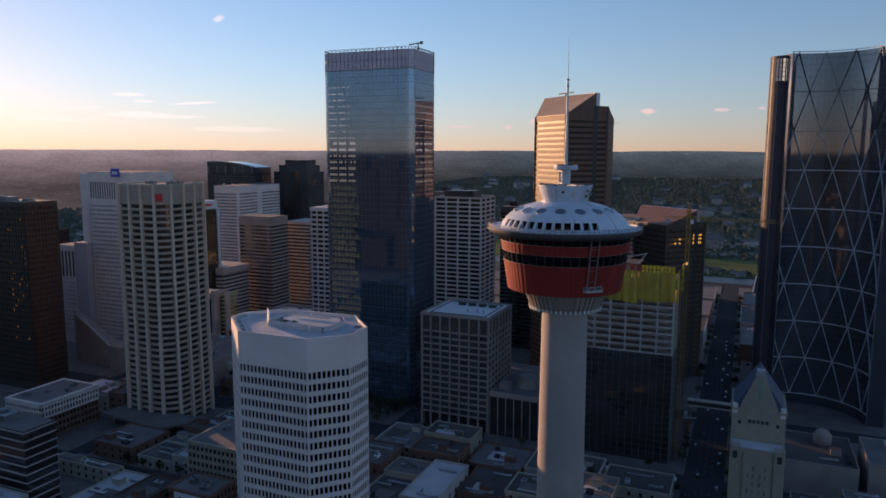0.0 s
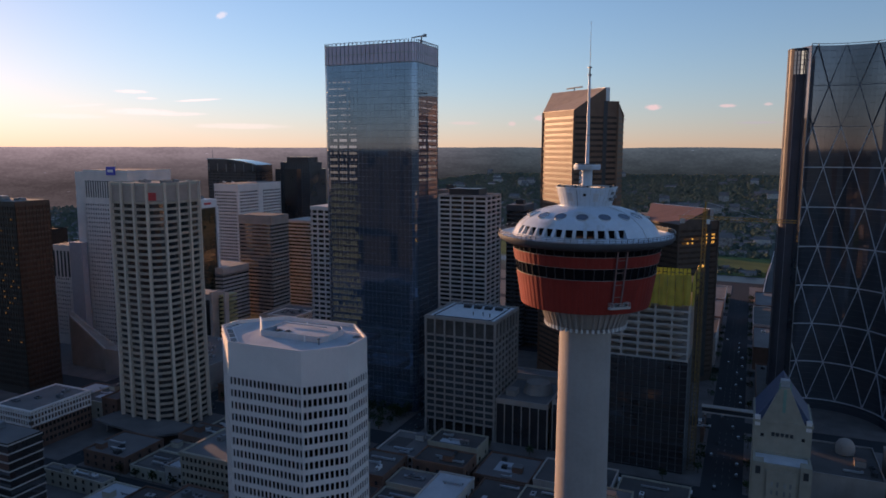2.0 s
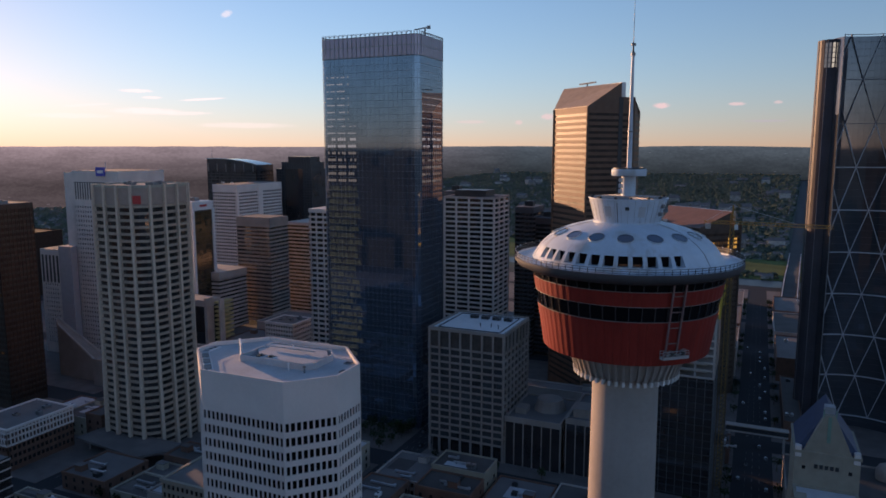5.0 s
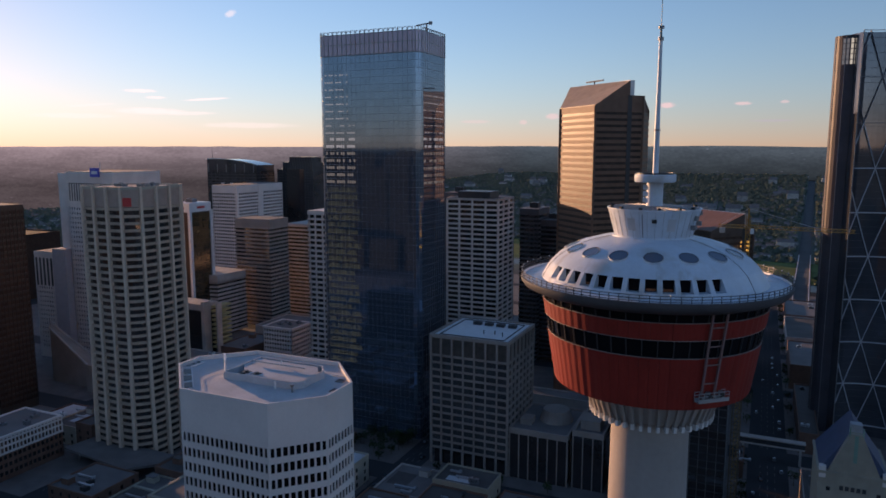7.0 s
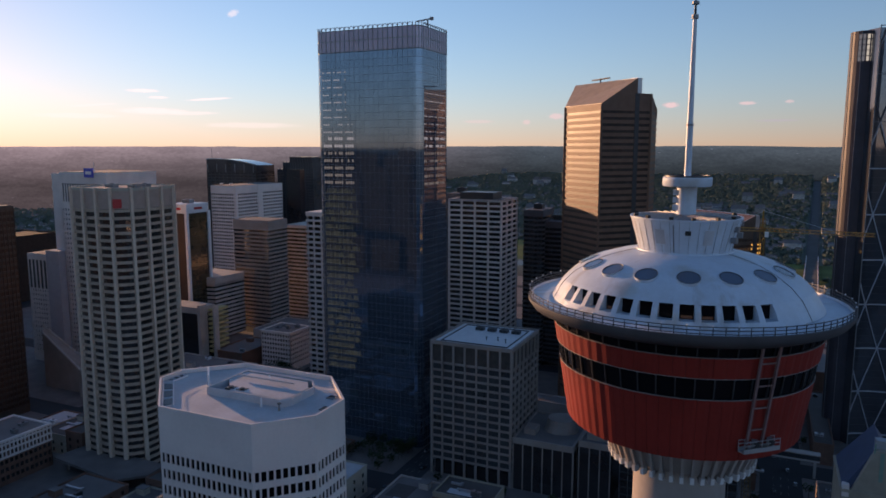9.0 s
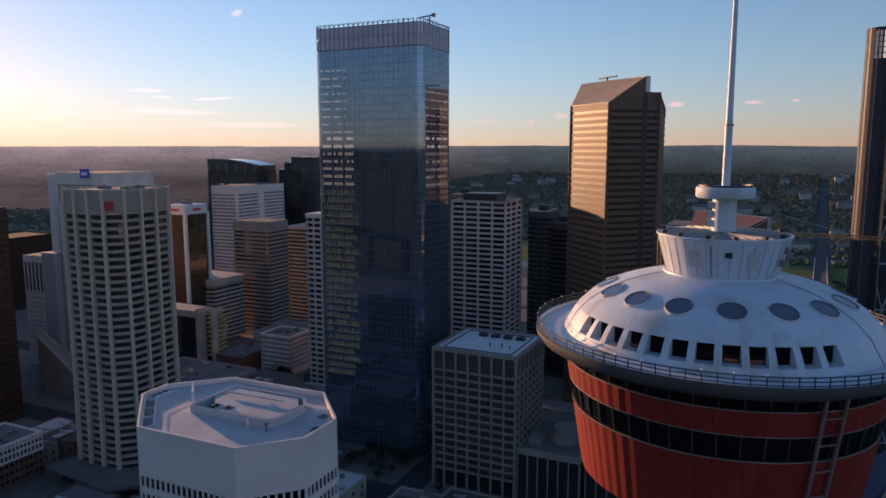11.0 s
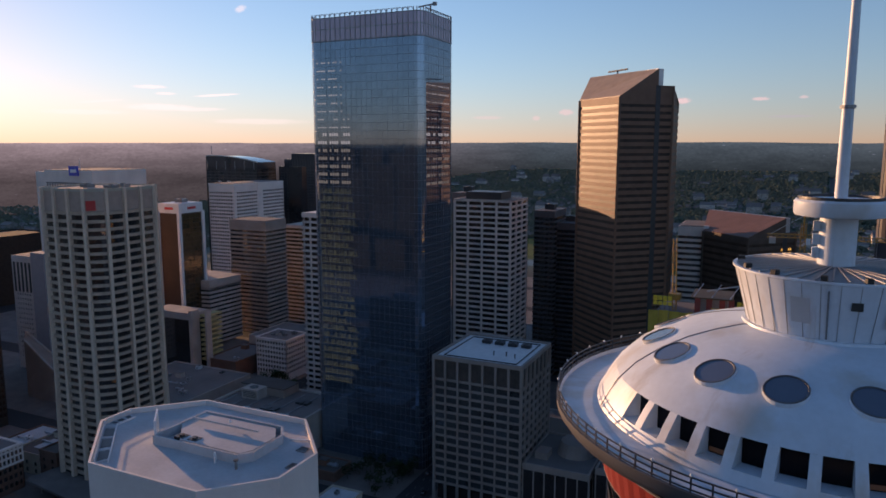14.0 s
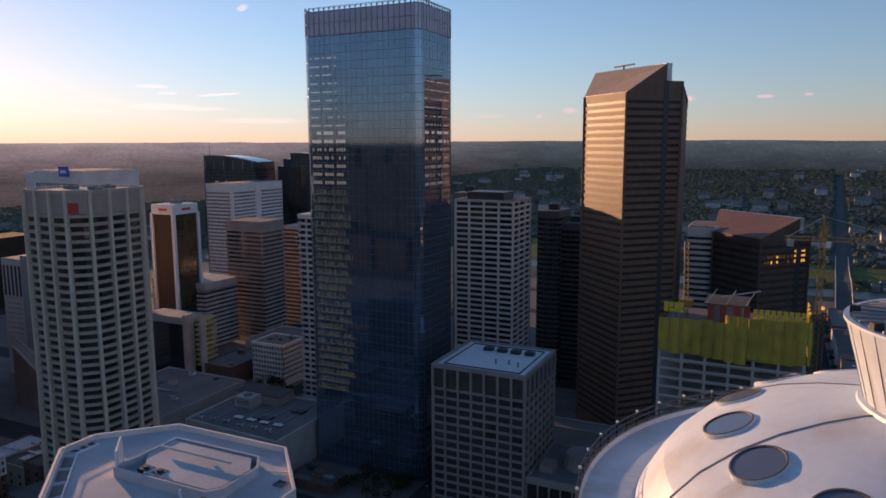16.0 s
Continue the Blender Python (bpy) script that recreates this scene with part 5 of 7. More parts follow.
def octagon_office():
    t = thing("octagonal_office", "near-white eight-sided office block with rows of narrow windows", "office building")
    plan = [(-155, 187), (-127.5, 187), (-117.5, 197.5), (-117.5, 209.5), (-130, 223), (-159, 223), (-171, 211), (-171, 203)]
    fh, zt = 4.01, 100.45
    floors = 25
    facade(t, plan, zt - floors * fh, floors, fh, fh * 0.4, 1.53, 0.48, "oct_stone", "glass_black", 0.3, sides=[0, 1, 2, 7], most=130, proud=0.03, tilt=0.35)
    part("attic_wall", Mesh().prism(plan, zt + 0.4 * fh - 0.02, 110.6, top=True), "oct_stone", t, "tall blank white attic")
    top = inset(plan, 0.5)
    part("parapet", Mesh().ring(plan, top, 110.55, 111.9), "oct_stone", t)
    part("roof_deck", Mesh().prism(inset(plan, 0.55), 110.5, 110.75), "roof_pale", t, "pale roof membrane")
    # track and trench for the cleaning gear along the edge
    outer, inner = inset(plan, 1.0), inset(plan, 3.4)
    for k in (6, 7):
        a, b, c, d = Vector(outer[k]), Vector(outer[(k + 1) % 8]), Vector(inner[k]), Vector(inner[(k + 1) % 8])
        part("walkway_kerb", Mesh().bar((*c, 110.95), (*d, 110.95), 0.22, 0.45), "white_panel", t)
        for z in (111.5, 112.1):
            part("walkway_rail", Mesh().bar((*a, z), (*b, z), 0.09), "white_panel", t)
        for f in (0.06, 0.35, 0.65, 0.94):
            p, q = a.lerp(b, f), c.lerp(d, f)
            part("walkway_post", Mesh().bar((*p, 110.75), (*p, 112.15), 0.12), "white_panel", t)
            part("walkway_rung", Mesh().bar((*p, 110.9), (*q, 110.9), 0.16), "white_panel", t)
        for f in (0.09, 0.38, 0.68):
            quad = [tuple(a.lerp(b, f)), tuple(a.lerp(b, f + .22)), tuple(c.lerp(d, f + .22)), tuple(c.lerp(d, f))]
            part("walkway_grating", Mesh().prism(inset(quad, 0.2), 110.75, 110.86), "dark_metal", t, "dark open grating")
    for x, y, w, d in ((-122.4, 211.4, 2.2, 2.2), (-119.7, 204.2, 1.8, 2.4)):
        g = thing("roof_grating", "dark metal grating set in a pale roof", "grating", "roof gratings")
        part("frame", Mesh().ring(rect(x - w / 2, x + w / 2, y - d / 2, y + d / 2), inset(rect(x - w / 2, x + w / 2, y - d / 2, y + d / 2), .15), 110.75, 111.0), "grey_metal", g)
        part("mesh", Mesh().box(x - w / 2 + .15, x + w / 2 - .15, y - d / 2 + .15, y + d / 2 - .15, 110.75, 110.85), "dark_metal", g)
    # raised plant enclosure, open at the top
    enc = [(-152.5, 200.5), (-130, 200.5), (-128, 203), (-128, 212), (-131, 216), (-152.5, 216)]
    part("plant_wall", Mesh().ring(enc, inset(enc, 0.4), 110.74, 112.7), "roof_pale", t, "pale plant enclosure wall")
    part("screen_wall", Mesh().bar((-157.2, 206.4, 113.2), (-152.2, 201.0, 113.2), 0.4, 4.9), "white_panel", t, "tall white screen wall")
    part("plant_roof", Mesh().prism(inset([(-146, 201.5), (-130.5, 201.5), (-129, 204), (-129, 211), (-132, 215), (-152, 215), (-152, 208)], 0.1), 110.8, 112.5), "roof_pale", t)
    for x in (-147, -143.5):
        roof_unit(x, 203.2, 110.8, 2.4, 2.0, 1.8, "dark_metal", "dark fan unit in a roof well")
    v = thing("roof_vent", "small dark vent pipe on a pale roof", "vent pipe")
    part("pipe", Mesh().tube(-128.9, 198.9, 0.28, 110.74, 112.4, 10), "grey_metal", v)
    part("cap", Mesh().tube(-128.9, 198.9, 0.5, 112.4, 112.65, 10), "dark_metal", v)
    v = thing("roof_vent", "small dome vent on the plant roof", "vent")
    part("cap", Mesh().tube(-142, 212, 0.4, 113.1, 113.8, 10, 0.2), "white_panel", v)
    part("roof_step", Mesh().box(-151, -133, 210.2, 210.6, 113.05, 113.45), "roof_pale", t)
    d = thing("roof_pipe", "white pipe lying along a pale roof", "pipe")
    part("pipe", Mesh().bar((-127.6, 214.2, 111.0), (-122.8, 215.6, 111.0), 0.3), "white_panel", d)
    d = thing("roof_post", "short white post on a pale roof", "post")
    part("post", Mesh().box(-134.6, -134.2, 199.0, 199.3, 110.75, 112.9), "white_panel", d)
    return t


octagon_office()


def grid_office():
    t = thing("concrete_grid_office", "grey concrete-framed office tower with square window bays", "office tower")
    plan = rect(-182.8, -138.0, 395.1, 439.4)
    fh, n = 4.02, 13
    z0 = 72.6 - 11.6 - n * fh
    facade(t, plan, z0, n, fh, 1.1, 6.4, 0.7, "grid_stone", "glass_teal", 0.7, most=150, sides=[0, 1], proud=0.25, tilt=0.4)
    part("lobby_core", Mesh().prism(inset(plan, 1.6), 0, z0), "glass_dark", t, "dark glazed lobby")
    part("top_core", Mesh().prism(inset(plan, 0.9), 61.0, 72.0), "attic_dark", t, "dark louvred attic")
    for i in range(4):
        a, b = Vector(plan[i]), Vector(plan[(i + 1) % 4])
        ln = (b - a).length
        along = (b - a) / ln
        for k in range(8):
            c = a + along * min(max(ln * k / 7, 0.4), ln - 0.4)
            part("attic_pier", Mesh().box(c.x - .5, c.x + .5, c.y - .5, c.y + .5, 61.0, 71.4), "grid_stone", t)
            part("lobby_pier", Mesh().box(c.x - .55, c.x + .55, c.y - .55, c.y + .55, 0, z0), "grid_stone", t)
    part("cornice", Mesh().ring(inset(plan, -0.3), inset(plan, 1.0), 71.3, 73.2), "grid_stone", t)
    part("roof", Mesh().prism(inset(plan, 1.0), 71.6, 72.4), "white_panel", t, "pale roof")
    for cx, cy in ((-138.0, 395.1), (-182.8, 395.1), (-138.0, 439.4)):
        sx, sy = (-1 if cx > -160 else 1), (1 if cy < 400 else -1)
        part("corner_pier", Mesh().box(min(cx - .27 * sx, cx + .9 * sx), max(cx - .27 * sx, cx + .9 * sx), min(cy - .27 * sy, cy + .9 * sy), max(cy - .27 * sy, cy + .9 * sy), z0, 61.0), "grid_stone", t)
    part("roof_rail", Mesh().ring(inset(plan, 4.0), inset(plan, 4.3), 72.4, 72.9), "dark_metal", t)
    for x, y in ((-146, 408), (-151, 410), (-157, 409)):
        v = thing("roof_vent", "small dark vent stack on a pale roof", "vent pipe", "roof vents")
        part("pipe", Mesh().tube(x, y, 0.3, 72.4, 74.2, 8), "dark_metal", v)
        part("cap", Mesh().tube(x, y, 0.5, 74.2, 74.5, 8), "dark_metal", v)
    for k, x in enumerate((-168, -161, -154, -147)):
        roof_unit(x, 428, 72.4, 4.5, 3.5, 1.6, "dark_metal")
    return t


M["attic_dark"] = mat("dark_louvre", (0.075, 0.06, 0.052), 0.7, vary=0.4, scale=0.4, fine=2, streak=0.3)
grid_office()


def annex():
    t = thing("low_glass_annex", "low dark-glass annex with pale upright fins", "office building")
    plan = rect(-137.4, -106, 395.5, 436)
    part("core", Mesh().prism(inset(plan, 0.4), 0, 24.5), "glass_dark", t)
    part("fascia", Mesh().ring(plan, inset(plan, 1.0), 24.5, 27.6), "grid_stone", t)
    part("roof", Mesh().prism(inset(plan, 1.0), 24.4, 26.8), "roof", t)
    for k in range(7):
        x = -137 + 31 * k / 6 * 0.99
        part("fin", Mesh().box(x - .25, x + .25, 395.3, 396.2, 0, 24.5), "grid_stone", t)
    for k in range(7):
        y = 396 + 39.5 * k / 6
        part("fin", Mesh().box(-106.3, -105.8, y - .25, y + .25, 0, 24.5), "grid_stone", t)
    s = thing("stepped_penthouse", "grey stepped penthouse on a low roof", "penthouse")
    part("drum", Mesh().tube(-118, 418, 9, 26.8, 33, 20, 7), "grid_stone", s)
    part("block", Mesh().box(-134, -128, 404, 412, 26.8, 30), "grid_stone", s)
    t2 = thing("low_glass_annex", "second dark-glass annex block with pale fins", "office building")
    plan = rect(-104, -88, 397, 440)
    part("core", Mesh().prism(inset(plan, 0.4), 0, 28), "glass_dark", t2)
    part("fascia", Mesh().ring(plan, inset(plan, 1), 28, 31), "grid_stone", t2)
    part("roof", Mesh().prism(inset(plan, 1), 27.9, 30.2), "roof", t2)
    for k in range(4):
        x = -103.6 + 15.2 * k / 3
        part("fin", Mesh().box(x - .25, x + .25, 396.8, 397.6, 0, 28), "grid_stone", t2)
    p = thing("penthouse", "pale pitched penthouse on an annex roof", "penthouse")
    part("block", Mesh().box(-101, -91, 402, 414, 30.2, 35), "grid_stone", p)


annex()


def white_grid(x0, x1, y0, y1, h, label, fh=3.72, bays=10.2, name="white_grid_tower"):
    t = thing(name, label, "office tower", "white grid towers")
    plan = rect(x0, x1, y0, y1)
    n = int((h - 8) / fh)
    z0 = h - 1.6 - n * fh
    facade(t, plan, z0, n, fh, 1.35, bays, 1.25, "pale_stone", "glass_dark", 0.8, sides=[0, 1], proud=0.15, tilt=0.4)
    part("base_wall", Mesh().prism(plan, 0, z0), "pale_stone", t)
    part("roof", Mesh().prism(inset(plan, 0.8), h - 1.9, h - 0.6), "roof", t)
    part("parapet", Mesh().ring(plan, inset(plan, .8), h - 0.9, h), "pale_stone", t)
    part("corner_pier", Mesh().box(x1 - 1.2, x1 + .17, y0 - .17, y0 + 1.2, z0, h - 1.0), "pale_stone", t)
    part("corner_pier", Mesh().box(x0 - .17, x0 + 1.2, y0 - .17, y0 + 1.2, z0, h - 1.0), "pale_stone", t)
    part("plant_room", Mesh().box(x0 + 6, x1 - 10, y0 + 8, y1 - 8, h - 0.6, h + 4.5), "dark_metal", t, "dark plant room")
    return t


white_grid(-241.9, -199.7, 549.3, 584.6, 135.8, "white-framed office tower with wide dark windows")


def white_fin_tower():
    t = thing("white_balcony_tower", "slim white tower with projecting floor slabs", "office tower")
    plan = rect(-327.1, -296, 489.5, 520)
    n, fh = 31, 3.9
    h = 127.6
    z0 = h - 3 - n * fh
    facade(t, plan, z0, n, fh, 1.5, 6.0, 1.0, "pale_stone", "glass_dark", 1.1, sides=[0, 1], proud=-0.5, tilt=0.4)
    part("attic", Mesh().prism(plan, h - 3 + 1.5, h), "pale_stone", t)
    part("base_wall", Mesh().prism(plan, 0, max(z0, 0.4)), "pale_stone", t)


white_fin_tower()


def round_tower():
    t = thing("faceted_round_tower", "tall round-cornered tower with tapering pale columns and banded floors", "office tower")
    cx, cy, H = -344.4, 347.8, 152.3
    k = 16
    half, flat, bow = 21.1, 14.2, 0.8
    base, facing = [], []
    for s in range(4):
        turn = radians(90 * s)
        for v, out, tilt in ((-flat, 0, -22.5), (-flat / 3, bow, 0), (flat / 3, bow, 0), (flat, 0, 22.5)):
            px, py = half + out, v
            base.append((cx + px * math.cos(turn) - py * math.sin(turn), cy + px * math.sin(turn) + py * math.cos(turn)))
            facing.append(turn + radians(tilt))
    fine = []
    for i in range(k):
        a, b = Vector(base[i]), Vector(base[(i + 1) % k])
        o = Vector((b.y - a.y, a.x - b.x)).normalized()
        for f in (0.0, 0.33, 0.67):
            fine.append(tuple(a.lerp(b, f) + o * (0.0 if f == 0 else 0.35)))
    n, fh = 36, 3.83
    z0 = H - 12.4 - n * fh
    facade(t, fine, z0, n, fh, 1.5, 3.4, 0.0, "round_band", "glass_dark", 0.9, tilt=0.5)
    part("attic", Mesh().prism(inset(fine, 0.3), H - 12.4 + 1.7, H - 0.6), "round_attic", t, "blank concrete attic")
    part("parapet", Mesh().ring(fine, inset(fine, .8), H - 1.4, H), "beige", t)
    part("base_wall", Mesh().prism(inset(fine, 1.5), 0, max(z0, .4)), "glass_dark", t)
    for i in range(k):
        a = facing[i]
        u, w = Vector((math.cos(a), math.sin(a))), Vector((-math.sin(a), math.cos(a)))
        p0, p1 = Vector(base[i]) + u * 1.3, Vector(base[i]) + u * 0.5
        m = Mesh()
        for p, z, s in ((p0, 0, 0.95), (p1, 60, 0.75), (p1, H + .2, .65)):
            m.v += [(*(p - w * s + u * .5), z), (*(p + w * s + u * .5), z), (*(p + w * s - u * 1.6), z), (*(p - w * s - u * 1.6), z)]
        for b in (0, 4):
            m.f += [(b + j, b + (j + 1) % 4, b + 4 + (j + 1) % 4, b + 4 + j) for j in range(4)]
        m.f.append((8, 9, 10, 11))
        part("column", m, "round_column", t, "pale tapering column")
    # the blurred red emblem on the attic, a plain square
    d = Vector((0.7071, -0.7071))
    w = Vector((0.7071, 0.7071))
    c = Vector((cx, cy)) + d * 25.25 - w * 1.9
    m = Mesh()
    a, b = c - w * 2.1, c + w * 2.1
    m.add([(*(a + d * .3), H - 10.2), (*(b + d * .3), H - 10.2), (*(b + d * .3), H - 5.6), (*(a + d * .3), H - 5.6), (*(a - d * .8), H - 10.2), (*(b - d * .8), H - 10.2), (*(b - d * .8), H - 5.6), (*(a - d * .8), H - 5.6)],
          [(0, 1, 2, 3), (4, 0, 3, 7), (1, 5, 6, 2), (3, 2, 6, 7), (0, 4, 5, 1)])
    part("sign_panel", m, "red_sign", t, "plain red square sign")
    part("roof", Mesh().prism(inset(fine, .9), H - 1.5, H - .8), "roof", t)
    for x, y in ((-350, 345), (-338, 356), (-332, 344)):
        roof_unit(x, y, H - .8, 6, 4, 1.8)
    s = thing("plaza_slab", "pale flat canopy slab beside a round tower", "canopy")
    part("slab", Mesh().prism([(-368, 312), (-316, 306), (-305, 318), (-306, 330), (-366, 330)], 6.8, 8.0), "paving", s)
    for x, y in ((-362, 316), (-340, 313), (-318, 310), (-309, 322)):
        part("post", Mesh().tube(x, y, .5, 0.1, 6.8, 8), "concrete", s)


M["round_column"] = mat("pale_sandy_column", (0.66, 0.485, 0.37), 0.8, vary=0.15, streak=0.25)
M["round_band"] = mat("tan_spandrel", (0.47, 0.33, 0.245), 0.8, vary=0.2, piece=0.1, streak=0.2)
M["round_attic"] = mat("brown_grey_attic", (0.42, 0.295, 0.24), 0.8, vary=0.15, streak=0.3)
round_tower()


def punched(name, plan, h, fh, bay, pier, sill, wall, pane, label, attic=8, sides=(0, 1), category="office tower", tilt=0.4, deep=0.4):
    t = thing(name, label, category)
    n = int((h - attic - 4) / fh)
    z0 = h - attic - n * fh
    facade(t, plan, z0, n, fh, sill, bay, pier, wall, pane, deep, sides=list(sides), tilt=tilt, proud=0.02)
    part("base_wall", Mesh().prism(plan, 0, z0), wall, t)
    part("attic", Mesh().prism(plan, h - attic + sill - 0.02, h), wall, t)
    part("roof", Mesh().prism(inset(plan, .8), h, h + .12), "roof", t)
    return t


M["core_grey"] = mat("smooth_blue_grey_concrete", (0.40, 0.37, 0.39), 0.8, vary=0.1, streak=0.25)
# pale tall tower with punched windows, its blank core and its lower wing
p = punched("pale_punched_tower", rect(-531, -480, 452, 500), 154.5, 3.8, 2.9, 1.35, 2.0, "pale_stone", "glass_dark", "pale tall tower with rows of square punched windows", attic=28.5)
part("fin_recess", Mesh().box(-529.5, -481.5, 451.86, 452.02, 131.4, 145.5), "dark_metal", p, "dark louvred recess")
for k in range(18):
    part("attic_fin", Mesh().box(-529.6 + 2.77 * k, -528.4 + 2.77 * k, 451.5, 451.9, 131.2, 145), "pale_stone", p)
sgn = thing("roof_sign", "blue sign box mounted on a tower's parapet", "sign")
part("panel", Mesh().box(-502.6, -492.9, 450.9, 451.6, 150.6, 157.6), "blue_sign", sgn)
part("sign_bar", Mesh().box(-500.9, -494.6, 450.75, 450.9, 152.9, 155.2), "white_panel", sgn)
for x in (-501, -494.8):
    part("bracket", Mesh().box(x, x + .4, 451.6, 452.0, 151, 154), "grey_metal", sgn)
part("aerial", Mesh().tube(-496, 455, .25, 154.5, 162, 6), "steel", sgn)
t = thing("blank_core_tower", "blank blue-grey service core of a pale tower", "tower")
part("wall", Mesh().prism(rect(-546, -531.3, 446, 490), 0, 92.3), "core_grey", t)
part("upper_wall", Mesh().prism(rect(-543.2, -531.3, 454, 500), 92.3, 153), "pale_stone", t)
p = punched("pale_punched_tower", rect(-569, -546.5, 446.5, 486), 89, 3.8, 3.0, 1.4, 2.0, "pale_stone", "glass_dark", "lower wing of a pale tower with punched windows", attic=29)
for k in range(5):
    part("louvre_slot", Mesh().box(-567.4 + 4.4 * k, -565.2 + 4.4 * k, 446.36, 446.52, 61, 84), "dark_metal", p)


# dark reddish glass tower at the edge of downtown
def dark_red_tower():
    t = thing("dark_bronze_tower", "dark bronze-glass tower catching reddish light", "office tower")
    plan = rect(-610, -463, 340, 366)
    n, fh = 33, 3.9
    facade(t, plan, 133 - n * fh, n, fh, 1.5, 2.6, 0.3, "bronze_panel", "glass_bronze", 0.25, sides=[0, 1], tilt=0.4)
    part("base_wall", Mesh().prism(plan, 0, 133 - n * fh), "bronze_panel", t)
    part("attic", Mesh().prism(plan, 134.4, 136.5), "bronze_panel", t)
    part("roof", Mesh().prism(inset(plan, 1), 136.5, 136.7), "roof", t)
    # golden glints off the bronze panes, painted as small glowing pieces
    lit = random.Random(15)
    for _ in range(26):
        x, z = -466 - 2.6 * lit.randint(0, 6), 131.6 - fh * lit.randint(2, 26)
        part("lit_window", Mesh().box(x, x + lit.uniform(.8, 2.0), 339.84, 339.96, z, z + lit.uniform(.7, 1.6)), "glow_low", t, "faint golden glint made as a glowing pane")
    roof_unit(-500, 352, 136.7, 20, 8, 2.5)
    roof_unit(-474, 352, 136.7, 6, 5, 1.5)


M["bronze_panel"] = mat("bronze_panel", (0.052, 0.042, 0.036), 0.5, 0.2, vary=0.25, piece=0.15)
dark_red_tower()

# sloping skylight between the pale tower and the bronze one
t = thing("sloping_atrium", "long sloping glass atrium roof with a pale edge beam", "atrium")
part("glass_slope", Mesh().add([(-520, 420, 40), (-500, 405, 40), (-452, 405, 10), (-470, 425, 10), (-520, 420, 0), (-500, 405, 0), (-452, 405, 0), (-470, 425, 0)],
                               [(0, 1, 2, 3), (1, 5, 6, 2), (2, 6, 7, 3), (0, 4, 5, 1), (3, 7, 4, 0)]), "grid_stone", t)
part("edge_beam", Mesh().bar((-500, 405, 40.3), (-452, 405, 10.3), 1.2), "concrete", t)
part("edge_beam", Mesh().bar((-520, 420, 40.3), (-470, 425, 10.3), 1.2), "concrete", t)
part("end_wall", Mesh().box(-456, -440, 398, 424, 0, 20), "grid_stone", t)

# wide white tower with stepped front and the towers behind it
t = punched("wide_white_tower", [(-607, 700), (-571, 700), (-571, 785), (-607, 785)], 131, 3.9, 3.4, 0.9, 1.9, "pale_stone", "glass_dark", "broad white tower with even rows of windows", attic=9, sides=(0, 1))
part("corner_pier", Mesh().box(-572.5, -570.6, 699.4, 702, 0, 131), "pale_stone", t)
part("mid_pier", Mesh().box(-571.1, -570.4, 738, 746, 0, 131), "pale_stone", t)
for x in (-596, -583):
    a = thing("roof_dish", "small white dish aerial on a roof", "aerial", "roof dishes")
    part("dish", Mesh().tube(x, 706, 1.6, 132.5, 133.6, 10, 2.2), "white_panel", a)
    part("stand", Mesh().tube(x, 706, .3, 131.1, 132.5, 6), "grey_metal", a)

t = thing("dark_arched_tower", "dark glass tower under a curved pale roof edge", "office tower")
plan = rect(-704, -622, 800, 836)
facade(t, plan, 2, 36, 3.9, 1.2, 6.8, 0.6, "dark_metal", "glass_teal", 0.3, sides=[0, 1], tilt=0.3)
m = Mesh()
k = 10
for i in range(k):
    xa, xb = -704 + 82 * i / k, -704 + 82 * (i + 1) / k
    za, zb = (159 - 0.0016 * (x + 690) ** 2 for x in (xa, xb))
    m.add([(xa, 800, 142), (xb, 800, 142), (xb, 800, zb), (xa, 800, za), (xa, 836, 142), (xb, 836, 142), (xb, 836, zb), (xa, 836, za)], [(0, 1, 2, 3), (5, 4, 7, 6), (3, 2, 6, 7)])
m.add([(-704, 800, 142), (-704, 836, 142), (-704, 836, 158.7), (-704, 800, 158.7), (-622, 800, 142), (-622, 836, 142), (-622, 836, 151.6), (-622, 800, 151.6)], [(1, 0, 3, 2), (4, 5, 6, 7)])
part("crown", m, "glass_teal", t)
m = Mesh()
for i in range(k):
    xa, xb = -705 + 84 * i / k, -705 + 84 * (i + 1) / k
    m.bar((xa, 799.5, 159.5 - 0.0016 * (xa + 690) ** 2), (xb, 799.5, 159.5 - 0.0016 * (xb + 690) ** 2), 1.6, 1.0)
part("roof_edge", m, "steel", t, "curved pale roof edge")
for i in range(6):
    part("crown_post", Mesh().box(-702 + 15 * i, -701.2 + 15 * i, 799.3, 800.02, 142, 153), "grey_metal", t)
part("spire", Mesh().tube(-708, 815, .8, 0, 172, 8, .25), "grey_metal", t)

t = thing("stepped_dark_tower", "dark blue glass tower stepping back at the top", "office tower")
for (x0, x1, y0, y1, z0, z1) in ((-612, -556, 830, 870, 0, 146), (-606, -560, 834, 866, 146, 155), (-598, -564, 838, 862, 155, 162)):
    part("block", Mesh().prism(rect(x0, x1, y0, y1), z0, z1), "glass_teal", t)
    for k in range(int((x1 - x0) / 4) + 1):
        part("rib", Mesh().box(x0 + 4 * k - .2, x0 + 4 * k + .2, y0 - .35, y0 + .02, z0, z1), "dark_metal", t)
for k in range(40):
    part("band", Mesh().box(-612.1, -555.9, 829.8, 830.05, 3.6 * k + 1, 3.6 * k + 1.9), "dark_metal", t)
part("bay", Mesh().prism([(-594, 826), (-574, 826), (-570, 830), (-598, 830)], 0, 146), "glass_dark", t)

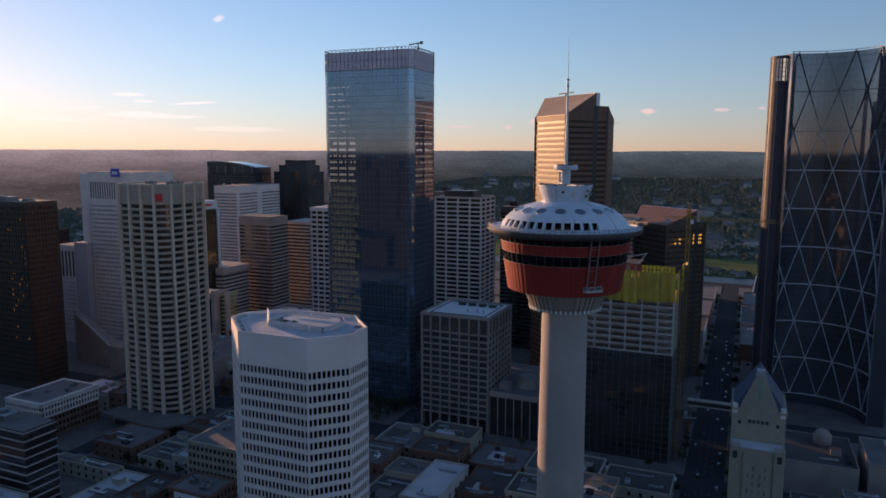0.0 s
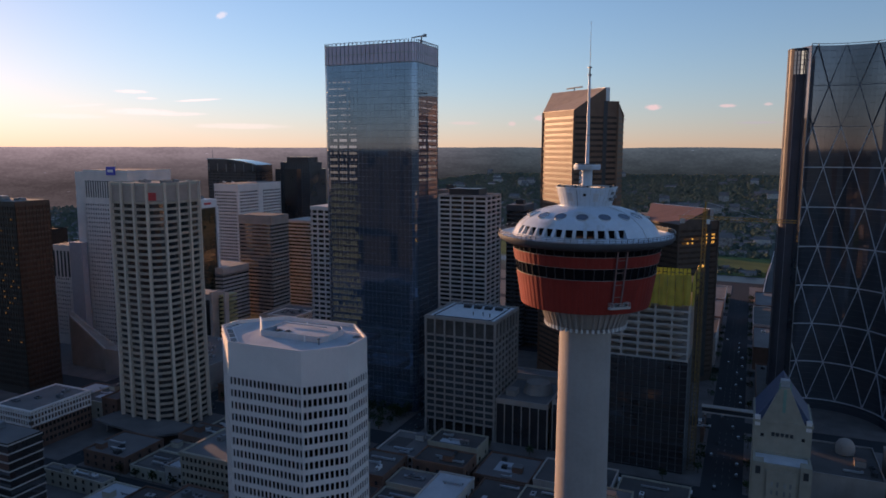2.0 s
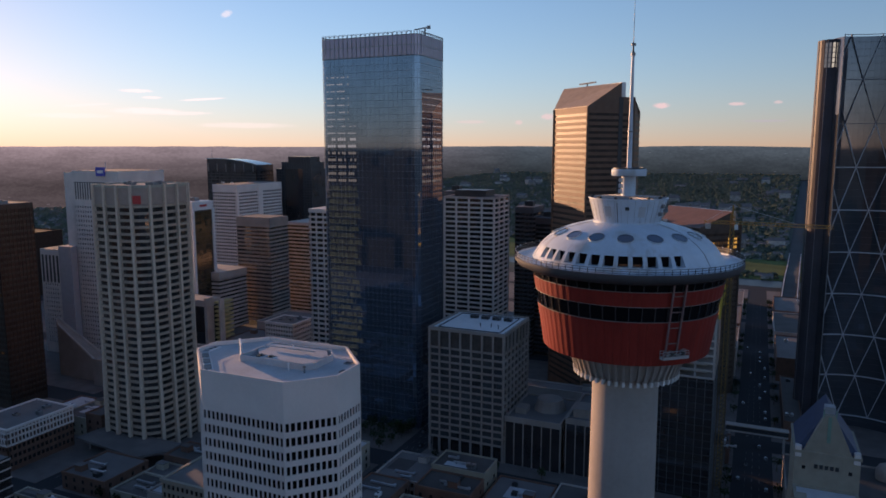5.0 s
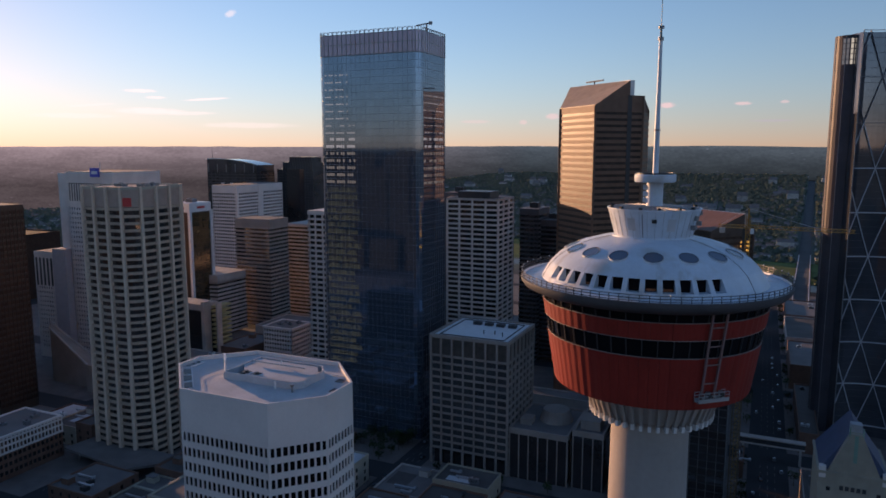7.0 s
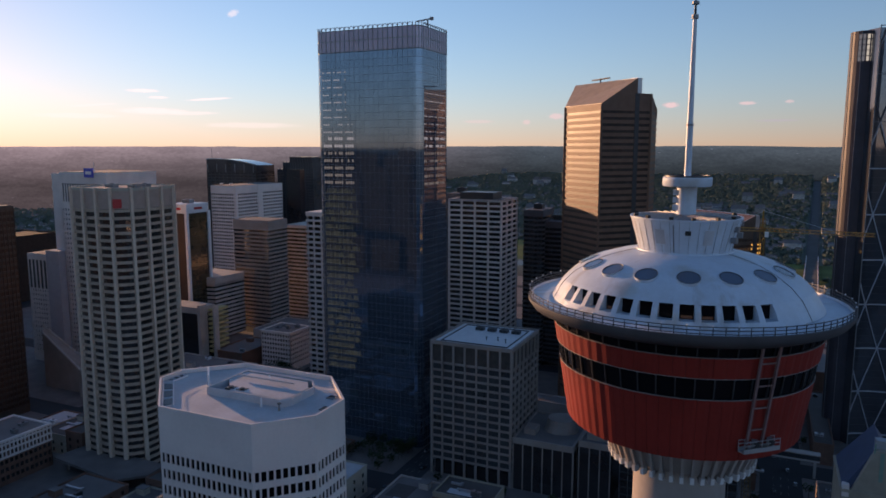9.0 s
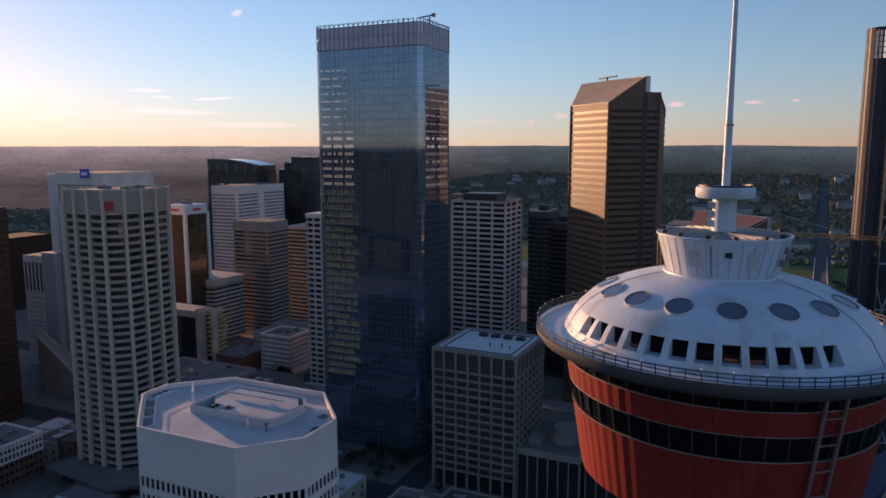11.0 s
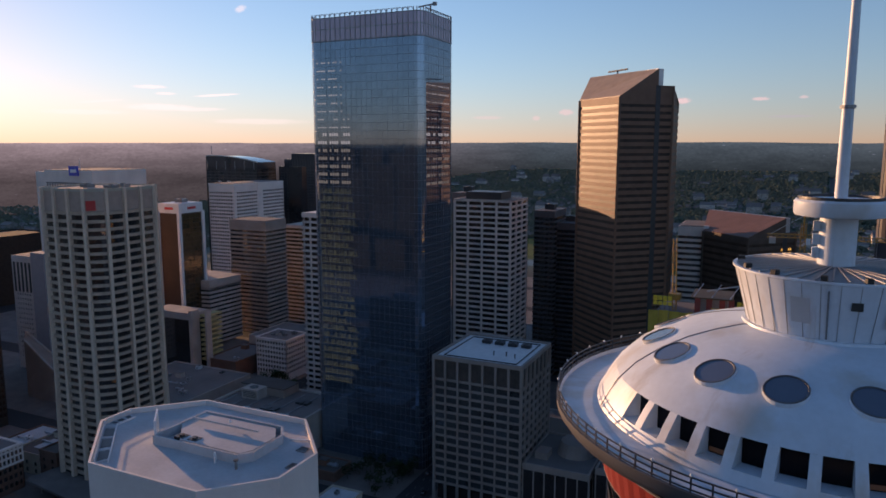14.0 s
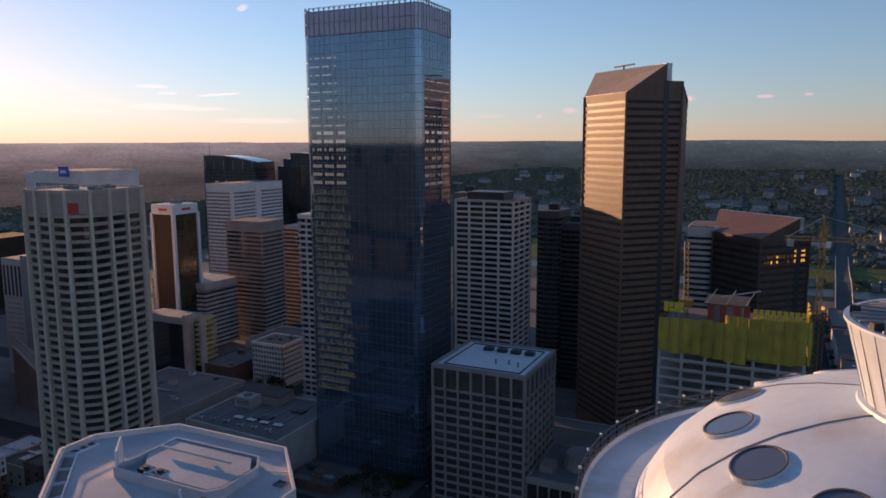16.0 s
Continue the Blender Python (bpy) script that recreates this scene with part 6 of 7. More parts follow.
# banded grey tower in front
t = thing("banded_grey_tower", "grey office tower with long window bands and a blank crown", "office tower")
plan = rect(-487, -446, 597, 626)
z = banded(t, plan, 2, 97, 3.75, 0.5, "grid_stone", "glass_dark", 0.5, 4)
part("crown", Mesh().prism(plan, 98.85, 106), "grid_stone", t)
part("roof", Mesh().prism(inset(plan, 1), 106, 106.2), "roof", t)

t = thing("gold_slat_block", "small block with sunset gold put into its glass", "office building")
plan = rect(-466, -436, 650, 690)
banded(t, plan, 2, 94, 3.8, 0.45, "concrete", "glass_gold", 0.4, 5)
part("crown", Mesh().prism(plan, 95.7, 97), "concrete", t)

t = thing("black_gold_tower", "black glass tower tinted with sunset gold, white corners and white crown", "office tower")
plan = rect(-503, -480, 531, 557)
part("core", Mesh().prism(inset(plan, .3), 0, 118), "glass_bronze", t)
spots = []
for f in range(30):
    for k in range(7):
        spots.append(((-480.25, 531 + 26 * (k + .5) / 7, 116 - 3.9 * (f + .5)), (0, 1), 26 / 7 - .2, 3.6))
panes(t, spots, "glass_gold", "gold_pane", 60, 0.3)
part("crown", Mesh().prism(inset(plan, -.3), 117, 125), "white_panel", t, "white crown band")
for x, y in ((-503, 531), (-480, 531), (-480, 557)):
    part("corner_pier", Mesh().box(x - 1.3, x + 1.3, y - 1.3, y + 1.3, 0, 118), "white_panel", t)
part("sign_panel", Mesh().box(-495, -486, 530.3, 530.65, 120, 122), "red_sign", t, "faint red sign strip")
part("sign_panel", Mesh().box(-479.65, -479.35, 540, 549, 120, 122), "red_sign", t, "faint red sign strip")
roof_unit(-492, 546, 125, 8, 6, 3)

# lower blocks round the round tower
t = thing("wavy_block", "mid-rise pale block with wavy window bands", "office building")
plan = [(-536, 556), (-500, 548), (-472, 553), (-470, 590), (-536, 596)]
banded(t, plan, 1, 50, 3.7, 0.55, "concrete", "glass_dark", 0.5, 5)
part("crown", Mesh().prism(plan, 50, 58), "concrete", t)
roof_unit(-500, 570, 58, 12, 8, 3)
M["slat_yellow"] = mat("yellow_slat", (0.45, 0.36, 0.16), 0.6, vary=0.2)
t = thing("dark_fin_block", "dark glass slab with a tall white end fin and yellow slats", "office building")
plan = rect(-470, -428, 486, 506)
part("core", Mesh().prism(plan, 0, 43), "glass_dark", t)
part("roof", Mesh().prism(inset(plan, 1), 43, 48), "concrete", t)
part("fin", Mesh().box(-428, -425, 484, 492, 0, 51), "concrete", t, "tall white fin")
part("rear_fin", Mesh().box(-418, -416.3, 490, 495, 0, 50), "concrete", t)
for k in range(10):
    part("slat", Mesh().box(-424.4, -418.1, 492, 508, 12 + 3.7 * k, 13.6 + 3.7 * k), "slat_yellow", t)
M_blocks = [
    # x0, x1, y0, y1, height, wall, windows, storey
    ("white_low_block", -385, -357, 507, 533, 31, "pale_stone", 3.6, "small white office block with even windows"),
    ("stone_block", -248, -196, 259, 292, 30, "cream", 4.0, "pale stone block with tall paired windows"),
    ("department_store", -406, -376, 277, 317, 24, "brick", 4.2, "brown brick store with a pale upper storey and cornice"),
    ("low_brick_block", -240, -216, 237, 255, 17, "brick", 4.0, "low brick block with a painted wall"),
]
for name, x0, x1, y0, y1, h, wall, fh, label in M_blocks:
    t = thing(name, label, "building")
    plan = rect(x0, x1, y0, y1)
    n = max(1, int((h - 3) / fh))
    facade(t, plan, h - 2.2 - n * fh, n, fh, fh * .45, 2.6, 0.9, wall, "glass_dark", .35, sides=[0, 1], most=60, proud=0.03, tilt=.4)
    part("base_wall", Mesh().prism(inset(plan, .05), 0, h - 2.2 - n * fh), wall, t)
    if name == "department_store":
        for z, top, most in ((h - 9.2, h - 1.3, 1),):
            for i in range(15):
                x = x0 + 30 * i / 14
                part("pilaster", Mesh().box(x - .35, x + .35, y0 - .35, y0 + .2, z, top), "pale_stone", t)
            for i in range(20):
                y = y0 + 40 * i / 19
                part("pilaster", Mesh().box(x1 - .2, x1 + .35, y - .35, y + .35, z, top), "pale_stone", t)
            for zz in (z, z + 3.7, top - 1.0):
                part("string_course", Mesh().ring(inset(plan, -.45), inset(plan, .5), zz - .5, zz + .5), "pale_stone", t)
    part("cornice", Mesh().ring(inset(plan, -.5), inset(plan, 1), h - 1.2, h), "pale_stone" if name == "department_store" else wall, t)
    part("attic", Mesh().prism(plan, h - 2.2 + fh * .45 - .02, h - 1.2), wall, t)
    part("roof", Mesh().prism(inset(plan, 1), h - 1.4, h - .5), "roof", t)
    rnd = random.Random(int(x0))
    for _ in range(4):
        roof_unit(rnd.uniform(x0 + 5, x1 - 5), rnd.uniform(y0 + 5, y1 - 5), h - .5, rnd.uniform(2, 5), rnd.uniform(2, 5), rnd.uniform(1, 2.5))

# construction tower with yellow netting
def construction_tower():
    t = thing("construction_tower", "unfinished concrete tower wrapped in yellow netting", "construction tower")
    x0, x1, y0, y1 = -83.5, -31.5, 395, 432
    part("clad_core", Mesh().prism(rect(x0 + .4, x1 - .4, y0 + .4, y1 - .4), 0, 62), "glass_dark", t)
    for k in range(17):
        part("clad_band", Mesh().ring(rect(x0, x1, y0, y1), rect(x0 + 1, x1 - 1, y0 + 1, y1 - 1), 3.7 * k + 1, 3.7 * k + 1.6), "dark_metal", t)
    for k in range(14):
        x = x0 + (x1 - x0) * k / 13
        part("clad_fin", Mesh().box(x - .1, x + .1, y0 - .15, y0 + .3, 1, 62), "grey_metal", t)
    fh = 3.75
    for k in range(9):
        z = 62 + fh * k
        part("slab", Mesh().box(x0, x1, y0, y1, z, z + .45), "concrete", t, "bare concrete slab")
        if k < 8:
            for i in range(7):
                x = x0 + .5 + (x1 - x0 - 1) * i / 6
                part("column", Mesh().box(x - .5, x + .5, y0 - .12, y0 + 1.0, z + .45, z + fh), "concrete", t)
            for j in range(1, 5):
                y = y0 + (y1 - y0 - 1) * j / 4
                part("column", Mesh().box(x1 - 1.0, x1 + .12, y - .45, y + .45, z + .45, z + fh), "concrete", t)
            part("partition", Mesh().box(x0 + 4, x1 - 4, y0 + 9, y0 + 9.3, z + .45, z + fh), "concrete", t)
            part("edge_upstand", Mesh().box(x0 + .02, x1 - .02, y0 + .02, y0 + .2, z + .45, z + .95), "concrete", t)
    # netting hangs in separate sheets, some higher than others
    rnd = random.Random(11)
    for side in range(2):
        n = 13 if side == 0 else 8
        for i in range(n):
            top = 105.5 + (2.5 if i > 5 else 0) + rnd.uniform(-.4, .4) if side == 0 else 108 + rnd.uniform(-.5, .5)
            bot = 92.3 + rnd.uniform(-1.0, .4) - (1.5 if side == 0 and i in (4, 5, 6, 7) else 0)
            m = Mesh()
            c = 6
            for a in range(c + 1):
                f = (i + (a / c) * .97) / n
                bulge = .9 * math.sin(math.pi * a / c) + rnd.uniform(-.15, .15)
                for z in (bot, (bot + top) / 2, top):
                    b = bulge * (1.3 if z == (bot + top) / 2 else .8)
                    m.v.append((x0 + (x1 - x0) * f, y0 - .5 - b, z) if side == 0 else (x1 + .5 + b, y0 + (y1 - y0) * f, z))
            for a in range(c):
                m.f += [(3 * a + q, 3 * a + 3 + q, 3 * a + 4 + q, 3 * a + 1 + q) for q in (0, 1)]
            part("net_sheet", m, "yellow", t, "yellow debris netting")
    part("deck", Mesh().box(x0 + 1, x1 - 1, y0 + 1, y1 - 1, 101, 102), "roof", t)
    s = thing("core_formwork", "red and grey climbing formwork round a concrete core", "formwork")
    part("core", Mesh().box(-66, -54, 404, 420, 102, 110), "grid_stone", s)
    for k, x in enumerate((-66.5, -62, -57, -53.5)):
        part("panel", Mesh().box(x, x + 2.2, 403.2, 403.7, 103, 110.5), "orange", s)
    part("platform", Mesh().box(-68, -52, 402, 421, 110.2, 110.7), "hoist_brown", s)
    for x in (-67, -60, -53):
        part("prop", Mesh().bar((x, 402.5, 110.7), (x + 3, 410, 115), .3), "steel", s)
    part("boom", Mesh().bar((-62, 405, 113), (-48, 402, 117), .5), "steel", s)
    for k in range(13):
        x = (-50 + 2.0 * k) if k < 9 else (-82 + 1.9 * (k - 9))
        b = thing("yellow_barrier", "yellow safety barrier on the top deck", "barrier", "site barriers")
        part("panel", Mesh().box(x, x + 1.6, 396.2, 396.5, 109.3 - .3 * (k % 2), 111.2), "barrier_yellow", b)
        part("panel", Mesh().box(x, x + 1.6, 396.2, 396.5, 107.4, 108.8), "barrier_yellow", b)
        part("post", Mesh().box(x + .7, x + .9, 396.51, 396.7, 102, 111), "dark_metal", b)
    h = thing("site_hoist", "brown scaffold hoist mast up a tower side", "hoist")
    for k in range(28):
        part("frame", Mesh().ring(rect(-30.2, -26, 402, 407), rect(-29.9, -26.3, 402.3, 406.7), 4 * k, 4 * k + .3), "hoist_brown", h)
    for x, y in ((-30, 402.2), (-26.2, 402.2), (-30, 406.8), (-26.2, 406.8)):
        part("post", Mesh().box(x - .2, x + .2, y - .2, y + .2, 0, 110), "hoist_brown", h)
    for k in range(27):
        part("brace", Mesh().bar((-30, 402.1, 4 * k), (-26.2, 402.1, 4 * k + 4), .22), "hoist_brown", h)
    return t


M["barrier_yellow"] = mat("bright_yellow_mesh_panel", (0.75, 0.48, 0.03), 0.6, vary=0.3, scale=1, fine=4)
M["hoist_brown"] = mat("rusty_scaffold", (0.13, 0.085, 0.05), 0.7, vary=0.3)
construction_tower()


def lattice(parent, a, b, w, step, name, material="crane", cross=(0, 0, 1)):
    """A square lattice boom of chords and braces."""
    a, b = Vector(a), Vector(b)
    d = (b - a).normalized()
    s = d.cross(Vector(cross)).normalized() if abs(d.dot(Vector(cross))) < .99 else Vector((1, 0, 0))
    u = s.cross(d)
    n = max(2, int((b - a).length / step))
    m = Mesh()
    corner = [(s * i + u * j) * w / 2 for i, j in ((-1, -1), (1, -1), (1, 1), (-1, 1))]
    for c in corner:
        m.bar(a + c, b + c, w * .14)
    for k in range(n):
        p, q = a.lerp(b, k / n), a.lerp(b, (k + 1) / n)
        for i in range(4):
            m.bar(p + corner[i], q + corner[(i + 1) % 4], w * .09)
    part(name, m, material, parent)


def tower_crane(x, y, z0, z1, jib, back, label, base=0.0):
    t = thing("tower_crane", label, "tower crane", "tower cranes")
    lattice(t, (x, y, z0), (x, y, z1), 1.9, 2.2, "mast", cross=(0, 1, 0))
    lattice(t, (x, y, z1 - 5), Vector((x, y, z1 - 5)) + Vector(jib), 1.4, 2.0, "jib")
    lattice(t, (x, y, z1 - 5), Vector((x, y, z1 - 5)) + Vector(back), 1.4, 2.0, "counter_jib")
    c = Vector((x, y, z1 - 6.6)) + Vector(back) * .85
    part("counterweight", Mesh().box(c.x - 1.2, c.x + 1.2, c.y - 1.2, c.y + 1.2, c.z - 1.5, c.z + 1), "concrete", t)
    part("cab", Mesh().box(x + 1, x + 2.6, y - 1.2, y + .6, z1 - 8.2, z1 - 5.8), "white_panel", t, "white crane cab")
    part("apex", Mesh().bar((x, y, z1 - 5), (x, y, z1 + 3.5), .7), "crane", t)
    part("tie", Mesh().bar((x, y, z1 + 3.4), Vector((x, y, z1 - 4.3)) + Vector(jib) * .65, .16).bar((x, y, z1 + 3.4), Vector((x, y, z1 - 4.3)) + Vector(back) * .9, .16), "steel", t)


tower_crane(-28.0, 414.0, 0, 141.5, (44, 6, -1.0), (-13, -2, 0), "yellow tower crane with a long jib beside a building site")
t = thing("luffing_crane_mast", "slim yellow crane mast rising from a building site", "tower crane", "tower cranes")
lattice(t, (-75.5, 412, 102), (-76.5, 413, 133), 1.5, 2.0, "mast", cross=(0, 1, 0))
part("machine_deck", Mesh().box(-78, -73, 410, 414.5, 107, 109.5), "crane", t)
t = thing("site_lamp", "warm yellow work lamp on a hoist", "lamp", "site lamps")
part("lamp", Mesh().box(-27.6, -26.6, 401.2, 401.9, 112, 113.2), "lamp_yellow", t)
rnd = random.Random(6)
for i, x in enumerate((-50, -48.4, -46.8, -44, -42.2, -40.6, -38.4, -36.6, -34.8, -31.2, -30.1)):
    for j, z in enumerate((105.4, 108.4, 111.0)):
        big = x > -36
        if (j == 2 and not big) or (not big and rnd.random() < 0.35):
            continue
        u = thing("lit_window", "warm yellow lit opening high on a dark tower", "window", "lit openings")
        y, w, h = 545 + (x + 52.3) * 1.02, rnd.uniform(0.7, 1.2), rnd.uniform(1.0, 1.8)
        m = Mesh().bar((x + .25, y - .25, z), (x + .25 + w * .7, y - .25 + w * .7, z), .25, h)
        part("glow", m, "lamp_yellow" if big or rnd.random() < 0.25 else "glow_low", u)

# pale slab block behind
t = thing("striped_slab_block", "white slab block with dark window stripes", "office building")
plan = rect(-95, -77, 575, 612)
banded(t, plan, 1, 115, 3.6, .5, "pale_stone", "glass_dark", .4, 4, sides=[0, 1])
part("attic", Mesh().prism(plan, 116.8, 121), "pale_stone", t)
part("end_fin", Mesh().box(-79.5, -76.4, 573.5, 575.02, 0, 122), "white_panel", t)
part("roof", Mesh().prism(inset(plan, 1), 121, 121.6), "roof", t)

# dark neighbours of the white grid tower
M["dark_panel"] = mat("dark_grey_panel", (0.09, 0.092, 0.10), 0.7, vary=0.2, piece=0.15)
for x0, x1, y0, y1, h, label in ((-200, -184, 600, 630, 125, "dark narrow tower with thin balcony lines"), (-186, -170, 606, 640, 116, "dark blue-grey banded tower"), (-176, -158, 640, 680, 128, "dark slab tower behind others"), (-262, -246, 590, 620, 137, "dark tower block beyond the glass tower")):
    t = thing("dark_slab_tower", label, "office tower", "dark slab towers")
    plan = rect(x0, x1, y0, y1)
    banded(t, plan, 1, h - 5, 3.6, .4, "dark_panel", "glass_dark", .3, 4, sides=[0, 1])
    part("attic", Mesh().prism(plan, h - 5 + 1.4, h), "dark_panel", t)
    roof_unit((x0 + x1) / 2, (y0 + y1) / 2, h, 7, 6, 4, "dark_metal")


# ---- low buildings and street level ----
def hotel():
    t = thing("gabled_hotel", "cream stone hotel tower with a steep gabled top", "hotel")
    x0, x1, y0, y1, h = 0.2, 21.3, 318, 345, 66
    plan = rect(x0, x1, y0, y1)
    part("upper_wall", Mesh().prism(plan, 0, h - 3), "cream", t)
    part("cornice", Mesh().ring(inset(plan, -.4), inset(plan, 1), h - 3, h - 2), "cream", t)
    part("gable", Mesh().add([(x0 + 2.5, y0 + .1, h - 2.8), (x1 - 2.5, y0 + .1, h - 2.8), ((x0 + x1) / 2 + 1.6, y0 + .1, 78), ((x0 + x1) / 2 - 1.6, y0 + .1, 78),
                              (x0 + 2.5, y0 + 3, h - 2.8), (x1 - 2.5, y0 + 3, h - 2.8), ((x0 + x1) / 2 + 1.6, y0 + 3, 78), ((x0 + x1) / 2 - 1.6, y0 + 3, 78)],
                             [(0, 1, 2, 3), (1, 5, 6, 2), (4, 0, 3, 7), (3, 2, 6, 7)]), "cream", t, "steep cream gable")
    roof = [(x0 + .4, y0 + 1.2, h - 2), (x1 - .4, y0 + 1.2, h - 2), (x1 - .4, y1, h - 2), (x0 + .4, y1, h - 2), ((x0 + x1) / 2, y0 + 4, 79), ((x0 + x1) / 2, y1 - 4, 79)]
    part("roof", Mesh().add(roof, [(0, 1, 4), (1, 2, 5, 4), (2, 3, 5), (3, 0, 4, 5)]), "slate_blue", t, "steep blue-grey metal roof")
    cx = (x0 + x1) / 2
    part("gable_window", Mesh().box(cx - .55, cx + .55, y0 - .05, y0 + .2, h + 2, 77.5), "verdigris", t, "tall green window slot")
    part("lantern", Mesh().box(cx - 1.7, cx + 1.7, y0 + 2.5, y0 + 6, 76, 80.5), "steel", t, "metal roof lantern")
    for x in (cx - 2.0, cx + 2.0):
        part("lantern_post", Mesh().box(x - .2, x + .2, y0 + .6, y0 + 1.1, 72, 80), "verdigris", t)
    for x in (x0 + .2, x1 - 2.2):
        part("turret", Mesh().box(x, x + 2, y0 - .3, y0 + 2, h - 4.5, h - .5), "pale_stone", t)
    for x in (x0 + 2.6, x1 - 3.6):
        part("window", Mesh().box(x, x + 1.2, y0 - .04, y0 + .1, h - 9, h - 7.6), "glass_dark", t)
    # raised sign reduced to plain bars
    sgn = part("sign", Mesh().box(cx - 4.3, cx + 4.3, y0 - .06, y0 - .02, h - 8.4, h - 8.2), "cream", t)
    for k in range(5):
        part("sign_bar", Mesh().box(cx - 4 + 1.7 * k, cx - 2.9 + 1.7 * k, y0 - .2, y0 - .03, h - 8.1, h - 6.6), "dark_metal", sgn)
    # front wing one step lower
    wy = 306
    wing = rect(x0 + .3, x1 - .3, wy, y0)
    part("wing_wall", Mesh().prism(wing, 0, 49.5), "cream", t)
    part("wing_roof", Mesh().prism(inset(wing, .8), 49.5, 50.2), "roof_pale", t)
    part("wing_parapet", Mesh().ring(inset(wing, -.2), inset(wing, .8), 49.4, 50.9), "cream", t)
    for x in (x0 + .1, x1 - 4.1):
        part("corner_tower", Mesh().box(x, x + 4, wy - .7, wy + 4, 0, 51.5), "cream", t)
        part("lattice_panel", Mesh().box(x + 1.1, x + 2.9, wy - .8, wy - .68, 46.5, 49.6), "dark_metal", t)
    part("bay_wall", Mesh().box(cx - 5.2, cx + 5.2, wy - .5, wy + 1, 0, 48.5), "cream", t)
    for f in range(11):
        for k in range(4):
            x = cx - 3.6 + 2.0 * k + (.55 if k > 1 else 0)
            part("window", Mesh().box(x, x + .8, wy - .56, wy - .42, 42 - 3.4 * f, 43.9 - 3.4 * f), "blind", t)
    for k in range(9):
        part("side_window", Mesh().box(x1 - .02, x1 + .08, y0 + 2 + 2.6 * k, y0 + 3.2 + 2.6 * k, 20, 60), "glass_dark", t)


hotel()


def low_block(x0, x1, y0, y1, h, wall, roof, label, units=3, seed=1, storey=4.0, front=True):
    """A low flat-roofed block with recessed shop and upper windows, a parapet and roof plant."""
    rnd = random.Random(seed)
    t = thing("low_building", label, "building", "low downtown blocks")
    plan = rect(x0, x1, y0, y1)
    part("wall", Mesh().prism(plan, 0, h - .6), wall, t)
    part("parapet", Mesh().ring(inset(plan, -.15), inset(plan, .45), h - .62, h + .5), wall, t)
    part("roof", Mesh().prism(inset(plan, .45), h - .7, h - .3), roof, t)
    n = max(1, int(h / storey))
    cnt = max(2, int((x1 - x0) / 5.5))
    for f in range(min(n, 3) if y0 < 380 else 0):
        for k in range(cnt):
            x = x0 + (x1 - x0) * (k + .5) / cnt
            part("window", window_mesh(), "glass_dark", t).location = (x, y0, f * storey + 2.4)
        cy = max(2, int((y1 - y0) / 6.5))
        for k in range(cy):
            ob = part("window", window_mesh(), "glass_dark", t)
            ob.matrix_basis = Matrix.Translation((x1, y0 + (y1 - y0) * (k + .5) / cy, f * storey + 2.4)) @ Matrix.Rotation(math.pi / 2, 4, "Z")
    for _ in range(units):
        w, d = rnd.uniform(1.5, 5), rnd.uniform(1.5, 4.5)
        roof_unit(rnd.uniform(x0 + 3, x1 - 3), rnd.uniform(y0 + 3, y1 - 3), h - .3, w, d, rnd.uniform(.8, 2.4), rnd.choice(["grey_metal", "steel", "dark_metal", "white_panel"]))
    if y0 < 480:
        for _ in range(2):
            w, d = rnd.uniform(5, min(14, x1 - x0 - 3)), rnd.uniform(.8, 1.4)
            a, b = rnd.uniform(x0 + 1.5, x1 - w - 1.4), rnd.uniform(y0 + 2, y1 - 4)
            s = thing("roof_duct", "galvanised duct run on a flat roof", "duct", "roof ducts")
            part("duct", Mesh().box(a, a + w, b, b + d, h + .1, h + .9), "steel", s)
            part("elbow", Mesh().box(a + w - d, a + w, b + d, b + d + 1.2, h - .3, h + .9), "steel", s)
            part("bearer", Mesh().box(a + 1, a + 1.4, b - .1, b + d + .1, h - .3, h + .1), "dark_metal", s)
        a, b = rnd.uniform(x0 + 1, (x0 + x1) / 2 - 2), rnd.uniform(y0 + 1, (y0 + y1) / 2 - 2)
        part("roof_patch", Mesh().box(a, a + (x1 - x0) * rnd.uniform(.2, .45), b, b + (y1 - y0) * rnd.uniform(.2, .45), h - .31, h - .29), rnd.choice(["roof", "roof_dark", "roof_pale", "paving"]), t)
    if rnd.random() < .7 and x1 - x0 > 14:
        s = thing("stair_house", "small block stair house on a flat roof", "stair house", "stair houses")
        a, b = rnd.uniform(x0 + 2, x1 - 7), rnd.uniform(y0 + 2, y1 - 6)
        part("wall", Mesh().box(a, a + 5, b, b + 4, h - .3, h + 2.8), wall, s)
        part("roof", Mesh().box(a - .2, a + 5.2, b - .2, b + 4.2, h + 2.8, h + 3.05), roof, s)
    return t


def window_mesh():
    if "w" not in PANES:
        PANES["w"] = Mesh().box(-.75, .75, -.06, .1, -1.0, 1.0).data("window", "glass_dark")
    return PANES["w"]


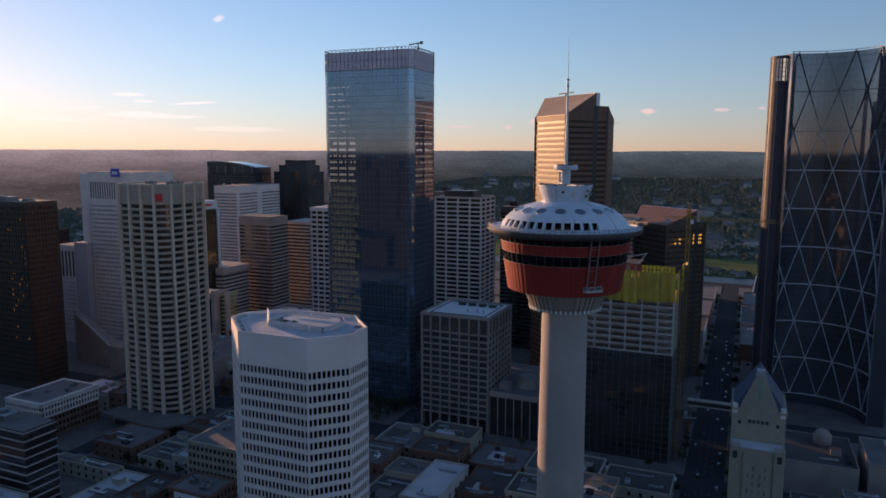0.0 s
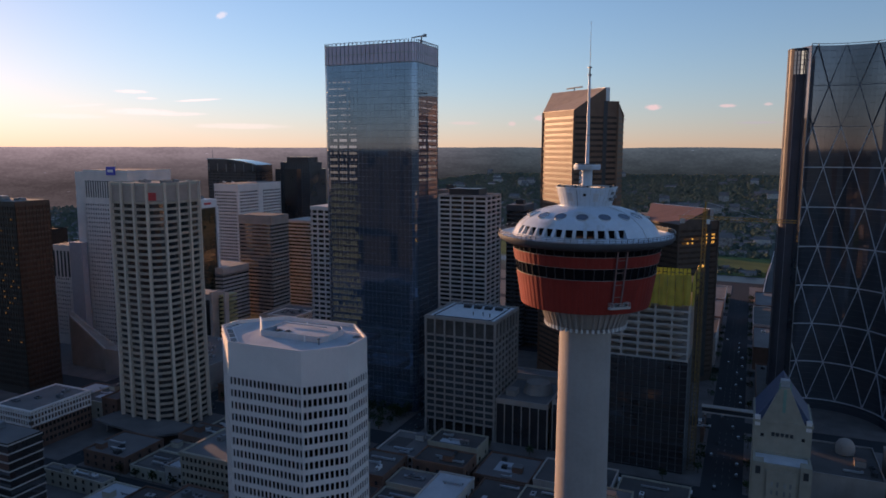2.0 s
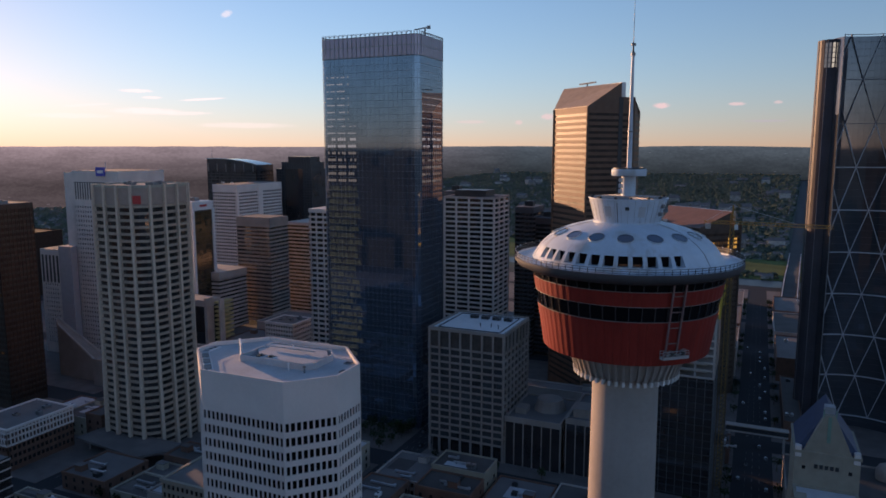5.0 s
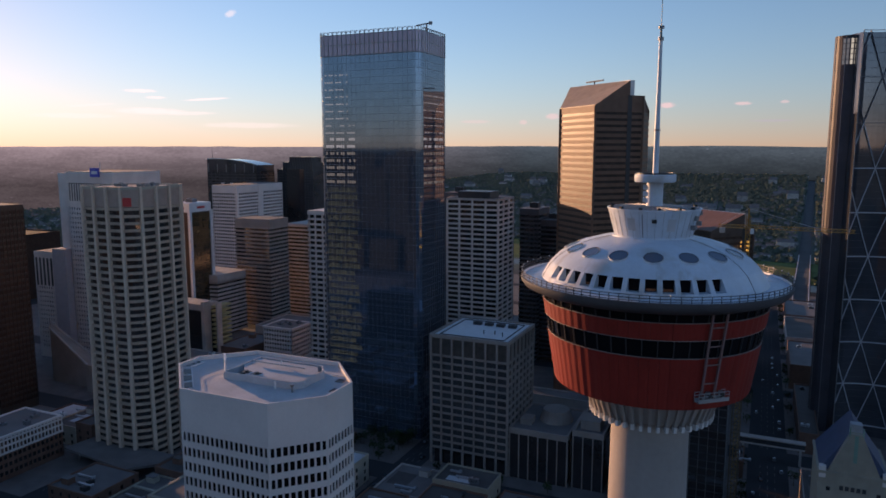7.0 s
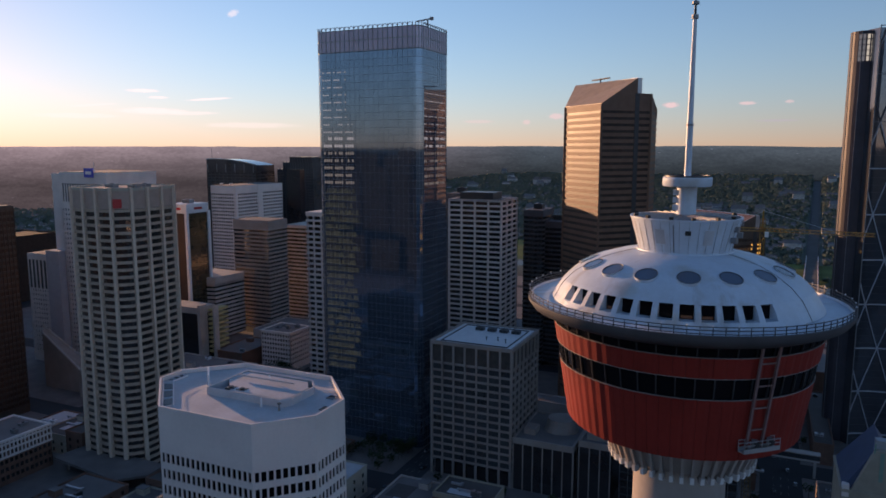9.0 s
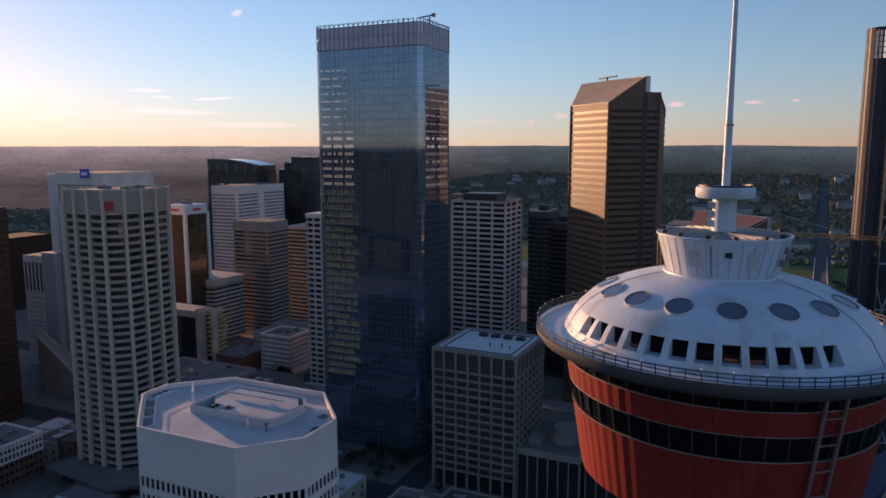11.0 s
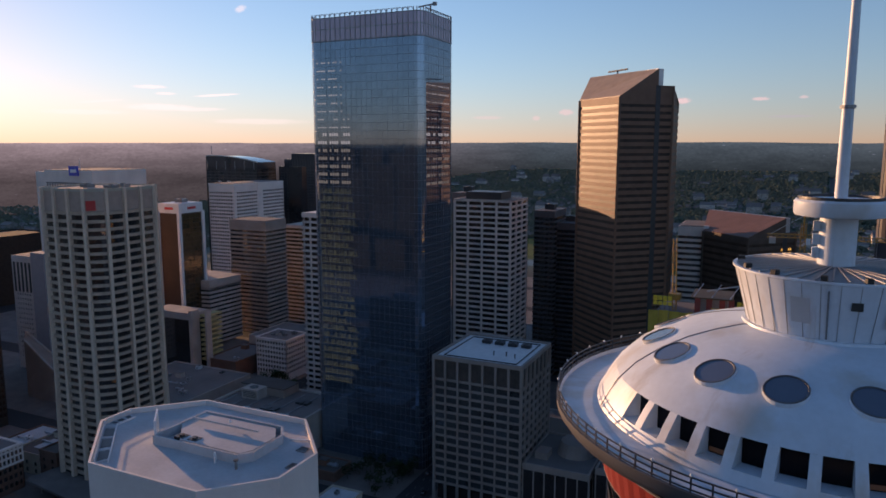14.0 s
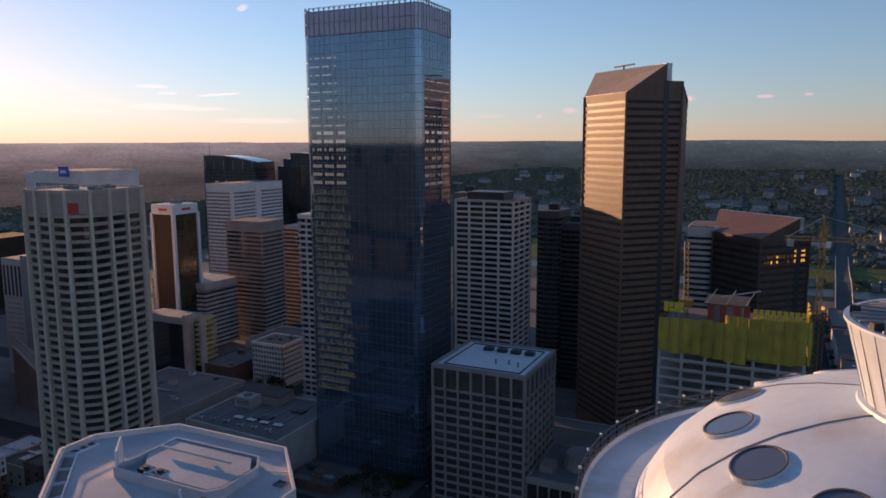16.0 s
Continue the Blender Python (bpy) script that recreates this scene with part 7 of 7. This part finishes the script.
LOW = [
    # between the white octagon and the grid office
    (-184, -163, 276, 330, 14, "brick", "roof_dark"), (-162, -140, 276, 322, 11, "beige", "roof"), (-139, -121, 276, 318, 15, "concrete", "roof_pale"),
    (-120, -98, 276, 330, 10, "brick", "roof_dark"), (-97, -72, 276, 325, 13, "beige", "roof_dark"), (-71, -48, 276, 332, 16, "cream", "roof"), (-47, -24, 276, 320, 12, "brick", "roof_dark"),
    (-184, -160, 333, 363, 12, "concrete", "roof"), (-158, -130, 326, 363, 17, "cream", "roof_dark"), (-128, -99, 334, 363, 9, "brick", "roof"), (-97, -60, 336, 363, 11, "concrete", "roof_dark"), (-58, -25, 338, 362, 9, "beige", "roof_dark"),
    (-108, -60, 190, 258, 13, "concrete", "roof"), (-58, -24, 192, 258, 10, "brick", "roof_dark"),
    (-183, -174, 190, 258, 12, "brick", "roof_dark"),
    # behind the octagon, towards the glass tower
    (-240, -203, 296, 362, 14, "beige", "roof_pale"), (-300, -250, 276, 330, 12, "concrete", "roof_dark"), (-334, -304, 276, 304, 9, "brick", "roof"),
    (-298, -244, 334, 363, 10, "brick", "roof"), (-262, -236, 388, 404, 5, "brick", "roof_dark"),
    # round the round tower and the store
    (-336, -290, 190, 204, 18, "concrete", "roof_pale"), (-288, -250, 190, 256, 10, "brick", "roof_dark"), (-336, -292, 252, 259, 8, "beige", "roof"),
    (-424, -356, 190, 258, 9, "concrete", "roof"), (-424, -366, 328, 362, 15, "brick", "roof_dark"), (-424, -356, 388, 466, 18, "concrete", "roof"),
    (-420, -356, 540, 586, 20, "concrete", "roof"), (-336, -330, 386, 466, 12, "brick", "roof_dark"), (-420, -392, 492, 536, 14, "brick", "roof"),
    (-336, -206, 610, 684, 16, "concrete", "roof"), (-182, -26, 612, 686, 22, "concrete", "roof_dark"),
    (-180, -100, 492, 506, 12, "concrete", "roof"), (-134, -90, 444, 466, 14, "brick", "roof_dark"), (-180, -26, 712, 796, 18, "brick", "roof"), (-180, -26, 822, 900, 14, "concrete", "roof"),
    (-26, -24, 444, 466, 9, "brick", "roof"),
    # east side of the street
    (28, 84, 345, 364, 15, "grid_stone", "roof"), (26, 70, 306, 343, 18, "grid_stone", "roof_pale"), (2, 60, 388, 432, 16, "grid_stone", "roof_dark"), (64, 120, 388, 426, 20, "grid_stone", "roof"),
    (4, 14, 492, 586, 12, "brick", "roof_dark"), (2, 120, 612, 684, 18, "brick", "roof"), (2, 110, 712, 796, 14, "concrete", "roof_dark"), (4, 100, 822, 900, 10, "brick", "roof"), (72, 132, 300, 343, 12, "brick", "roof_dark"),
]
LABELS = {"grid_stone": "low dull grey concrete block with a flat roof", "brick": "low dark brick block with a flat roof and plant", "beige": "low sandy block with a flat roof", "concrete": "low grey concrete block with a flat roof", "cream": "low cream stone block with a flat roof"}


def split(x0, x1, y0, y1, h, wall, roof, rnd):
    """Breaks a wide plot into narrower buildings of different height."""
    if (x1 - x0) * (y1 - y0) < 1000 or y0 > 380:
        return [(x0, x1, y0, y1, h, wall, roof)]
    f = rnd.uniform(0.38, 0.62)
    other = rnd.choice(["brick", "beige", "grid_stone", wall]), rnd.choice(["roof", "roof_dark", "roof_pale", roof])
    k = h * rnd.uniform(0.55, 0.9)
    if y1 - y0 > x1 - x0:
        c = y0 + (y1 - y0) * f
        a, b = (x0, x1, y0, c - .2, k, *other), (x0, x1, c + .2, y1, h, wall, roof)
    else:
        c = x0 + (x1 - x0) * f
        a, b = (x0, c - .2, y0, y1, k, *other), (c + .2, x1, y0, y1, h, wall, roof)
    return split(*a, rnd) + split(*b, rnd)


plots = random.Random(40)
LOW = [b for block in LOW for b in split(*block, plots)]
for k, (x0, x1, y0, y1, h, wall, roof) in enumerate(LOW):
    low_block(x0, x1, y0, y1, h, wall, roof, LABELS[wall], units=max(1, int((x1 - x0) * (y1 - y0) / 420)) if y0 < 420 else 2, seed=k)

# dark block low at the edge, with pale floor lines
t = thing("dark_banded_block", "dark mid-rise block with thin pale floor lines", "office building")
plan = rect(-350, -297, 209, 226)
part("core", Mesh().prism(inset(plan, .3), 0, 44.5), "glass_dark", t)
for k in range(11):
    part("floor_line", Mesh().ring(plan, inset(plan, .5), 4 * k + 3.4, 4 * k + 4.0), "concrete", t)
part("roof", Mesh().prism(inset(plan, .5), 44, 44.6), "roof", t)
roof_unit(-322, 218, 44.6, 12, 8, 3)

# painted wall sign on the brick block, unreadable strokes as plain bars
t = thing("wall_sign", "white painted wall sign with dark illegible strokes", "sign")
part("board", Mesh().box(-236, -217, 236.55, 236.8, 6, 16), "white_panel", t)
for k in range(6):
    part("stroke", Mesh().box(-233.5 + 2.5 * k, -231.8 + 2.5 * k, 236.4, 236.54, 8.2 + .5 * (k % 2), 13.5 - .6 * (k % 3)), "dark_metal", t)

# shopping centre roofs beside the glass tower
t = thing("shopping_centre", "low shopping centre with a flat grey roof and stepped upper storey", "shopping centre")
plan = [(-334, 392), (-268, 388), (-268, 440), (-286, 446), (-334, 446)]
part("wall", Mesh().prism(plan, 0, 20), "concrete", t)
part("roof", Mesh().prism(inset(plan, 1), 20, 21.5), "roof", t)
part("parapet", Mesh().ring(inset(plan, -.3), inset(plan, 1), 19.5, 22.4), "concrete", t)
for k in range(14):
    part("window", Mesh().box(-331 + 4.4 * k, -328.4 + 4.4 * k, 389.4 + .25, 392.4, 15, 17.5), "glass_dark", t)
roof_unit(-318, 425, 21.5, 12, 9, 6, "concrete", "block plant house on a shopping centre roof")
roof_unit(-296, 412, 21.5, 10, 6, 1.2, "dark_metal")
roof_unit(-284, 428, 21.5, 8, 5, 1.2, "dark_metal")
for k in range(6):
    roof_unit(-329 + 9.5 * k, 398, 21.5, 3.2, 2.2, 1.0 + .4 * (k % 3), "steel")
    part("roof_curb", Mesh().box(-330 + 9.5 * k, -329.4 + 9.5 * k, 402, 440, 21.5, 21.9), "grey_metal", t)
for k in range(4):
    part("skylight", Mesh().box(-312 + 9 * k, -306 + 9 * k, 405, 408.5, 21.5, 22.3), "glass_teal", t, "grey glass skylight")
part("upper_storey", Mesh().box(-332, -300, 430, 445, 21.5, 26.5), "grid_stone", t)
part("upper_roof", Mesh().box(-332.4, -299.6, 429.6, 445.4, 26.5, 27.0), "roof_dark", t)

# covered footbridge over the street, and the railway canopy
t = thing("footbridge", "enclosed pale footbridge between two buildings over the street", "footbridge")
part("deck", Mesh().box(-27, 6, 470.5, 474.5, 9.5, 10), "concrete", t)
part("glass_side", Mesh().box(-27, 6, 470.7, 474.3, 10, 13), "glass_teal", t)
part("roof", Mesh().box(-27.3, 6.3, 470.2, 474.8, 13, 13.6), "concrete", t)
part("edge_rail", Mesh().box(-27, 6, 470.35, 470.5, 9.4, 10.4), "concrete", t)
for x in (-25, 4):
    part("pier", Mesh().box(x - .6, x + .6, 471.5, 473.5, 0, 9.5), "concrete", t)
for x0, x1 in ((-70, -46), (-42, -24.5)):
    t = thing("tram_canopy", "pale flat tram-stop canopy", "canopy", "tram canopies")
    part("roof", Mesh().box(x0, x1, 364.6, 368.6, 4.6, 5.0), "white_panel", t)
    for k in range(4):
        x = x0 + 1 + (x1 - x0 - 2) * k / 3
        part("post", Mesh().box(x - .15, x + .15, 366.4, 366.7, .1, 4.6), "grey_metal", t)
t = thing("white_dome", "pale round sculpture dome on a plaza", "dome")
part("shell", Mesh().lathe([(4.4, 16.0), (4.7, 18.5), (4.3, 21), (3.2, 22.8), (1.4, 23.8), (0, 24)], 46, 420, 24), "grid_stone", t, smooth=True)


def street_tree(x, y, h, rnd):
    t = thing("street_tree", "small leafy street tree in a paved street", "tree", "street trees")
    tr = Mesh().prism_taper(x, y, .22, .12, 0.1, h * .55, 6)
    for a in range(4):
        q = 2 * math.pi * a / 4 + rnd.random()
        tr.bar((x, y, h * .4), (x + 1.3 * math.cos(q), y + 1.3 * math.sin(q), h * .7), .12)
    part("trunk", tr, "bark", t)
    m = Mesh()
    for _ in range(90):
        q, r, z = rnd.uniform(0, 6.28), rnd.random() ** .5 * h * .36, rnd.gauss(h * .68, h * .14)
        c = Vector((x + r * math.cos(q), y + r * math.sin(q), z))
        a, b = Vector((rnd.gauss(0, 1), rnd.gauss(0, 1), rnd.gauss(0, .6))).normalized() * .55, Vector((rnd.gauss(0, 1), rnd.gauss(0, 1), rnd.gauss(0, .6))).normalized() * .55
        m.add([c - a, c + b, c + a, c - b], [(0, 1, 2, 3)])
    part("crown", m, "leaf", t)


rnd = random.Random(21)
for y in range(276, 900, 14):
    if not any(a - 2 < y < b + 2 for a, b in AVENUES):
        for x in (-24.2, 0.2):
            if rnd.random() < .7 and not (300 < y < 350 and x > 0):
                street_tree(x, y + rnd.uniform(-2, 2), rnd.uniform(6, 9), rnd)
for x in range(-330, -30, 12):
    for y in (261.0, 275.0, 365.0, 385.0):
        if rnd.random() < .45 and not any(a - 1 < x < b + 1 for a, b in STREETS) and not (y == 365.0 and -72 < x < -22):
            street_tree(x + rnd.uniform(-2, 2), y, rnd.uniform(5, 8), rnd)
for _ in range(22):
    street_tree(rnd.uniform(-232, -203), rnd.uniform(389, 416), rnd.uniform(6, 10), rnd)
for _ in range(14):
    street_tree(rnd.uniform(-372, -342), rnd.uniform(489, 506), rnd.uniform(7, 11), rnd)


def car(x, y, heading, tone):
    t = thing("car", "parked or waiting car on a city street", "car", "cars")
    body = Mesh().add([(-2.2, -.9, .35), (2.2, -.9, .35), (2.2, .9, .35), (-2.2, .9, .35), (-2.25, -.9, .85), (2.25, -.9, .75), (2.25, .9, .75), (-2.25, .9, .85)],
                      [(3, 2, 1, 0), (4, 5, 6, 7), (0, 1, 5, 4), (1, 2, 6, 5), (2, 3, 7, 6), (3, 0, 4, 7)])
    cab = Mesh().add([(-1.7, -.82, .84), (1.1, -.82, .8), (1.1, .82, .8), (-1.7, .82, .84), (-1.2, -.7, 1.45), (.5, -.7, 1.45), (.5, .7, 1.45), (-1.2, .7, 1.45)],
                     [(4, 5, 6, 7), (0, 1, 5, 4), (1, 2, 6, 5), (2, 3, 7, 6), (3, 0, 4, 7)])
    b = part("body", body, "car", t)
    part("cabin", cab, "glass_dark", t)
    for sx in (-1.4, 1.4):
        for sy in (-.85, .85):
            w = Mesh()
            w.v = [(sx + .34 * math.cos(a), sy + d, .34 + .34 * math.sin(a)) for d in (-.1, .1) for a in [math.pi * k / 5 for k in range(10)]]
            w.f = [(k, (k + 1) % 10, 10 + (k + 1) % 10, 10 + k) for k in range(10)] + [tuple(range(10)), tuple(reversed(range(10, 20)))]
            part("wheel", w, "black", t)
    t.matrix_basis = pose(x, y, 0.0, 0, 0, heading)
    return t


first = car(-16.5, 300, 90, 0)
for k in range(34):
    lane = rnd.choice([(-18.8, 90), (-15.2, 90), (-8.6, -90), (-5.2, -90)])
    copy_thing(first, pose(lane[0], 206 + k * 15 + rnd.uniform(-4, 4), 0, 0, 0, lane[1]))
for k in range(14):
    copy_thing(first, pose(-180 + k * 11 + rnd.uniform(-3, 3), rnd.choice([370.5, 379]), 0, 0, 0, rnd.choice([0, 180])))
for k in range(12):
    copy_thing(first, pose(rnd.choice([-196.5, -189]), 280 + k * 15 + rnd.uniform(-4, 4), 0, 0, 0, 90))
for k in range(14):
    copy_thing(first, pose(-420 + k * 7, rnd.choice([372, 378]) , 0, 0, 0, 0))


# ---- unseen plain blocks, added to close the city behind and beside the walk ----
rnd = random.Random(77)
M["black_panel"] = mat("dull_dark_panel", (0.040, 0.035, 0.031), 0.9, vary=0.3, spec=0.1)
# the first four only shade the low streets, the rest darken reflections
BEHIND = [(-860, 540, 70, 90, 78), (-850, 640, 60, 80, 74), (-720, 420, 60, 90, 70), (-790, 300, 60, 100, 74), (60, -160, 60, 40, 150), (150, -120, 60, 40, 155)]
for row, (y, low, high) in enumerate(((-110, 40, 80), (-200, 120, 150), (-300, 150, 168), (-400, 160, 172))):
    x = -900 + 23 * row
    while x < -60:
        w = rnd.uniform(34, 62)
        BEHIND.append((x, y, w, rnd.uniform(30, 46), rnd.uniform(low, high)))
        x += w + rnd.uniform(3, 14)
for x, y, w, d, h in BEHIND:
    t = thing("office_block", "unseen plain dark block added to shade streets and darken reflections", "office building", "blocks behind the walk")
    part("body", Mesh().box(x, x + w, y - d, y, 0, h), "black_panel", t)
    part("parapet", Mesh().ring(rect(x - .2, x + w + .2, y - d - .2, y + .2), rect(x + .5, x + w - .5, y - d + .5, y - .5), h, h + 1.0), "black_panel", t)
